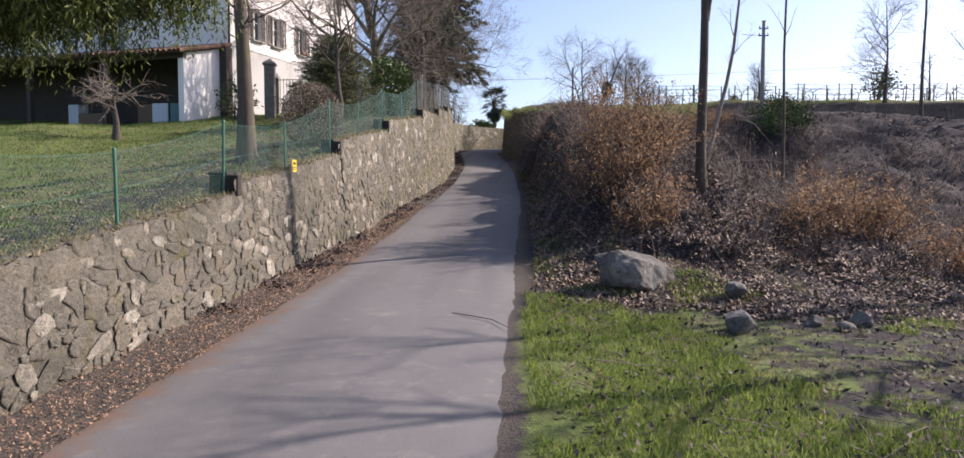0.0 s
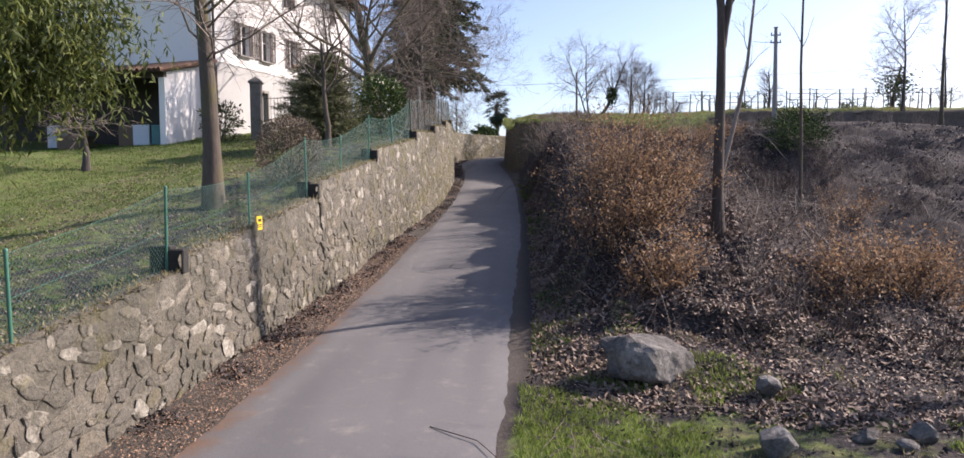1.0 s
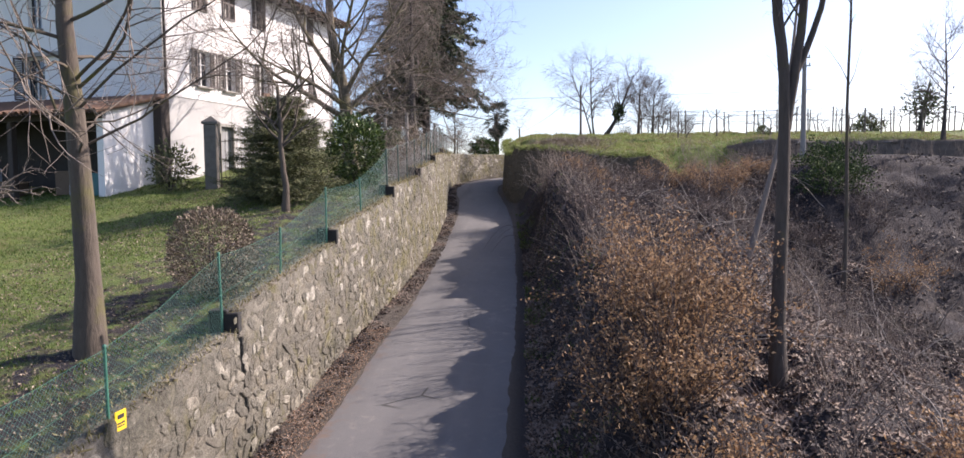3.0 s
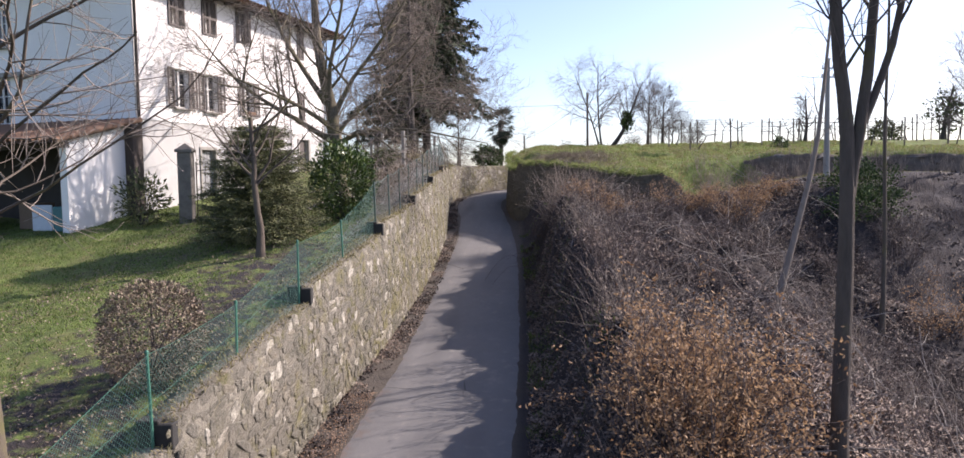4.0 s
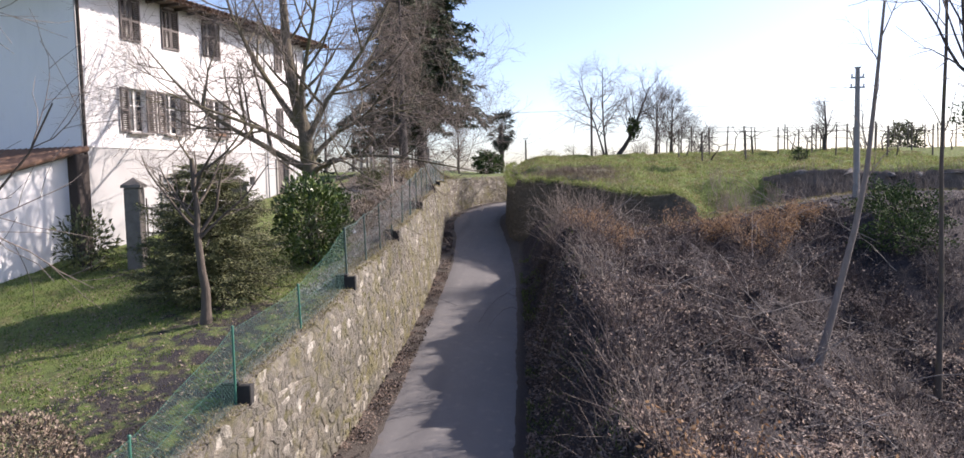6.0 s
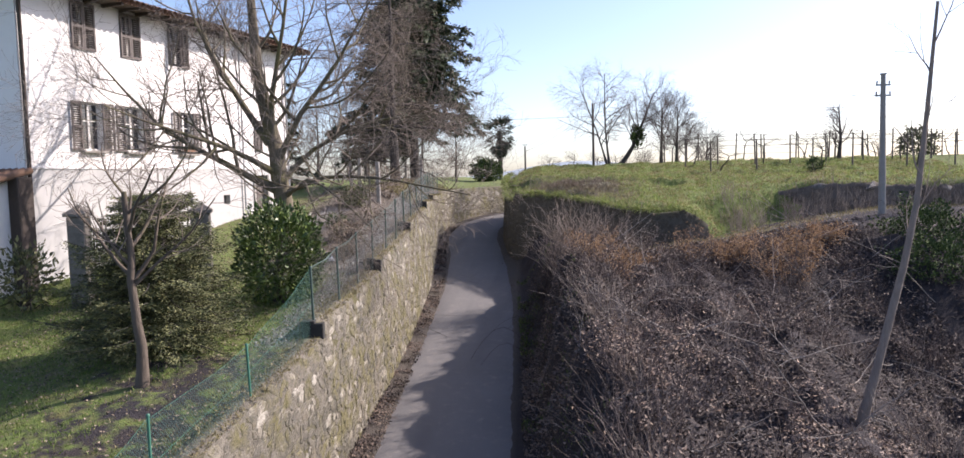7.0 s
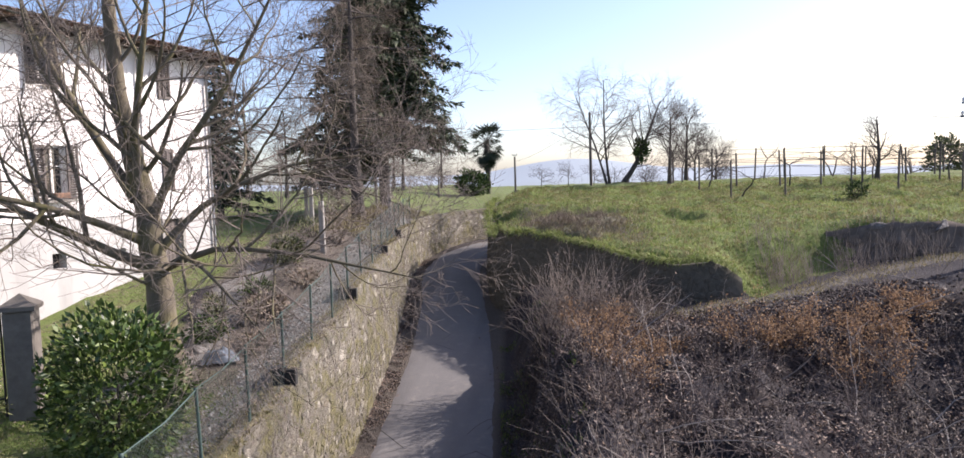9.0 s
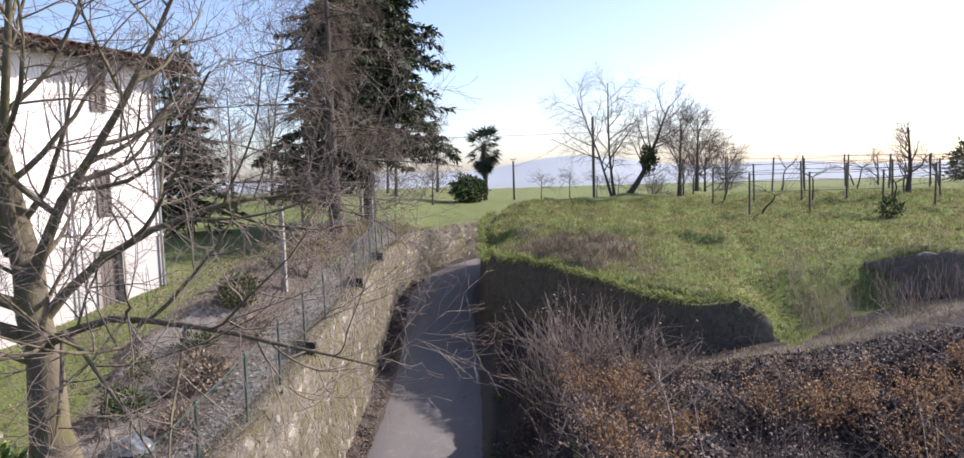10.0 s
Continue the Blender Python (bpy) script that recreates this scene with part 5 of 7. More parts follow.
# ---------------------------------------------------------------- rocks, poles, pillars
def boulder(at, size, seed, label, rz=0):
    rng = np.random.default_rng(seed)
    bm = bmesh.new()
    bmesh.ops.create_icosphere(bm, subdivisions=4 if size[0] > 0.5 else 3, radius=1)
    cuts = [(rand_unit(rng, 1)[0], 0.42 + 0.33 * rng.random()) for _ in range(11)]
    for v in bm.verts:
        p = np.array(v.co)
        for n, d in cuts:
            over = p @ n - d
            if over > 0:
                p = p - n * over * 0.98
        p = p * (1 + 0.09 * noise.noise(Vector(p) * 2.5) + 0.06 * noise.noise(Vector(p) * 6))
        v.co = Vector(p * np.array(size))
    ob = part("boulder", bm, M_ROCK, None)
    ob.matrix_world = pose(*at, 0, 0, rz)
    return tagged(ob, label, "rock", group="loose stones")


boulder((3.62, 11.05, gz(3.62, 11.05) + 0.18), (0.8, 0.58, 0.56), 3, "large angular grey boulder half sunk in the grass", 12)
boulder((4.55, 8.75, gz(4.55, 8.75) + 0.12), (0.30, 0.26, 0.25), 4, "rounded grey boulder in the grass")
boulder((4.95, 10.3, gz(4.95, 10.3) + 0.10), (0.22, 0.2, 0.18), 5, "small pale stone at the foot of the slope")
boulder((5.75, 9.25, gz(5.75, 9.25) + 0.05), (0.17, 0.15, 0.14), 6, "small grey stone in the grass")
boulder((6.35, 9.3, gz(6.35, 9.3) + 0.06), (0.19, 0.16, 0.17), 7, "small dark stone in the grass")
boulder((6.05, 9.0, gz(6.05, 9.0) + 0.03), (0.14, 0.12, 0.10), 8, "small pale stone in the grass")


for i, f in enumerate((0.06, 0.13, 0.22, 0.30, 0.36, 0.45, 0.52, 0.6, 0.68)):
    q = tl_[int(f * (len(tl_) - 1))]
    boulder((q[0] - 0.1, q[1] + 0.1, float(field_z(q[0], q[1])) - 0.2), (0.4 + 0.12 * (i % 3), 0.3, 0.2 + 0.04 * (i % 2)), 20 + i, "dark weathered stone on the edge of the terrace", 37 * i)


def utility_pole(name, at, height, r0, r1, mat, label, arms=()):
    t = thing(name, label, "utility pole", at)
    tb = Tubes()
    tb.add([(0, 0, -0.4), (0, 0, height * 0.5), (0.0, 0, height)], [r0, (r0 + r1) / 2, r1], 10)
    piece("shaft", tb.mesh("shaft", mat), t)
    if arms:
        part("cap", boxes([(0, 0, height + 0.015, r1 * 2.2, r1 * 2.2, 0.05)], 0.01), M_CONC, t)
    for z, ln in arms:
        arm = part("crossarm", boxes([(0, 0, z, ln, 0.07, 0.07)], 0.01), M_STEEL, t)
        for sx in (-0.42, 0.42):
            q = Tubes()
            q.add([(sx * ln, 0, z + 0.03), (sx * ln, 0, z + 0.09), (sx * ln, 0, z + 0.16)], [0.02, 0.045, 0.025], 8)
            piece("insulator", q.mesh("insulator", M_FRAME), arm, "white insulator")
    return t


utility_pole("concrete_pole", (15.97, 42.68, 5.95), 5.35, 0.15, 0.09, M_CONC, "tapered concrete utility pole with short steel crossarms", ((4.95, 0.55), (4.55, 0.6)))
utility_pole("wooden_pole", (7.39, 71.3, gz(7.39, 71.3)), 13.28 - gz(7.39, 71.3), 0.11, 0.08, M_POLE, "thin dark wooden pole at the field edge")
utility_pole("wooden_pole", (2.0, 90.1, gz(2.0, 90.1)), 10.85 - gz(2.0, 90.1), 0.11, 0.08, M_POLE, "thin wooden pole beyond the bend of the lane", ((3.6, 0.5),))


def cable(label, pts, sag, r=0.012):
    t = Tubes()
    for a, b in zip(pts[:-1], pts[1:]):
        s = np.linspace(0, 1, 14)[:, None]
        p = np.array(a) * (1 - s) + np.array(b) * s
        p[:, 2] -= sag * 4 * (s * (1 - s))[:, 0]
        t.add(p, [r] * 14, 4)
    ob = piece("overhead_cable", t.mesh("overhead_cable", M_BLOCK))
    return tagged(ob, label, "cable", group="overhead cables")


cable("thin overhead cable across the sky behind the field", [(-45, 80, 14.5), (7.39, 71.3, 12.3), (60, 50, 12.5)], 0.6)
cable("thin cable from the end pole towards the houses", [(2.0, 90.1, 10.4), (7.39, 71.3, 12.9)], 0.4)
cable("short drooping cable from the concrete pole", [(15.97, 42.68, 10.55), (14.6, 42.2, 10.5)], 0.05)


def pillar(at, h, w, label, rz):
    p = thing("gate_pillar", label, "gate pillar", at, rz, group="gate pillars")
    part("shaft", boxes([(0, 0, h / 2 - 0.2, w, w, h + 0.4)], 0.03), M_PILLAR, p)
    bm = bmesh.new()
    a = w * 0.62
    b = [bm.verts.new((sx * a, sy * a, h)) for sx, sy in ((-1, -1), (1, -1), (1, 1), (-1, 1))]
    c = [bm.verts.new((sx * a, sy * a, h + 0.08)) for sx, sy in ((-1, -1), (1, -1), (1, 1), (-1, 1))]
    top = bm.verts.new((0, 0, h + 0.3))
    bm.faces.new(b[::-1])
    for i in range(4):
        bm.faces.new((b[i], b[(i + 1) % 4], c[(i + 1) % 4], c[i]))
        bm.faces.new((c[i], c[(i + 1) % 4], top))
    part("cap", bm, M_PILLAR, p, "pointed stone cap")
    return p


pillar((-8.97, 31.15, gz(-8.97, 31.15)), 7.1 - gz(-8.97, 31.15), 0.44, "tall weathered stone gate pillar with a pointed cap", 10)
pillar((-6.6, 32.9, gz(-6.6, 32.9)), 7.05 - gz(-6.6, 32.9), 0.5, "weathered stone gate pillar beside the bushes", 20)


def iron_fence():
    g = thing("iron_gate", "rusty dark iron bar gate between the pillars", "gate")
    a, b = np.array([-8.7, 31.3]), np.array([-6.9, 32.75])
    n = 16
    for z in (0.35, 1.65):
        t = Tubes()
        t.add([(*a, gz(*a) + z), (*b, gz(*b) + z)], [0.016, 0.016], 6)
        piece("rail", t.mesh("rail", M_DARKWOOD), g)
    for i in range(n + 1):
        p = a + (b - a) * i / n
        z = gz(*p)
        t = Tubes()
        r = 0.022 if i in (0, 8, 16) else 0.009
        t.add([(*p, z), (*p, z + (1.95 if r > 0.02 else 1.75))], [r, r], 5)
        piece("bar", t.mesh("bar", M_DARKWOOD), g)
    return g


iron_fence()


def concrete_post(x, y, h, label):
    t = thing("garden_post", label, "post", on(x, y), group="garden posts")
    part("shaft", boxes([(0, 0, h / 2, 0.16, 0.16, h)], 0.015), M_CONC, t)
    return t


for x, y, h in ((-3.87, 43.7, 1.75), (-3.75, 55.4, 1.8), (-6.0, 63.5, 1.9), (-9.3, 63.6, 1.9), (-6.3, 51.0, 1.7), (-8.0, 56.0, 1.7)):
    concrete_post(x, y, h, "weathered concrete garden post")

# yellow plate on the fence
sg = thing("warning_sign", "small yellow warning plate tied to the fence", "sign", (-2.72, 13.42, 2.24), 82)
plate = part("plate", boxes([(0, 0, 0, 0.2, 0.008, 0.24)], 0.003), M_YELLOW, sg)
for dx, dz, w, h in ((0, 0.05, 0.11, 0.05), (0, -0.03, 0.13, 0.018), (0, -0.065, 0.12, 0.015)):
    part("lettering", boxes([(dx, -0.007, dz, w, 0.004, h)]), M_INK, plate, "illegible dark printing")

# things stored in the shed (house axes)
def stored(name, label, category, x, y, size, mat, rz=0, tilt=0):
    q = HOUSE_M @ Vector((x, y, 0))
    ob = part(name, boxes([(0, 0, size[2] / 2, *size)], 0.02), mat, None)
    ob.matrix_world = pose(q.x, q.y, gz(q.x, q.y), tilt, 0, HOUSE_RZ + rz)
    return tagged(ob, label, category)


M_BLUEGREEN = plain("blue_green_plastic", (0.03, 0.13, 0.14), (0.05, 0.19, 0.19), 6, 0.5)
M_PALE = plain("pale_grey_board", (0.42, 0.47, 0.52), (0.55, 0.60, 0.64), 6, 0.6)
M_CRATE = plain("brown_crate_wood", (0.10, 0.065, 0.04), (0.19, 0.13, 0.085), 12, 0.8)
stored("pale_board", "pale grey board leaning in the open shed", "board", -2.55, 1.6, (0.06, 0.75, 0.85), M_PALE, 8)
stored("plastic_crate", "blue-green plastic crate at the shed front", "crate", -2.6, 0.75, (0.4, 0.35, 0.8), M_BLUEGREEN, 20)
stored("wooden_crate", "old brown wooden crate stored in the shed", "crate", -1.6, 2.9, (0.7, 0.9, 0.9), M_CRATE, -6)
stored("wooden_crate", "low brown wooden crate stored in the shed", "crate", -2.0, 5.6, (0.8, 1.2, 0.6), M_CRATE, 9)
stored("storage_bin", "grey bin in the back of the shed", "bin", -1.4, 7.2, (0.6, 0.6, 1.0), M_PALE, 0)
stored("flower_box", "terracotta flower box on a window sill", "flower box", 6.6, -0.12, (0.5, 0.18, 0.16), M_TILE).location.z = 8.98

# ---------------------------------------------------------------- field: vineyard, far trees, palm
def vine_row(y, x0, x1, step, rng):
    row = thing("vine_row", "row of bare trained vines on wooden posts and wires", "vine row", group="vineyard rows")
    xs = np.arange(x0, x1, step) + rng.normal(size=len(np.arange(x0, x1, step))) * 0.12
    tops = []
    for i, x in enumerate(xs):
        z = gz(x, y)
        h = 1.75 + 0.15 * rng.random()
        t = Tubes()
        t.add([(x, y, z - 0.1), (x + rng.normal() * 0.04, y, z + h)], [0.05, 0.042], 6)
        piece("post", t.mesh("post", M_POLE), row)
        tops.append((x, y, z + h - 0.06))
        if i % 2 == 0:
            t = Tubes()
            c = np.array([x + 0.5, y, z - 0.05])
            p = limb(rng, c, (0, 0, 1), 1.3, 0.2, 0.22, 7)
            t.add(p, np.linspace(0.05, 0.03, 7), 5)
            for sx in (-1, 1, -0.6, 0.8):
                q = limb(rng, p[-1], unit(np.array([sx, 0.1, 0.35])), 1.1, 0.06, 0.2, 6)
                t.add(q, np.linspace(0.022, 0.006, 6), 4)
                for k in range(2, 6):
                    t.add(limb(rng, q[k], side_way(rng, unit(q[k] - q[k - 1]), 0.8), 0.45, 0.05, 0.2, 4), np.linspace(0.008, 0.004, 4), 3)
            piece("vine", t.mesh("vine", M_BARKGREY), row)
    for dz in (0.0, -0.3, -0.75):
        t = Tubes()
        t.add([(a, b, c + dz) for a, b, c in tops], [0.011] * len(tops), 3)
        piece("wire", t.mesh("wire", M_BLOCK), row)
    return row


vr = np.random.default_rng(77)
for y, x0, x1, st in ((56.4, 12.7, 42, 2.7), (60.0, 12.0, 46, 2.1), (64.0, 11.6, 48, 2.1), (68.5, 12.5, 52, 2.4)):
    vine_row(y, x0, x1, st, vr)

FAR = [dict(count=16, angle=52, length=2.6, r=0.035, up=0.08, n=6, wander=0.18, **{"from": 0.12}), dict(count=10, angle=48, length=1.3, r=0.013, up=0.05, n=5, wander=0.2, **{"from": 0.15}),
       dict(count=10, angle=45, length=0.75, r=0.0065, n=3, **{"from": 0.15})]
for i, (x, y, h) in enumerate(((11.2, 63.5, 4.0), (12.9, 67.0, 4.0), (10.6, 69.5, 3.2), (15.0, 74.0, 3.8), (17.5, 78, 3.4))):
    bare_tree("field_tree", "bushy bare tree at the edge of the field", on(x, y), [([(0, 0, -0.1), (0.05, 0, h * 0.5), (0.1, 0, h)], 0.12, 0.02, 0.05)], FAR, M_BARKGREY, M_TWIGDARK, 100 + i, group="field trees")
BIRCH = [dict(count=13, angle=40, length=3.2, r=0.04, up=0.03, n=7, wander=0.15, **{"from": 0.3}), dict(count=9, angle=45, length=1.6, r=0.014, up=-0.08, n=6, **{"from": 0.15}),
         dict(count=9, angle=40, length=0.8, r=0.0065, n=4, up=-0.12, **{"from": 0.15})]
bare_tree("leaning_tree", "pale bare tree with a leaning ivy-darkened trunk", on(8.3, 65.8),
          [([(0, 0, -0.1), (1.0, 0.2, 1.0), (1.7, 0.2, 2.4), (2.2, 0.2, 3.6), (2.9, 0.2, 5.4)], 0.2, 0.03, 0.05), ([(-0.2, 0, -0.1), (-0.5, 0.1, 2.8), (-0.5, 0.2, 6.8)], 0.09, 0.02, 0.03),
           ([(-0.3, 0, -0.1), (-1.1, 0.1, 2.8), (-2.2, 0.2, 5.8)], 0.08, 0.02, 0.03)], BIRCH, M_BARKGREY, M_TWIG, 111)
leafy("climbing_ivy", "dark ivy clump round the leaning trunk", (10.0, 66.0, gz(8.3, 65.8) + 2.4), (0, 0, 0), (0.4, 0.35, 0.7), 500, 0.2, 0.13, M_IVY, 112, category="ivy")
for i, (x, y, h, s) in enumerate(((24.9, 71.0, 4.6, 1.0), (29.5, 73, 4.2, 1.0), (21.5, 60.5, 3.2, 0.8), (38, 66, 5, 1.0))):
    bare_tree("orchard_tree", "rounded bare orchard tree behind the vines", on(x, y), [([(0, 0, -0.1), (0.1, 0, 1.2), (0.0, 0, h)], 0.13, 0.03, 0.05)],
              [dict(count=14, angle=52, length=2.2 * s, r=0.04, up=0.08, n=6, wander=0.18, **{"from": 0.25}), dict(count=7, angle=45, length=1.0, r=0.015, n=5, **{"from": 0.15}), dict(count=5, angle=45, length=0.5, r=0.008, n=3, **{"from": 0.2})],
              M_BARKGREY, M_TWIGDARK, 120 + i, group="orchard trees")
bare_tree("ivy_tree", "ivy-choked tree standing at the far field edge", on(32.9, 64.5), [([(0, 0, -0.1), (0.2, 0, 1.6), (0.7, 0, 4.0)], 0.2, 0.06, 0.05)], SLOPE, M_BARKGREY, M_TWIGDARK, 131)
leafy("climbing_ivy", "dense dark ivy crown on the far tree", on(33.3, 64.5, -2.4), (0, 0, -0.2), (1.0, 0.9, 1.25), 900, 0.24, 0.15, M_IVY, 132, category="ivy", lump=0.7)
leafy("evergreen_shrub", "dark rounded evergreen behind the vineyard", on(37.0, 82.0), (0, 0, 1.9), (1.4, 1.4, 2.0), 1500, 0.4, 0.15, M_YEW, 133)
leafy("field_shrub", "small round green shrub on the field grass", on(17.8, 54.4), (0, 0, 0.42), (0.42, 0.42, 0.45), 420, 0.16, 0.06, M_IVY, 134)
for i, (x, y, h) in enumerate(((27, 40.5, 8), (31, 43, 8.5), (36, 47, 9), (41, 44, 8), (24.5, 46, 6))):
    bare_tree("hedge_tree", "slender bare tree in the far hedge", on(x, y), [([(0, 0, -0.1), (0.1, 0, h * 0.5), (0.0, 0.1, h)], 0.1, 0.02, 0.05)], FAR, M_BARKGREY, M_TWIGDARK, 140 + i, group="hedge trees")


def palm_tree(at, h):
    rng = np.random.default_rng(9)
    t = thing("palm_tree", "fan palm with a shaggy trunk beyond the bend", "palm", at)
    tb = Tubes()
    z = np.linspace(0, h, 12)
    tb.add(np.column_stack([0.05 * np.sin(z), 0 * z, z]), 0.22 + 0.05 * np.sin(z * 9), 10)
    piece("trunk", tb.mesh("trunk", M_BARKGREY), t)
    V, F, n0 = [], [], 0
    st = Tubes()
    for i in range(96):
        th, el = rng.random() * 6.283, radians(-88 + 150 * rng.random())
        out = np.array([math.cos(th) * math.cos(el), math.sin(th) * math.cos(el), math.sin(el)])
        tip = np.array([0, 0, h - 0.2]) + out * np.array([1, 1, 1.45]) * (1.0 + 0.4 * rng.random())
        st.add([(0, 0, h), tip], [0.02, 0.012], 3)
        sd = unit(np.cross(out, [0, 0, 1.0]))
        upv = np.cross(sd, out)
        k = 16
        a = np.linspace(-1.9, 1.9, k)
        way = unit(out[None] * np.cos(a)[:, None] + sd[None] * np.sin(a)[:, None] + np.array([0, 0, -0.35]) + rng.normal(size=(k, 3)) * 0.08)
        v, f = blades(np.repeat(tip[None], k, 0), way, unit(np.cross(way, np.repeat(upv[None], k, 0))), 0.85, 0.09)
        V.append(v), F.append(f + n0)
        n0 += len(v)
    piece("frond_stalk", st.mesh("frond_stalk", M_BARKGREY), t)
    piece("crown", raw_mesh("crown", np.concatenate(V), np.concatenate(F), M_PALM), t)
    return t


palm_tree((-0.6, 90.5, gz(-0.6, 90.5) - 0.1), 12.5 - gz(-0.6, 90.5))
leafy("round_evergreen", "dark rounded evergreen bush beneath the palm", (-1.95, 88.5, gz(-1.95, 88.5)), (0, 0, 1.1), (1.45, 1.4, 1.2), 2600, 0.3, 0.14, M_IVY, 141)
bare_tree("small_bare_tree", "small bare bush-like tree beyond the wall", on(-4.6, 84), [([(0, 0, 0), (0, 0, 1.2), (0.1, 0, 2.6)], 0.08, 0.03, 0.02)], UMB, M_BARKGREY, M_TWIGDARK, 142)
for i, (x, y, h) in enumerate(((4.4, 88.0, 2.0), (6.6, 84.0, 2.4), (8.6, 82.0, 2.2), (10.0, 80.0, 2.0))):
    bare_tree("bare_shrub", "low bare shrub on the brow beyond the bend", on(x, y), [([(0, 0, 0), (0, 0, h * 0.5), (0.1, 0, h)], 0.05, 0.015, 0.02)], UMB, M_BARKGREY, M_TWIGDARK, 420 + i, category="shrub", group="brow shrubs")
# dark plastic sheeting heaped beside the garden tree
def sheeting(at, seed):
    rng = np.random.default_rng(seed)
    n = 15
    g = np.linspace(-1, 1, n)
    a, b = np.meshgrid(g, g)
    h = 0.34 * np.clip(1 - a ** 2 - b ** 2, 0, 1) ** 0.6 * (1 + 0.35 * np.sin(a * 7 + b * 3) * np.cos(b * 6)) + 0.02 * rng.normal(size=a.shape)
    v = np.column_stack([(a * 0.4).ravel(), (b * 0.3).ravel(), 0.7 * h.ravel() + 0.01])
    i = (np.arange(n - 1)[:, None] * n + np.arange(n - 1)[None, :]).ravel()
    ob = piece("plastic_sheet", raw_mesh("plastic_sheet", v, np.stack([i, i + 1, i + n + 1, i + n], axis=1), M_SHEET, True))
    ob.matrix_world = pose(*at, 0, 0, 25)
    return tagged(ob, "crumpled blue-grey plastic sheeting heaped on the garden bed", "plastic sheet")


M_SHEET = plain("blue_grey_glossy_plastic", (0.03, 0.036, 0.045), (0.22, 0.25, 0.28), 5, 0.25)
sheeting((-4.05, 35.6, gz(-4.05, 35.6)), 71)
for i, (x, y, w, h) in enumerate(((-6.5, 95.0, 2.6, 1.6), (-10.5, 97.0, 2.6, 1.5), (-15.5, 93.0, 3.2, 1.8), (-21.0, 95.0, 3.4, 2.0), (-27.0, 90.0, 3.4, 2.0), (-13.0, 82.0, 2.2, 1.2))):
    leafy("hedge_bush", "hazy brown winter hedge beyond the bend", on(x, y), (0, 0, h * 0.6), (w, 1.0, h), 900, 0.22, 0.05, M_BUSHLEAF, 190 + i, lump=0.5, group="hedge beyond the bend")
# unseen trees added on the low ground beside the lane, to shadow the asphalt
for i, (x, y, h) in enumerate(((11.0, 9.6, 9.0), (12.2, 12.6, 9.5), (13.0, 6.6, 9.0))):
    bare_tree("shadow_tree", "unseen bare tree added beside the lane to cast branch shadows", on(x, y), [([(0, 0, -0.1), (0.1, 0, h * 0.5), (0.0, 0.1, h)], 0.14, 0.03, 0.05)],
              [dict(count=14, angle=50, length=3.0, r=0.05, up=0.08, n=6, **{"from": 0.3}), dict(count=6, angle=45, length=1.3, r=0.02, n=5, **{"from": 0.2}), dict(count=4, angle=45, length=0.6, r=0.009, n=3, **{"from": 0.2})],
              M_BARK, M_TWIG, 180 + i, group="roadside trees")
# background behind the garden
for i, (x, y, h) in enumerate(((-16, 62, 9), (-21, 70, 10), (-12, 78, 9), (-26, 64, 10), (-31, 76, 11), (-9, 92, 8), (-14, 88, 9), (-18, 84, 8), (-23, 88, 10), (-28, 92, 10), (-19, 100, 10), (-35, 88, 11), (-12, 104, 9), (-7, 108, 8))):
    bare_tree("background_tree", "hazy bare tree behind the garden", on(x, y), [([(0, 0, -0.1), (0.1, 0, h * 0.5), (0.0, 0.1, h)], 0.16, 0.03, 0.05)], FAR, M_BARKGREY, M_TWIGDARK, 150 + i, group="background trees")
conifer("garden_spruce", "spruce standing behind the house", on(-14.0, 60.0), 10.0, 2.6, 20, 8, M_SPRUCE, 160, droop=0.3, first=0.08, needle=0.4, dens=24, trunk_r=0.2)


leafy("garden_bush", "small dark clipped bush in the garden bed", on(-4.5, 42.0), (0, 0, 0.42), (0.5, 0.5, 0.45), 1400, 0.11, 0.05, M_YEW, 171, group="garden bushes")
leafy("garden_bush", "low dry brown shrub in the garden bed", on(-3.9, 38.2), (0, 0, 0.3), (0.55, 0.6, 0.35), 700, 0.12, 0.05, M_BUSHLEAF, 172, group="garden bushes")
leafy("garden_bush", "low green shrub in the garden bed", on(-4.9, 37.0), (0, 0, 0.25), (0.4, 0.45, 0.3), 500, 0.12, 0.06, M_IVY, 173, group="garden bushes")
leafy("garden_bush", "loose brown shrub at the far end of the bed", on(-4.6, 49.5), (0, 0, 0.5), (0.9, 1.1, 0.6), 900, 0.14, 0.05, M_BUSHLEAF, 174, group="garden bushes")
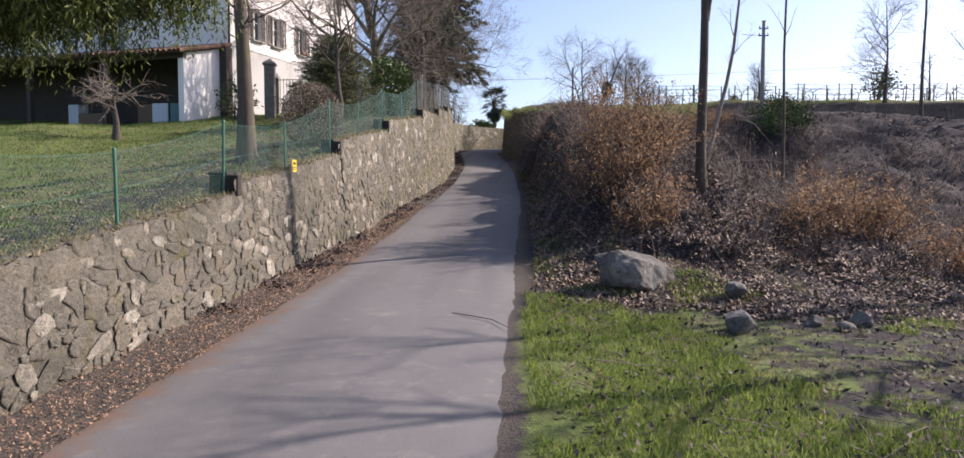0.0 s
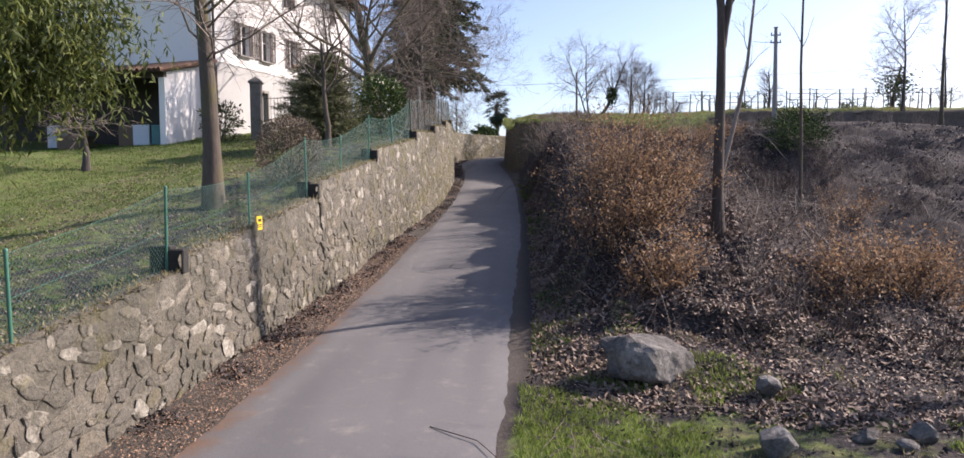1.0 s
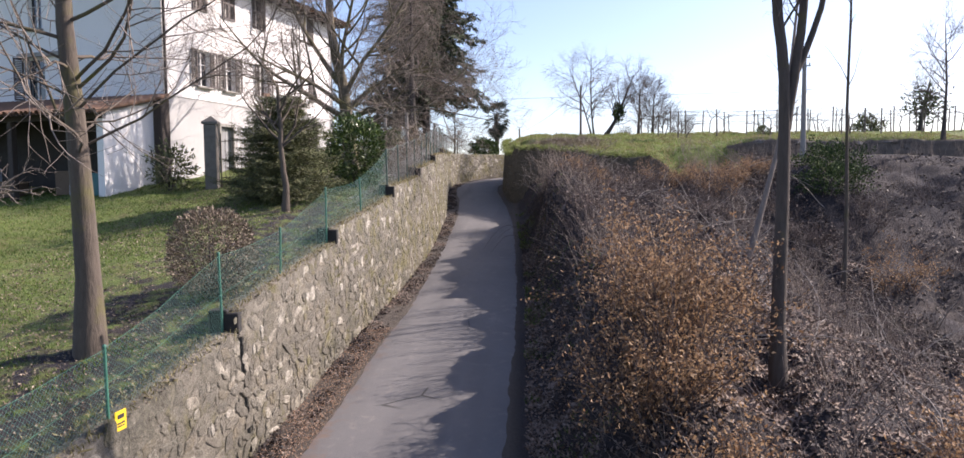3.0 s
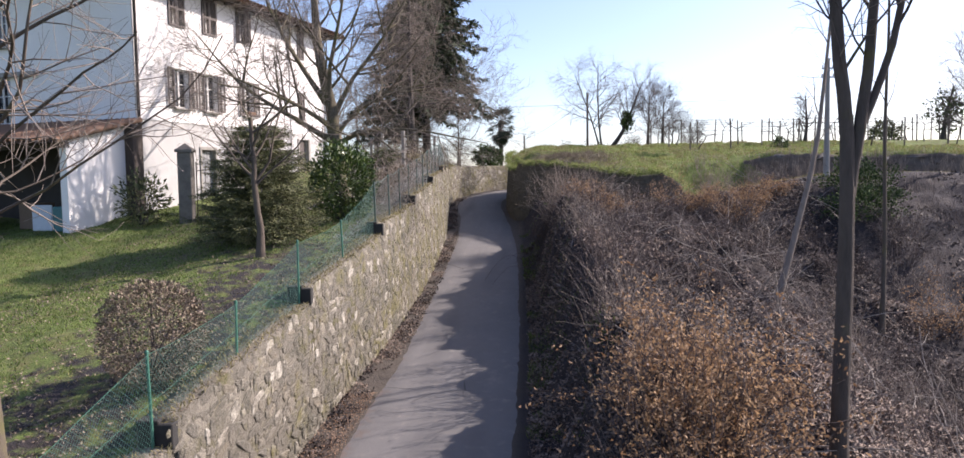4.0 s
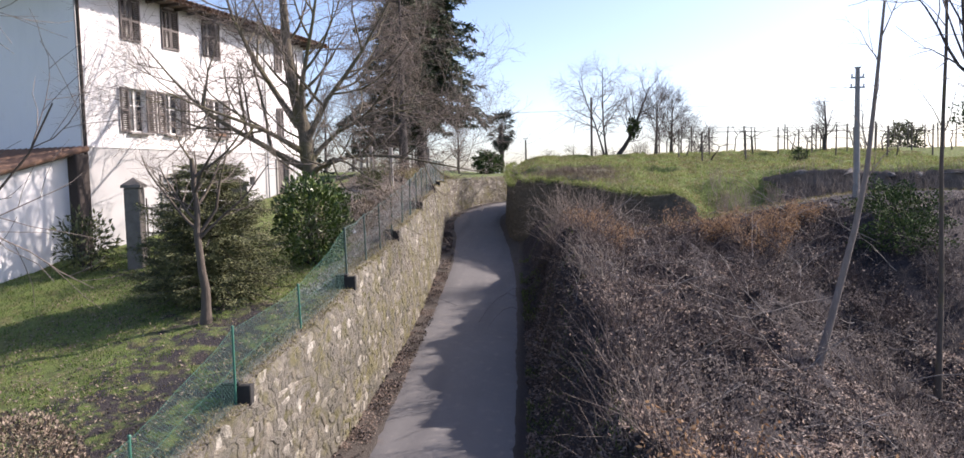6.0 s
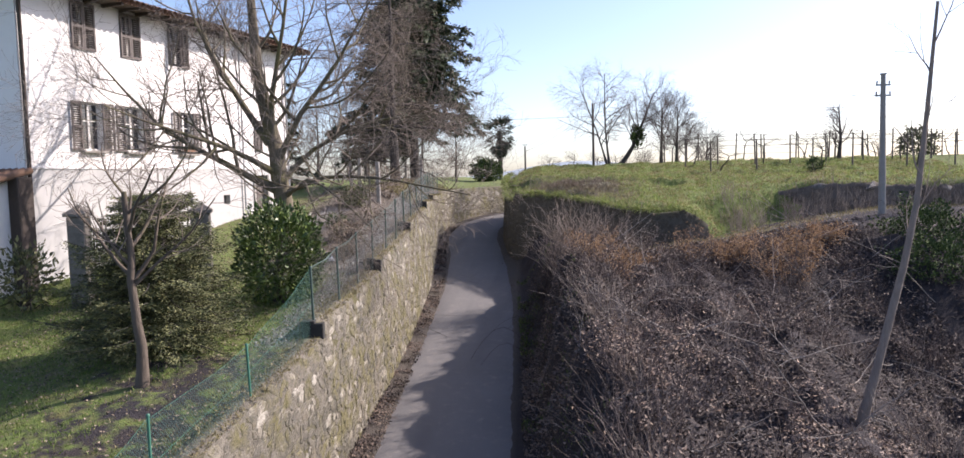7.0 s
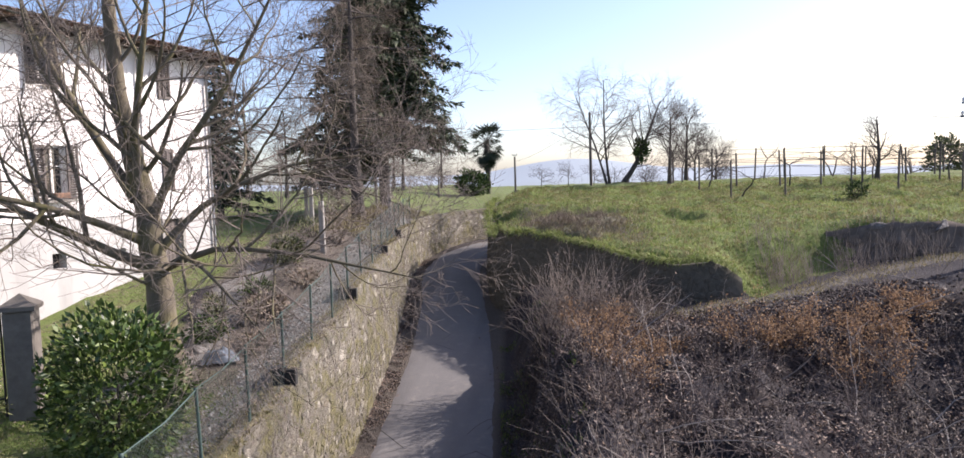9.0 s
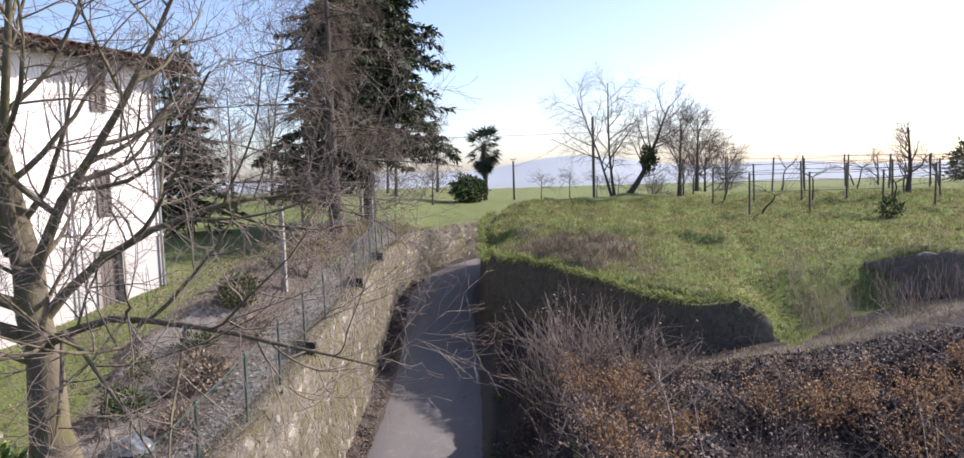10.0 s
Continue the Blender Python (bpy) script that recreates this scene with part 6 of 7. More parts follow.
for i, (x, y, w, h, mt, lb) in enumerate(((-3.5, 36.4, 0.35, 0.22, M_BUSHLEAF, "low dead perennial in the garden bed"), (-4.6, 39.6, 0.4, 0.25, M_IVY, "low green cushion plant in the garden bed"),
                                          (-3.6, 40.6, 0.45, 0.3, M_BUSHLEAF, "brown tuft in the garden bed"), (-5.3, 38.4, 0.3, 0.3, M_YEW, "small dark evergreen tuft in the garden bed"),
                                          (-3.9, 45.4, 0.5, 0.4, M_BUSHLEAF, "dry brown perennial beside the garden post"), (-3.6, 48.0, 0.5, 0.45, M_STRAW, "straw-coloured tuft in the garden bed"),
                                          (-4.9, 46.0, 0.55, 0.4, M_YEW, "low dark shrub in the garden bed"), (-3.8, 51.6, 0.6, 0.5, M_BUSHLEAF, "brown shrub near the end of the bed"))):
    leafy("bed_plant", lb, on(x, y), (0, 0, h * 0.8), (w, w * 0.9, h), 420, 0.12, 0.03, mt, 400 + i, category="plant", up=0.7, lump=0.4, group="bed plants")
for i, (x, y, w) in enumerate(((-4.3, 37.6, 0.2), (-4.75, 36.0, 0.26), (-3.4, 37.9, 0.13), (-4.15, 40.9, 0.17), (-3.3, 43.0, 0.14), (-4.5, 44.2, 0.2))):
    boulder((x, y, gz(x, y) + 0.04), (w, w * 0.8, w * 0.6), 60 + i, "grey edging stone in the garden bed", 50 * i)
leafy("wall_shrub", "evergreen shrub against the shed wall", on(-10.4, 31.0), (0, 0, 0.8), (0.75, 0.65, 0.85), 900, 0.17, 0.06, M_YEW, 175, lump=0.35)
leafy("ivy_mound", "mound of green and dark ivy on the slope", on(15.6, 38.6), (0, 0, -0.1), (1.35, 1.4, 1.3), 8000, 0.09, 0.065, M_IVY, 176, category="ivy", lump=0.35, cut=-0.5)
leafy("ivy_mound", "lower mound of dark ivy trailing down the slope", on(14.9, 36.7), (0, 0, -0.1), (1.2, 1.3, 0.9), 5000, 0.09, 0.065, M_IVY, 177, category="ivy", lump=0.4, cut=-0.5)


# ---------------------------------------------------------------- undergrowth on the slope
def dry_shrub(at, radius, height, n_stem, n_leaf, seed, label, leaf=M_DRYLEAF, bark=M_TWIGDARK, name="dry_shrub", leaf_size=0.085, group="dry shrubs"):
    rng = np.random.default_rng(seed)
    t = thing(name, label, "shrub", at, group=group)
    tb = Tubes()
    ends = []
    for _ in range(n_stem):
        a, r = rng.random() * 6.283, radius * math.sqrt(rng.random()) * 0.55
        b = np.array([math.cos(a) * r, math.sin(a) * r, 0.0])
        b[2] = gz(at[0] + b[0], at[1] + b[1]) - at[2] - 0.05
        out = unit(np.array([math.cos(a) * 0.55 + rng.normal() * 0.38, math.sin(a) * 0.55 + rng.normal() * 0.38, 1.2]))
        ln = height * (0.4 + 0.75 * rng.random())
        p = limb(rng, b, out, ln, 0.0, 0.17, 6)
        tb.add(p, np.linspace(0.012, 0.004, 6), 3)
        ends.append(p)
        for k in (2, 3, 4):
            q = limb(rng, p[k], side_way(rng, unit(p[k] - p[k - 1]), 0.6), ln * 0.33, 0.03, 0.15, 4)
            tb.add(q, np.linspace(0.006, 0.0025, 4), 3)
            ends.append(q)
    piece("crown", tb.mesh("crown", bark), t, kind="stuff")
    if n_leaf:
        pts = np.concatenate([e[1:] for e in ends])
        i = rng.integers(0, len(pts), n_leaf)
        p = pts[i] + rng.normal(size=(n_leaf, 3)) * 0.07
        way = rand_unit(rng, n_leaf, -0.3)
        v, f = blades(p, way, unit(np.cross(way, rng.normal(size=(n_leaf, 3)))), leaf_size * (0.6 + 0.8 * rng.random(n_leaf)), leaf_size * 0.5, 0.6)
        piece("foliage", raw_mesh("foliage", v, f, leaf), t)
    return t


def at_g(x, y):
    return (x, y, gz(x, y))


RUST = "shrub still holding rust-brown dead leaves on the slope"
for i, (x, y, r, h, ns, nl) in enumerate(((3.95, 15.6, 0.75, 1.75, 85, 3000), (4.3, 17.2, 0.95, 1.9, 100, 3600), (4.9, 18.6, 0.9, 1.4, 50, 1500), (4.4, 13.9, 0.7, 1.05, 50, 1300),
                                          (8.3, 14.6, 0.9, 1.3, 55, 1700), (9.3, 15.0, 0.8, 1.4, 50, 1500), (7.4, 14.0, 0.8, 1.0, 45, 900), (10.3, 14.2, 0.7, 1.1, 40, 900), (14.5, 30.0, 1.0, 1.4, 40, 800),
                                          (10.5, 37.0, 1.2, 1.2, 50, 1000), (8.2, 38.4, 1.0, 1.2, 40, 700), (4.6, 39.4, 1.2, 1.0, 50, 1500), (5.7, 38.2, 1.1, 0.8, 45, 1200),
                                          (9.4, 38.9, 1.2, 0.9, 45, 1300), (11.3, 38.6, 1.2, 0.9, 45, 1300), (4.6, 35.6, 1.0, 0.9, 45, 900), (12.8, 39.6, 0.9, 0.7, 40, 900))):
    dry_shrub(at_g(x, y), r, h, ns, int(nl * 1.7), 200 + i, RUST, leaf_size=0.066)
for i, (x, y, r, h, ns, nl) in enumerate(((3.3, 21.5, 1.0, 2.2, 65, 250), (3.6, 24.2, 1.1, 2.4, 75, 300), (4.6, 26.0, 1.2, 2.2, 70, 260), (3.5, 27.4, 1.0, 2.5, 70, 260), (5.2, 22.4, 1.1, 1.6, 55, 260),
                                          (4.2, 30.3, 1.2, 2.3, 75, 320), (3.5, 33.0, 1.1, 2.3, 75, 320), (5.2, 33.8, 1.3, 1.7, 65, 350), (3.9, 36.2, 1.2, 1.6, 65, 420), (4.9, 38.3, 1.2, 1.4, 60, 400),
                                          (3.3, 41.3, 0.8, 1.5, 70, 260), (4.2, 41.5, 1.0, 1.9, 110, 700), (5.2, 41.6, 0.9, 1.7, 90, 500), (2.9, 40.2, 0.6, 1.1, 50, 200), (6.4, 41.8, 0.8, 1.0, 50, 300), (6.3, 39.0, 1.1, 1.1, 50, 320), (7.2, 36.2, 1.3, 1.5, 55, 380), (7.0, 28.5, 1.3, 1.5, 50, 260), (7.3, 24.0, 1.3, 1.4, 45, 220),
                                          (8.6, 32.0, 1.4, 1.5, 50, 300), (10.4, 34.4, 1.4, 1.4, 50, 300), (12.3, 35.6, 1.3, 1.5, 50, 260), (6.4, 19.0, 1.0, 1.3, 40, 260), (11.8, 27.0, 1.4, 1.6, 50, 220),
                                          (13.5, 33.0, 1.4, 1.6, 50, 220), (16.0, 35.0, 1.5, 1.6, 50, 220), (19.0, 36.5, 1.5, 1.6, 50, 220), (5.2, 12.3, 0.8, 0.8, 45, 200), (6.5, 12.5, 0.9, 0.9, 50, 200), (7.9, 12.3, 0.9, 0.8, 45, 200), (6.0, 13.9, 1.0, 1.0, 50, 200), (9.4, 12.6, 0.9, 0.9, 45, 150), (7.0, 16.4, 1.1, 1.1, 50, 200),
                                          (9.0, 39.0, 1.1, 0.7, 50, 200), (11.2, 39.6, 1.2, 0.6, 50, 200), (13.4, 39.8, 1.2, 0.6, 50, 200), (10.0, 37.6, 1.2, 0.9, 50, 200), (12.6, 38.0, 1.2, 0.9, 50, 200), (7.6, 38.8, 1.0, 0.8, 50, 200))):
    x = max(x, 4.35) if y < 40 else x
    dry_shrub(at_g(x, y), r * 0.85, h * (0.62 if x < 5.5 and y < 40 else 1.15 if y > 40 else 0.8), int(ns * (0.9 if y > 40 else 0.38)), int(nl * 0.8) + 60, 240 + i, "tangle of thin bare purple-brown stems on the slope", leaf=M_BRUSHLEAF, leaf_size=0.075, bark=M_TWIG if y > 40.5 and x < 7 or i % 5 == 0 else M_TWIGDARK, name="brush_shrub", group="bare brush")


lo = np.random.default_rng(290)
for i in range(46):
    x, y = lo.uniform(9.5, 22), lo.uniform(14, 36)
    dry_shrub(at_g(x, y), 0.8 + 0.5 * lo.random(), 0.5 + 0.7 * lo.random(), 34, 170, 500 + i, "low scrub of thin dry stems on the far slope", leaf=M_BRUSHLEAF, leaf_size=0.07, bark=M_TWIG if i % 2 else M_TWIGDARK, name="brush_shrub", group="bare brush")


def scatter(rng, n, x0, x1, y0, y1):
    return rng.uniform(x0, x1, n), rng.uniform(y0, y1, n)


def side_of(x, y):
    return on_grid(GRID_W, x, y), on_grid(GRID_B, x, y)


def ground_leaves(name, label, rng, x, y, size, mat, lift=0.02, tilt=0.5):
    z = ground_at(x, y) + lift
    n = len(x)
    way = rng.normal(size=(n, 3)) * np.array([1, 1, tilt])
    way = unit(way)
    wide = unit(np.cross(way, np.array([0, 0, 1.0]) + rng.normal(size=(n, 3)) * tilt))
    v, f = blades(np.column_stack([x, y, z]), way, wide, size * (0.5 + rng.random(n)), size * 0.6 * (0.6 + 0.6 * rng.random(n)), 0.7)
    return tagged(new(name, raw_mesh(name, v, f, mat)), label, "leaf litter", kind="stuff")


def ground_blades(name, label, rng, x, y, length, width, mat, up=1.6):
    z = ground_at(x, y) - 0.01
    n = len(x)
    way = rand_unit(rng, n)
    way[:, 2] = np.abs(way[:, 2]) + up
    way = unit(way)
    wide = unit(np.cross(way, rng.normal(size=(n, 3))))
    v, f = blades(np.column_stack([x, y, z]), way, wide, length * (0.5 + 0.9 * rng.random(n)), width, 0.5)
    return tagged(new(name, raw_mesh(name, v, f, mat)), label, "grass", kind="stuff")


rg = np.random.default_rng(300)
x, y = scatter(rg, 215000, 1.95, 14, 9.5, 42.6)
edge = np.interp(y, [9, 16, 27, 36, 45], [1.95, 2.05, 2.15, 2.05, 1.75])
sw, sb = side_of(x, y)
patch = wobble(x, y, 0.9, 12.0) + 0.6 * wobble(x, y, 2.6, 7.0)
ok = (x > edge + 0.02) & (sb > 0.1) & ((y > 11.2) | (x > 2.6) & (y > 9.9) | (x > 4.6) & (y > 9.3)) & (patch > rg.normal(size=len(x)) * 0.3 - np.interp(y, [18, 24], [0.12, 0.5]))
# the lit-toned litter copy gathers low on the slope, the shade-toned one above
bright = ok & (wobble(x, y, 0.55, 3.0) + 0.5 * wobble(x, y, 1.8, 5.0) + rg.normal(size=len(x)) * 0.25 > np.interp(y, [18, 24, 34, 42], [-0.6, 0.2, 0.5, 0.7]) - 0.4 * (x < edge + 1.4))
old = ok & ~bright
ground_leaves("slope_leaf_litter", "brown and pale fallen leaves over the slope", rg, x[bright], y[bright], 0.095, M_PALELITTER, 0.03, 0.5)
ground_leaves("slope_leaf_litter", "dark fallen leaves over the slope, brush shade in their tone", rg, x[old], y[old], 0.09, M_LITTER, 0.02, 0.5)
x, y = scatter(rg, 26000, 2.1, 10, 9.8, 23)
ground_leaves("slope_leaf_litter", "brown leaves lying thick at the foot of the slope", rg, x, y, 0.065, M_BANKLEAF, 0.03, 0.5)
y = rg.uniform(12, 46, 16000)
x = np.interp(y, [9, 16, 27, 36, 45], [1.95, 2.05, 2.15, 2.05, 1.75]) + 1.7 * rg.random(len(y)) ** 1.3
ok = wobble(x, y, 1.2, 6.0) + 0.5 * wobble(x, y, 3.1, 2.0) > 0.15
ground_blades("bank_tufts", "dull green grass tufts on the bank beside the lane", rg, x[ok], y[ok], 0.13, 0.016, M_LAWN, up=0.7)
x = rg.uniform(5.6, 30, 5000)
y = np.interp(x, [5, 7, 10, 12.5, 16, 18, 30], [42.6, 42.6, 42.9, 43.7, 44.8, 45.2, 45.0]) + rg.normal(size=len(x)) * 0.55
ground_blades("track_grass", "thin dry grass along the earth track", rg, x, y, 0.12, 0.02, M_STRAW, up=0.8)
x, y = scatter(rg, 26000, 10, 30, 16, 42.2)
sw, sb = side_of(x, y)
ok = (sb > 0.1) & (x > 14) & (wobble(x, y, 0.8, 12.0) > -0.1)
x, y = x[ok], y[ok]
ground_leaves("far_slope_leaf_litter", "brown fallen leaves on the far slope", rg, x, y, 0.13, M_LITTER)
y = rg.uniform(11, 60, 14000)
wx = np.interp(y, dense[:, 1][dense[:, 1] < 60], dense[:, 0][dense[:, 1] < 60])
gap = np.interp(y, [4, 10, 16, 22, 60], [0.55, 0.6, 0.65, 0.65, 0.5])
x = wx + 0.12 + gap * rg.random(len(y)) ** 1.6
keep = wobble(x, y, 1.3, 3.0) + 0.5 * wobble(x, y, 4.0, 3.0) > -0.05
ground_leaves("verge_leaf_litter", "dead leaves drifted along the foot of the wall", rg, x[keep], y[keep], 0.055, M_PALELITTER, 0.045)
y = rg.uniform(9, 60, 15000)
wx = np.interp(y, dense[:, 1][dense[:, 1] < 60], dense[:, 0][dense[:, 1] < 60])
x = wx + 0.12 + 0.6 * rg.random(len(y)) ** 1.4
keep = wobble(x, y, 1.7, 5.0) + 0.5 * wobble(x, y, 4.6, 1.0) > 0.05
ground_leaves("verge_leaf_litter", "dark rotting leaves drifted along the foot of the wall", rg, x[keep], y[keep], 0.075, M_LITTER, 0.05)
x, y = scatter(rg, 9000, -5.6, -2.2, 48, 64)
sw, sb = side_of(x, y)
ok = (sw > 0.5) & (wobble(x, y, 1.3, 4.0) > -0.2)
ground_blades("bed_straw", "tall straw-coloured weeds at the end of the garden", rg, x[ok], y[ok], 0.3, 0.018, M_STRAW, up=1.4)
y = rg.uniform(27.8, 58, 9000)
wx = np.interp(y, dense[:, 1][dense[:, 1] < 60], dense[:, 0][dense[:, 1] < 60])
x = wx - 0.55 - 0.8 * rg.random(len(y))
ground_leaves("path_chippings", "pale stone chippings along the garden side of the fence", rg, x, y, 0.09, M_CHIPS, 0.02, 0.25)
y = rg.uniform(2, 24, 13000)
wx = np.interp(y, dense[:, 1][dense[:, 1] < 60], dense[:, 0][dense[:, 1] < 60])
x = wx + 0.15 + np.interp(y, [2, 10, 16, 24], [1.0, 0.95, 0.85, 0.7]) * rg.random(len(y)) ** 0.8
ground_leaves("verge_needle_litter", "rusty needles and crumbs along the edge of the asphalt", rg, x, y, 0.032, M_VERGE, 0.045)
y = rg.uniform(3, 58, 9000)
wx = np.interp(y, dense[:, 1][dense[:, 1] < 60], dense[:, 0][dense[:, 1] < 60])
x = wx + 0.02 - 0.55 * rg.random(len(y))
z = wall_top(y) + 0.01
way = rand_unit(rg, len(y), 0.9)
v, f = blades(np.column_stack([x, y, z]), way, unit(np.cross(way, rg.normal(size=way.shape))), 0.05 + 0.08 * rg.random(len(y)), 0.018, 0.5)
tagged(new("wall_top_straw", raw_mesh("wall_top_straw", v, f, M_STRAW)), "dry grass and moss along the wall top", "grass", kind="stuff")
y2 = rg.uniform(3, 58, 5000)
x2 = np.interp(y2, dense[:, 1][dense[:, 1] < 60], dense[:, 0][dense[:, 1] < 60]) - 0.5 * rg.random(len(y2))
way = unit(rg.normal(size=(len(y2), 3)) * np.array([1, 1, 0.3]))
v, f = blades(np.column_stack([x2, y2, wall_top(y2) + 0.02]), way, unit(np.cross(way, np.array([0, 0, 1.0]) + rg.normal(size=way.shape) * 0.4)), 0.05, 0.03, 0.6)
tagged(new("wall_top_leaves", raw_mesh("wall_top_leaves", v, f, M_LAWNLEAF)), "dead leaves on the wall top", "leaf litter", kind="stuff")
x, y = scatter(rg, 60000, -9.5, -2.2, 5, 60)
sw, sb = side_of(x, y)
ok = (sw > 0.45) & (rg.random(len(x)) < np.where(y > 34, 0.8, np.where(wobble(x, y, 0.6, 4.0) > -0.2, 0.85, 0.25)))
ground_leaves("lawn_leaf_litter", "scattered dead leaves on the lawn and garden bed", rg, x[ok], y[ok], 0.055, M_LAWNLEAF, 0.03)
x, y = scatter(rg, 3500, 1.9, 9.5, 2, 11.5)
ground_leaves("verge_dead_leaves", "dead leaves lying in the verge grass", rg, x, y, 0.07, M_LITTER, 0.06)
tb = Tubes()
for _ in range(60):
    a, b, th = rg.uniform(2.2, 8), rg.uniform(4, 11), rg.random() * 6.283
    s = np.linspace(0, 1, 5)[:, None]
    p = np.array([a, b, 0.0]) + np.array([math.cos(th), math.sin(th), 0.0]) * s * (0.3 + 0.8 * rg.random()) + rg.normal(size=(5, 3)) * 0.02
    p[:, 2] = ground_at(p[:, 0], p[:, 1]) + 0.06
    tb.add(p, np.linspace(0.008, 0.003, 5), 3)
tagged(new("fallen_twigs", tb.mesh("fallen_twigs", M_TWIG)), "pale fallen twigs in the verge grass", "twigs", kind="stuff")
# grass
x, y = scatter(rg, 80000, 1.65, 9.5, 1.5, 11.5)
ok = (wobble(x, y, 1.7, 5.0) + wobble(x, y, 0.6, 2.0) > np.interp(x, [3.2, 4.5, 6, 8], [-0.9, -0.2, 0.5, 0.7])) & (y + 0.25 * np.abs(x - 6) < 11.8) & (x > 1.74 + 0.08 * wobble(x, y, 3.0))
ground_blades("verge_grass", "fresh green grass tufts on the roadside verge", rg, x[ok], y[ok], 0.10, 0.012, M_GRASS, up=1.1)
x, y = scatter(rg, 12000, 1.9, 9.5, 1.5, 12.5)
ok = wobble(x, y, 1.4, 9.0) > 0.0
ground_blades("verge_straw", "dry straw among the verge grass", rg, x[ok], y[ok], 0.12, 0.01, M_STRAW, up=0.7)
x, y = scatter(rg, 95000, -18, -2.4, 4, 34)
sw, sb = side_of(x, y)
ok = (sw > 0.35) & (0.6 * wobble(x, y, 0.9, 3.0) + 0.5 * wobble(x, y, 2.7, 1.0) > np.where(y < 27.5, np.interp(sw, [0.3, 2, 5, 8], [0.4, 0.2, -0.1, -0.4]), -0.5))
ground_blades("lawn_grass", "short green lawn grass", rg, x[ok], y[ok], 0.085, 0.016, M_LAWN, up=0.9)
x, y = scatter(rg, 30000, -14, -2.4, 4, 34)
sw, sb = side_of(x, y)
ok = (sw > 0.3) & (wobble(x, y, 0.9, 3.0) < 0.35)
ground_blades("lawn_straw", "yellowed grass in the lawn", rg, x[ok], y[ok], 0.06, 0.013, M_STRAW, up=0.6)
x, y = scatter(rg, 60000, 1.2, 26, 43.5, 62)
sw, sb = side_of(x, y)
ok = ((sb < -0.1) | (x > 9.8) & (x < 14.2) & (sb < 0.8)) & (sw < -2) & (wobble(x, y, 1.5, 4.0) + 0.6 * wobble(x, y, 4.0, 1.0) > -0.25) & (np.hypot((x - 4.7) / 2.2, (y - 50.3) / 2.8) + 0.35 * wobble(x, y, 1.6, 2.0) > 0.95)
ground_blades("field_grass", "tufted grass on the field", rg, x[ok], y[ok], 0.14, 0.03, M_FIELD, up=1.0)
ok = (sb < -0.1) & (sw < -2) & (wobble(x, y, 1.5, 4.0) < 0.15)
ground_blades("field_straw", "dry grass on the field", rg, x[ok] + 0.1, y[ok], 0.12, 0.03, M_STRAW, up=0.8)
x, y = rg.normal(4.7, 1.2, 6000), rg.normal(49.6, 1.6, 6000)
sw, sb = side_of(x, y)
ok = (sb < -0.2) & (wobble(x, y, 2.2, 1.0) > -0.3)
ground_blades("soil_stalks", "dry brown stalks on the bare patch of the knoll", rg, x[ok], y[ok], 0.3, 0.014, M_BUSHLEAF, up=1.6)
lip = bl_[(bl_[:, 0] < 10.5) & (bl_[:, 1] < 60)]
i = rg.integers(0, len(lip) - 1, 5200)
q = rg.random(len(i))[:, None]
p = lip[i] * (1 - q) + lip[i + 1] * q + rg.normal(size=(len(i), 2)) * 0.1
way = unit(np.column_stack([-0.3 + rg.normal(size=len(i)) * 0.6, -0.7 + rg.normal(size=len(i)) * 0.5, rg.normal(size=len(i)) * 0.7]))
v, f = blades(np.column_stack([p, field_z(p[:, 0], p[:, 1]) + 0.02]), way, unit(np.cross(way, rg.normal(size=way.shape))), 0.14 + 0.2 * rg.random(len(i)), 0.022, 0.6)
tagged(new("bank_grass", raw_mesh("bank_grass", v, f, M_FIELD)), "grass hanging over the edge of the field wall", "grass", kind="stuff")
# loose thin stems standing all over the slope, the first of them leaning out over the lane
tb, dark = Tubes(), Tubes()
for _ in range(1500):
    b = rg.uniform(13.5, 43)
    if math.sin(b * 2.1) + 0.7 * math.sin(b * 0.83 + 1) < -0.3:
        continue
    a = float(np.interp(b, [9, 16, 27, 36, 45], [1.95, 2.05, 2.15, 2.05, 1.75])) + 1.15 + 1.2 * rg.random()
    p = limb(rg, (a, b, 0), unit(np.array([-0.3 + rg.normal() * 0.4, rg.normal() * 0.4, 1.0])), 0.4 + 1.0 * rg.random() ** 1.5, -0.02, 0.15, 6)
    p[:, 2] += gz(a, b) - 0.03
    (tb if rg.random() < 0.55 else dark).add(p, np.linspace(0.007, 0.0025, 6), 3)
sx, sy = scatter(rg, 10000, 2.4, 20, 12.0, 42)
keep = (sx > 3.7) & (wobble(sx, sy, 1.1, 2.0) + rg.normal(size=len(sx)) * 0.12 > 0.12)
for a, b in zip(sx[keep], sy[keep]):
    h = 0.35 + 1.25 * rg.random() ** 2
    p = limb(rg, (a, b, 0), unit(np.array([rg.normal() * 0.25, rg.normal() * 0.25, 1.0])), h, -0.02, 0.12, 5)
    p[:, 2] += gz(a, b) - 0.03
    (tb if b < 23 or rg.random() < 0.4 else dark).add(p, np.linspace(0.005, 0.002, 5), 3)
tagged(new("slope_stems", tb.mesh("slope_stems", M_TWIG)), "thin pale dry stems standing on the lower slope", "undergrowth", kind="stuff")
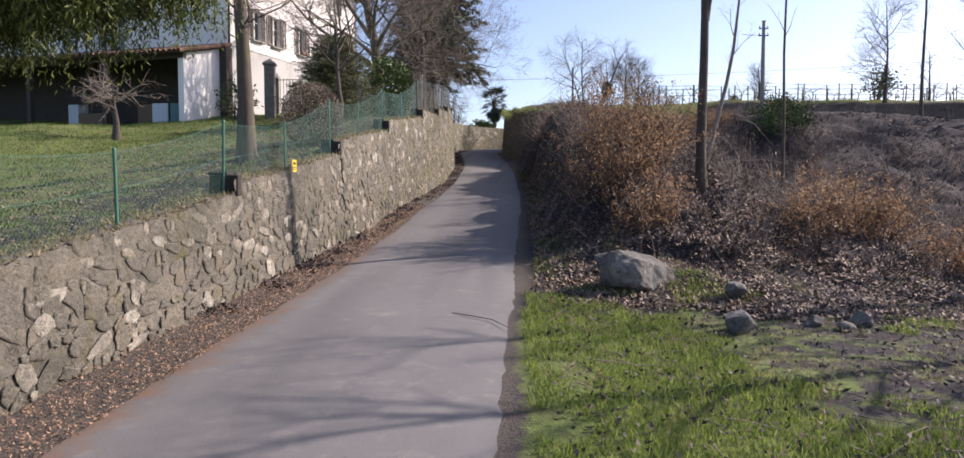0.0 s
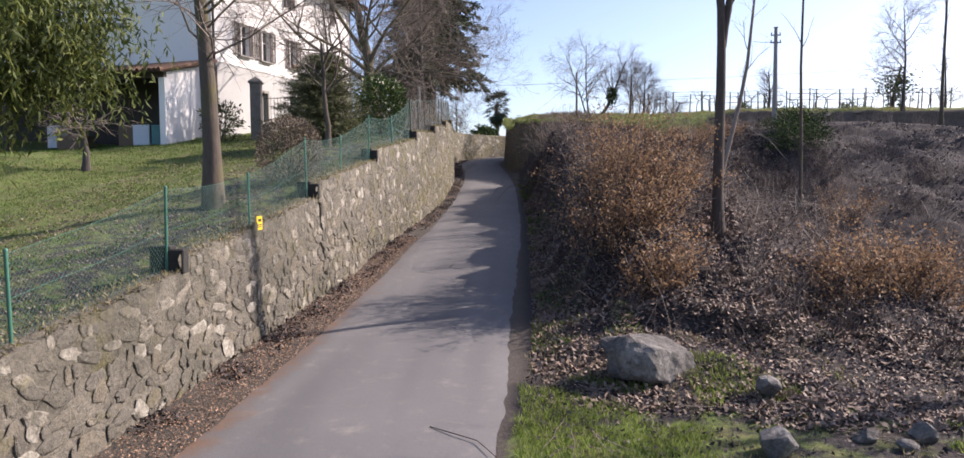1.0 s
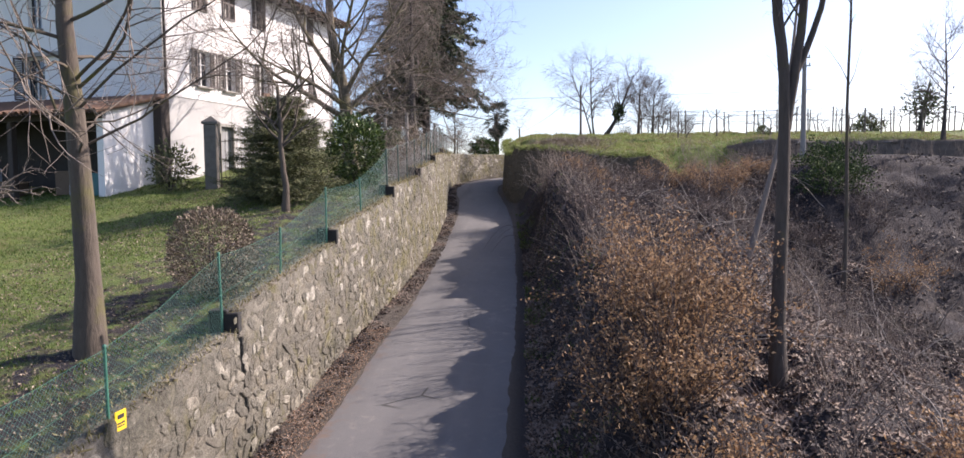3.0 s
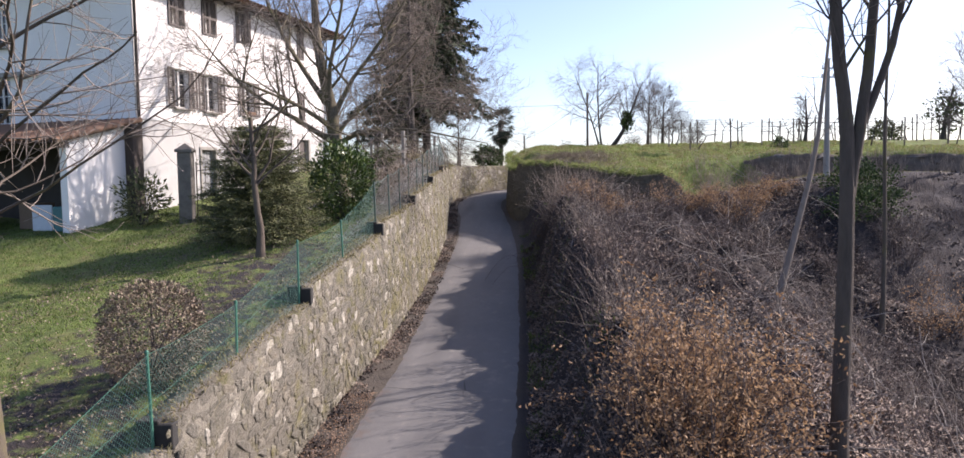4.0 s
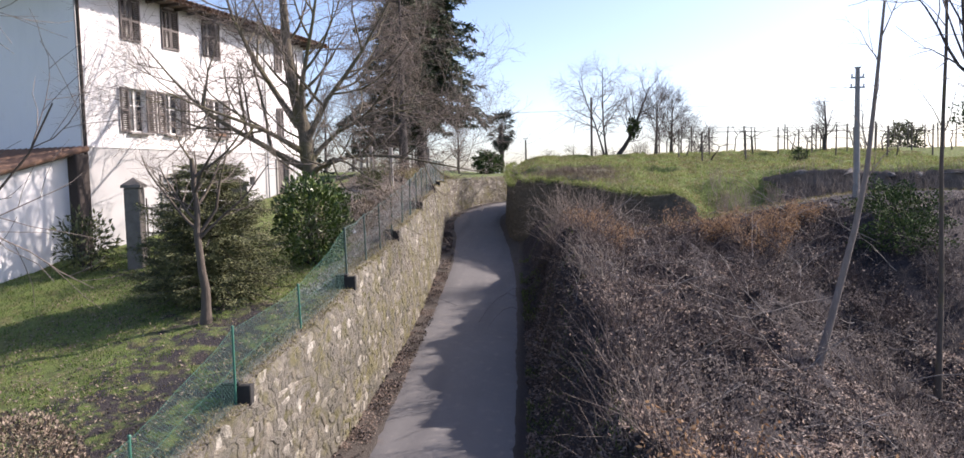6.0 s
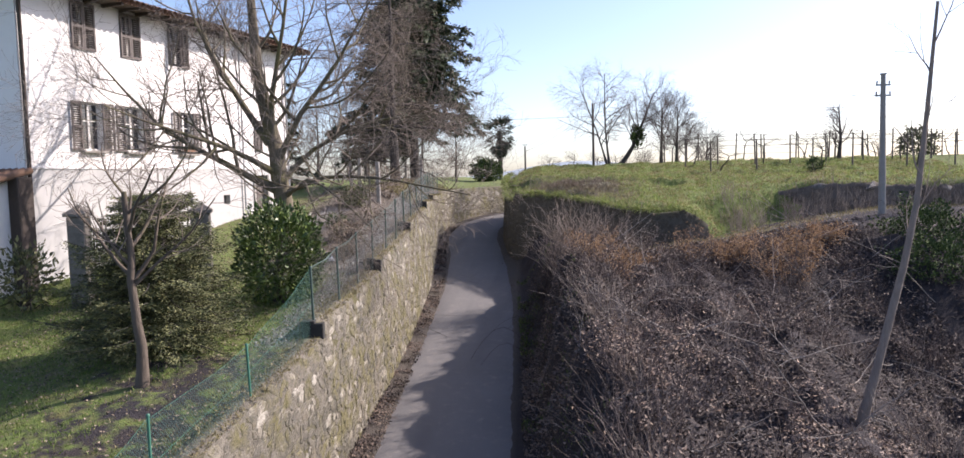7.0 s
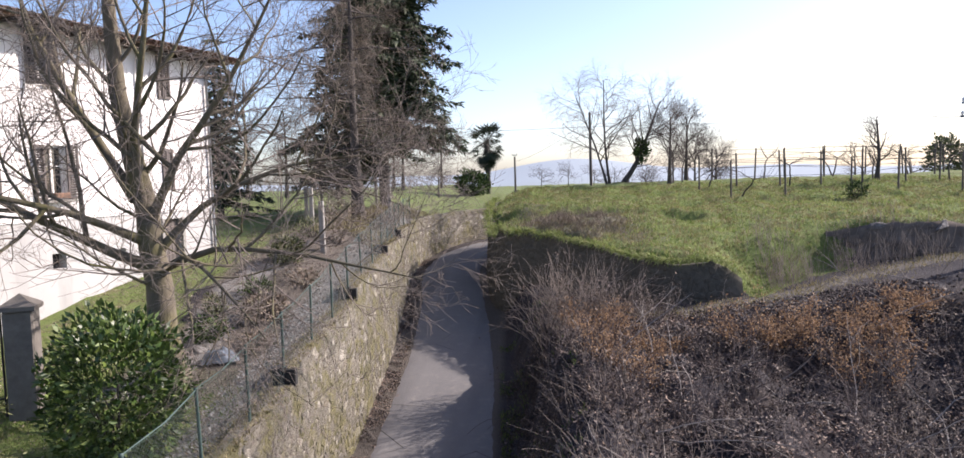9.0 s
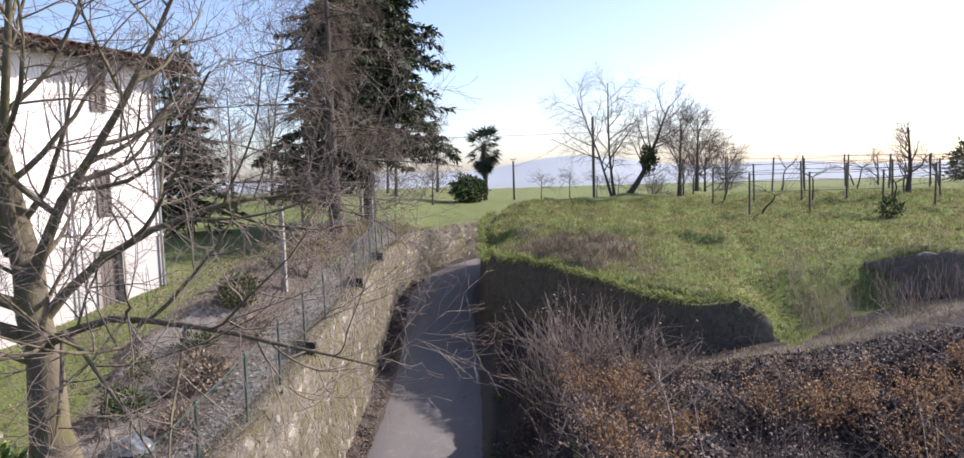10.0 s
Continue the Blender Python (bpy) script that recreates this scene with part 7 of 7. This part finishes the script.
tagged(new("slope_stems", dark.mesh("slope_stems", M_TWIGDARK)), "thin dark stems standing over the upper slope", "undergrowth", kind="stuff")
tb = Tubes()
for _ in range(3000):
    q = tl_[rg.integers(0, len(tl_))] if rg.random() < 0.8 else np.array([rg.uniform(10.5, 14), rg.uniform(45.0, 46.5)])
    if q[0] > 34 or math.sin(q[0] * 2.3) + 0.6 * math.sin(q[0] * 0.9) < -0.7:
        continue
    a, b = q[0] + rg.normal() * 0.2, q[1] + rg.choice([-1.0, -0.6, -0.2, 0.25]) + rg.normal() * 0.15
    p = limb(rg, (a, b, gz(a, b) - 0.05), unit(np.array([rg.normal() * 0.2, rg.normal() * 0.2, 1.0])), 0.35 + 0.95 * rg.random() ** 1.5, -0.02, 0.12, 5)
    tb.add(p, np.linspace(0.008, 0.003, 5), 3)
tagged(new("terrace_stems", tb.mesh("terrace_stems", M_TWIG)), "thin dry stems along the terrace face", "undergrowth", kind="stuff")
tb = Tubes()
clumps = np.column_stack([rg.uniform(2.9, 16, 90), rg.uniform(12.5, 41, 90)])
for _ in range(1000):
    c = clumps[rg.integers(0, 90)]
    a, b = max(2.5, c[0] + rg.normal() * 0.5), c[1] + rg.normal() * 0.5
    th = rg.random() * 6.283
    d = np.array([math.cos(th), math.sin(th), 0.0])
    ln = 0.8 + 1.4 * rg.random()
    s = np.linspace(0, 1, 7)[:, None]
    p = np.array([a, b, 0.0]) + d * s * ln
    p[:, 2] = ground_at(p[:, 0], p[:, 1]) + 0.03 + ln * 0.55 * np.sin(np.pi * s[:, 0]) * rg.random()
    tb.add(p, np.linspace(0.008, 0.004, 7), 3)
tagged(new("bramble_canes", tb.mesh("bramble_canes", M_TWIGDARK)), "arching bramble canes tangled over the slope", "undergrowth", kind="stuff")
tb = Tubes()
for _ in range(150):
    a, b, th = rg.uniform(3.2, 15), rg.uniform(12.5, 41), rg.random() * 6.283
    ln, lean = 1.0 + 1.9 * rg.random(), 0.15 + 0.75 * rg.random()
    p = limb(rg, (a, b, gz(a, b)), unit(np.array([math.cos(th), math.sin(th), lean])), ln, -0.02, 0.10, 8)
    if p[:, 0].min() < 3.1 or p[:, 1].min() < 12.5 or p[:, 1].max() > 41.5:
        continue
    p[:, 2] = np.maximum(p[:, 2], ground_at(p[:, 0], p[:, 1]) + 0.08)
    tb.add(p, np.linspace(0.016, 0.005, 8), 5)
    for k in (3, 5):
        tb.add(limb(rg, p[k], side_way(rg, unit(p[k] - p[k - 1]), 0.7), ln * 0.3, 0.0, 0.15, 4), np.linspace(0.009, 0.004, 4), 3)
tagged(new("dead_branches", tb.mesh("dead_branches", M_DEADWOOD)), "pale dead branches lying and leaning in the brush", "branches", kind="stuff")
tb = Tubes()
tb.add([(0.73, 9.15, 0.08), (1.0, 8.95, 0.075), (1.3, 8.75, 0.06), (1.53, 8.32, 0.03)], [0.006, 0.007, 0.006, 0.004], 5)
tagged(new("fallen_stick", tb.mesh("fallen_stick", M_BARKGREY)), "thin dark fallen stick lying on the asphalt", "stick")


# ---------------------------------------------------------------- stones of the walls
def stone_mesh(seed):
    """A rubble stone one unit wide and high: rounded outline, domed and chipped face towards -y."""
    rng = np.random.default_rng(seed)
    k = 10
    th = np.linspace(0, 2 * np.pi, k, endpoint=False) + rng.normal(size=k) * 0.15
    r = 0.5 * (0.66 + 0.46 * rng.random(k))
    sq = 1 / np.maximum(np.abs(np.cos(th)), np.abs(np.sin(th))) ** 0.7
    xx, zz = np.cos(th) * r * sq, np.sin(th) * r * sq
    tilt = rng.normal(size=2) * 0.22
    v = [(a, 0.4, b) for a, b in zip(xx, zz)]
    v += [(a, -0.18 + 0.12 * rng.random() + tilt[0] * a + tilt[1] * b, b) for a, b in zip(xx * 0.95, zz * 0.95)]
    v += [(a, -0.52 - 0.22 * rng.random() + tilt[0] * a + tilt[1] * b, b) for a, b in zip(xx * 0.74, zz * 0.74)]
    v.append((rng.normal() * 0.1, -0.66, rng.normal() * 0.1))
    f = []
    for i in range(k):
        j = (i + 1) % k
        f += [(i, j, k + j, k + i), (k + i, k + j, 2 * k + j, 2 * k + i), (2 * k + i, 2 * k + j, 3 * k)]
    return v, f


STONES = [stone_mesh(i) for i in range(18)]


def lay_stones(line, top, bottom, batter, rng, row=0.19, skip=0.06):
    """Places for rubble stones on the right-hand face of a wall: matrices with sizes."""
    d = np.diff(line, axis=0)
    s = np.concatenate([[0], np.cumsum(np.hypot(d[:, 0], d[:, 1]))])
    out = []
    h = 0.0
    while h < 4.2:
        rh = row * (0.55 + 0.75 * rng.random())
        a = rng.random() * 0.3
        while a < s[-1] - 0.5:
            w = 0.11 + 0.40 * rng.random() ** 1.7
            c = a + w / 2
            a += w * 1.03
            px, py = np.interp(c, s, line[:, 0]), np.interp(c, s, line[:, 1])
            zt, zb = np.interp(c, s, top), np.interp(c, s, bottom)
            zc = zb + h + rh / 2 + 0.05 * math.sin(c * 1.7 + h * 3) + rng.normal() * 0.04
            if zc + rh * 0.2 > zt or rng.random() < skip:
                continue
            k = min(np.searchsorted(s, c), len(d)) - 1
            t = d[k] / (np.hypot(*d[k]) + 1e-9)
            f = (zc - zb) / max(0.1, zt - zb)
            off = batter * (1 - f)
            m = Matrix.Translation((px + t[1] * off, py - t[0] * off, zc)) @ Matrix.Rotation(math.atan2(t[1], t[0]), 4, "Z") @ Matrix.Rotation(rng.normal() * 0.3, 4, "Y")
            out.append((py, m @ Matrix.Diagonal((w * (0.98 + 0.25 * rng.random()), 0.006 + 0.022 * rng.random() ** 2, rh * (0.72 + 0.75 * rng.random() ** 1.5), 1)), int(rng.integers(0, len(STONES)))))
        h += rh * 0.97
    return out


def joined_stones(name, label, places, parent, mat=M_STONES):
    V, F, n0 = [], [], 0
    for _, m, i in places:
        v, f = STONES[i]
        a = np.array(m)
        V.append(np.array(v) @ a[:3, :3].T + a[:3, 3])
        F += [tuple(q + n0 for q in fc) for fc in f]
        n0 += len(v)
    me = raw_mesh(name, np.concatenate(V), F, mat)
    return piece(name, me, parent, label, "stuff")


rs = np.random.default_rng(400)
sel = (wl[:, 1] > 2) & (wl[:, 0] < 14)
places = lay_stones(wl[sel], wt[sel], road_z(wl[sel][:, 1]) - 0.02, 0.16, rs)
near_ones = [p for p in places if 8.0 < p[0] < 13.5][:300]
ids = {id(p) for p in near_ones}
shared = []
for i, (v, f) in enumerate(STONES):
    shared.append(raw_mesh("stone", v, f, M_STONE))
for _, m, i in near_ones:
    ob = piece("stone", shared[i], stone_wall)
    ob.matrix_local = m
joined_stones("rubble_stones", "mixed grey and buff rubble stones", [p for p in places if id(p) not in ids], stone_wall)
fl = bl_[::-1]
ft = bank_top[::-1] - 0.02
fb = bank_low[::-1] + 0.3
joined_stones("rubble_stones", "dark rough stones of the terrace face", lay_stones(tl_, field_z(tl_[:, 0], tl_[:, 1]) - 0.15, ground_at(tl_[:, 0], tl_[:, 1] - 1.2) - 0.1, 0.35, rs, 0.34, 0.55), terrace, M_EARTH)
joined_stones("rubble_stones", "dark rough stones of the field wall", lay_stones(fl, ft - 0.08, fb, 0.2, rs, 0.24), bank_wall, M_DARKSTONE)
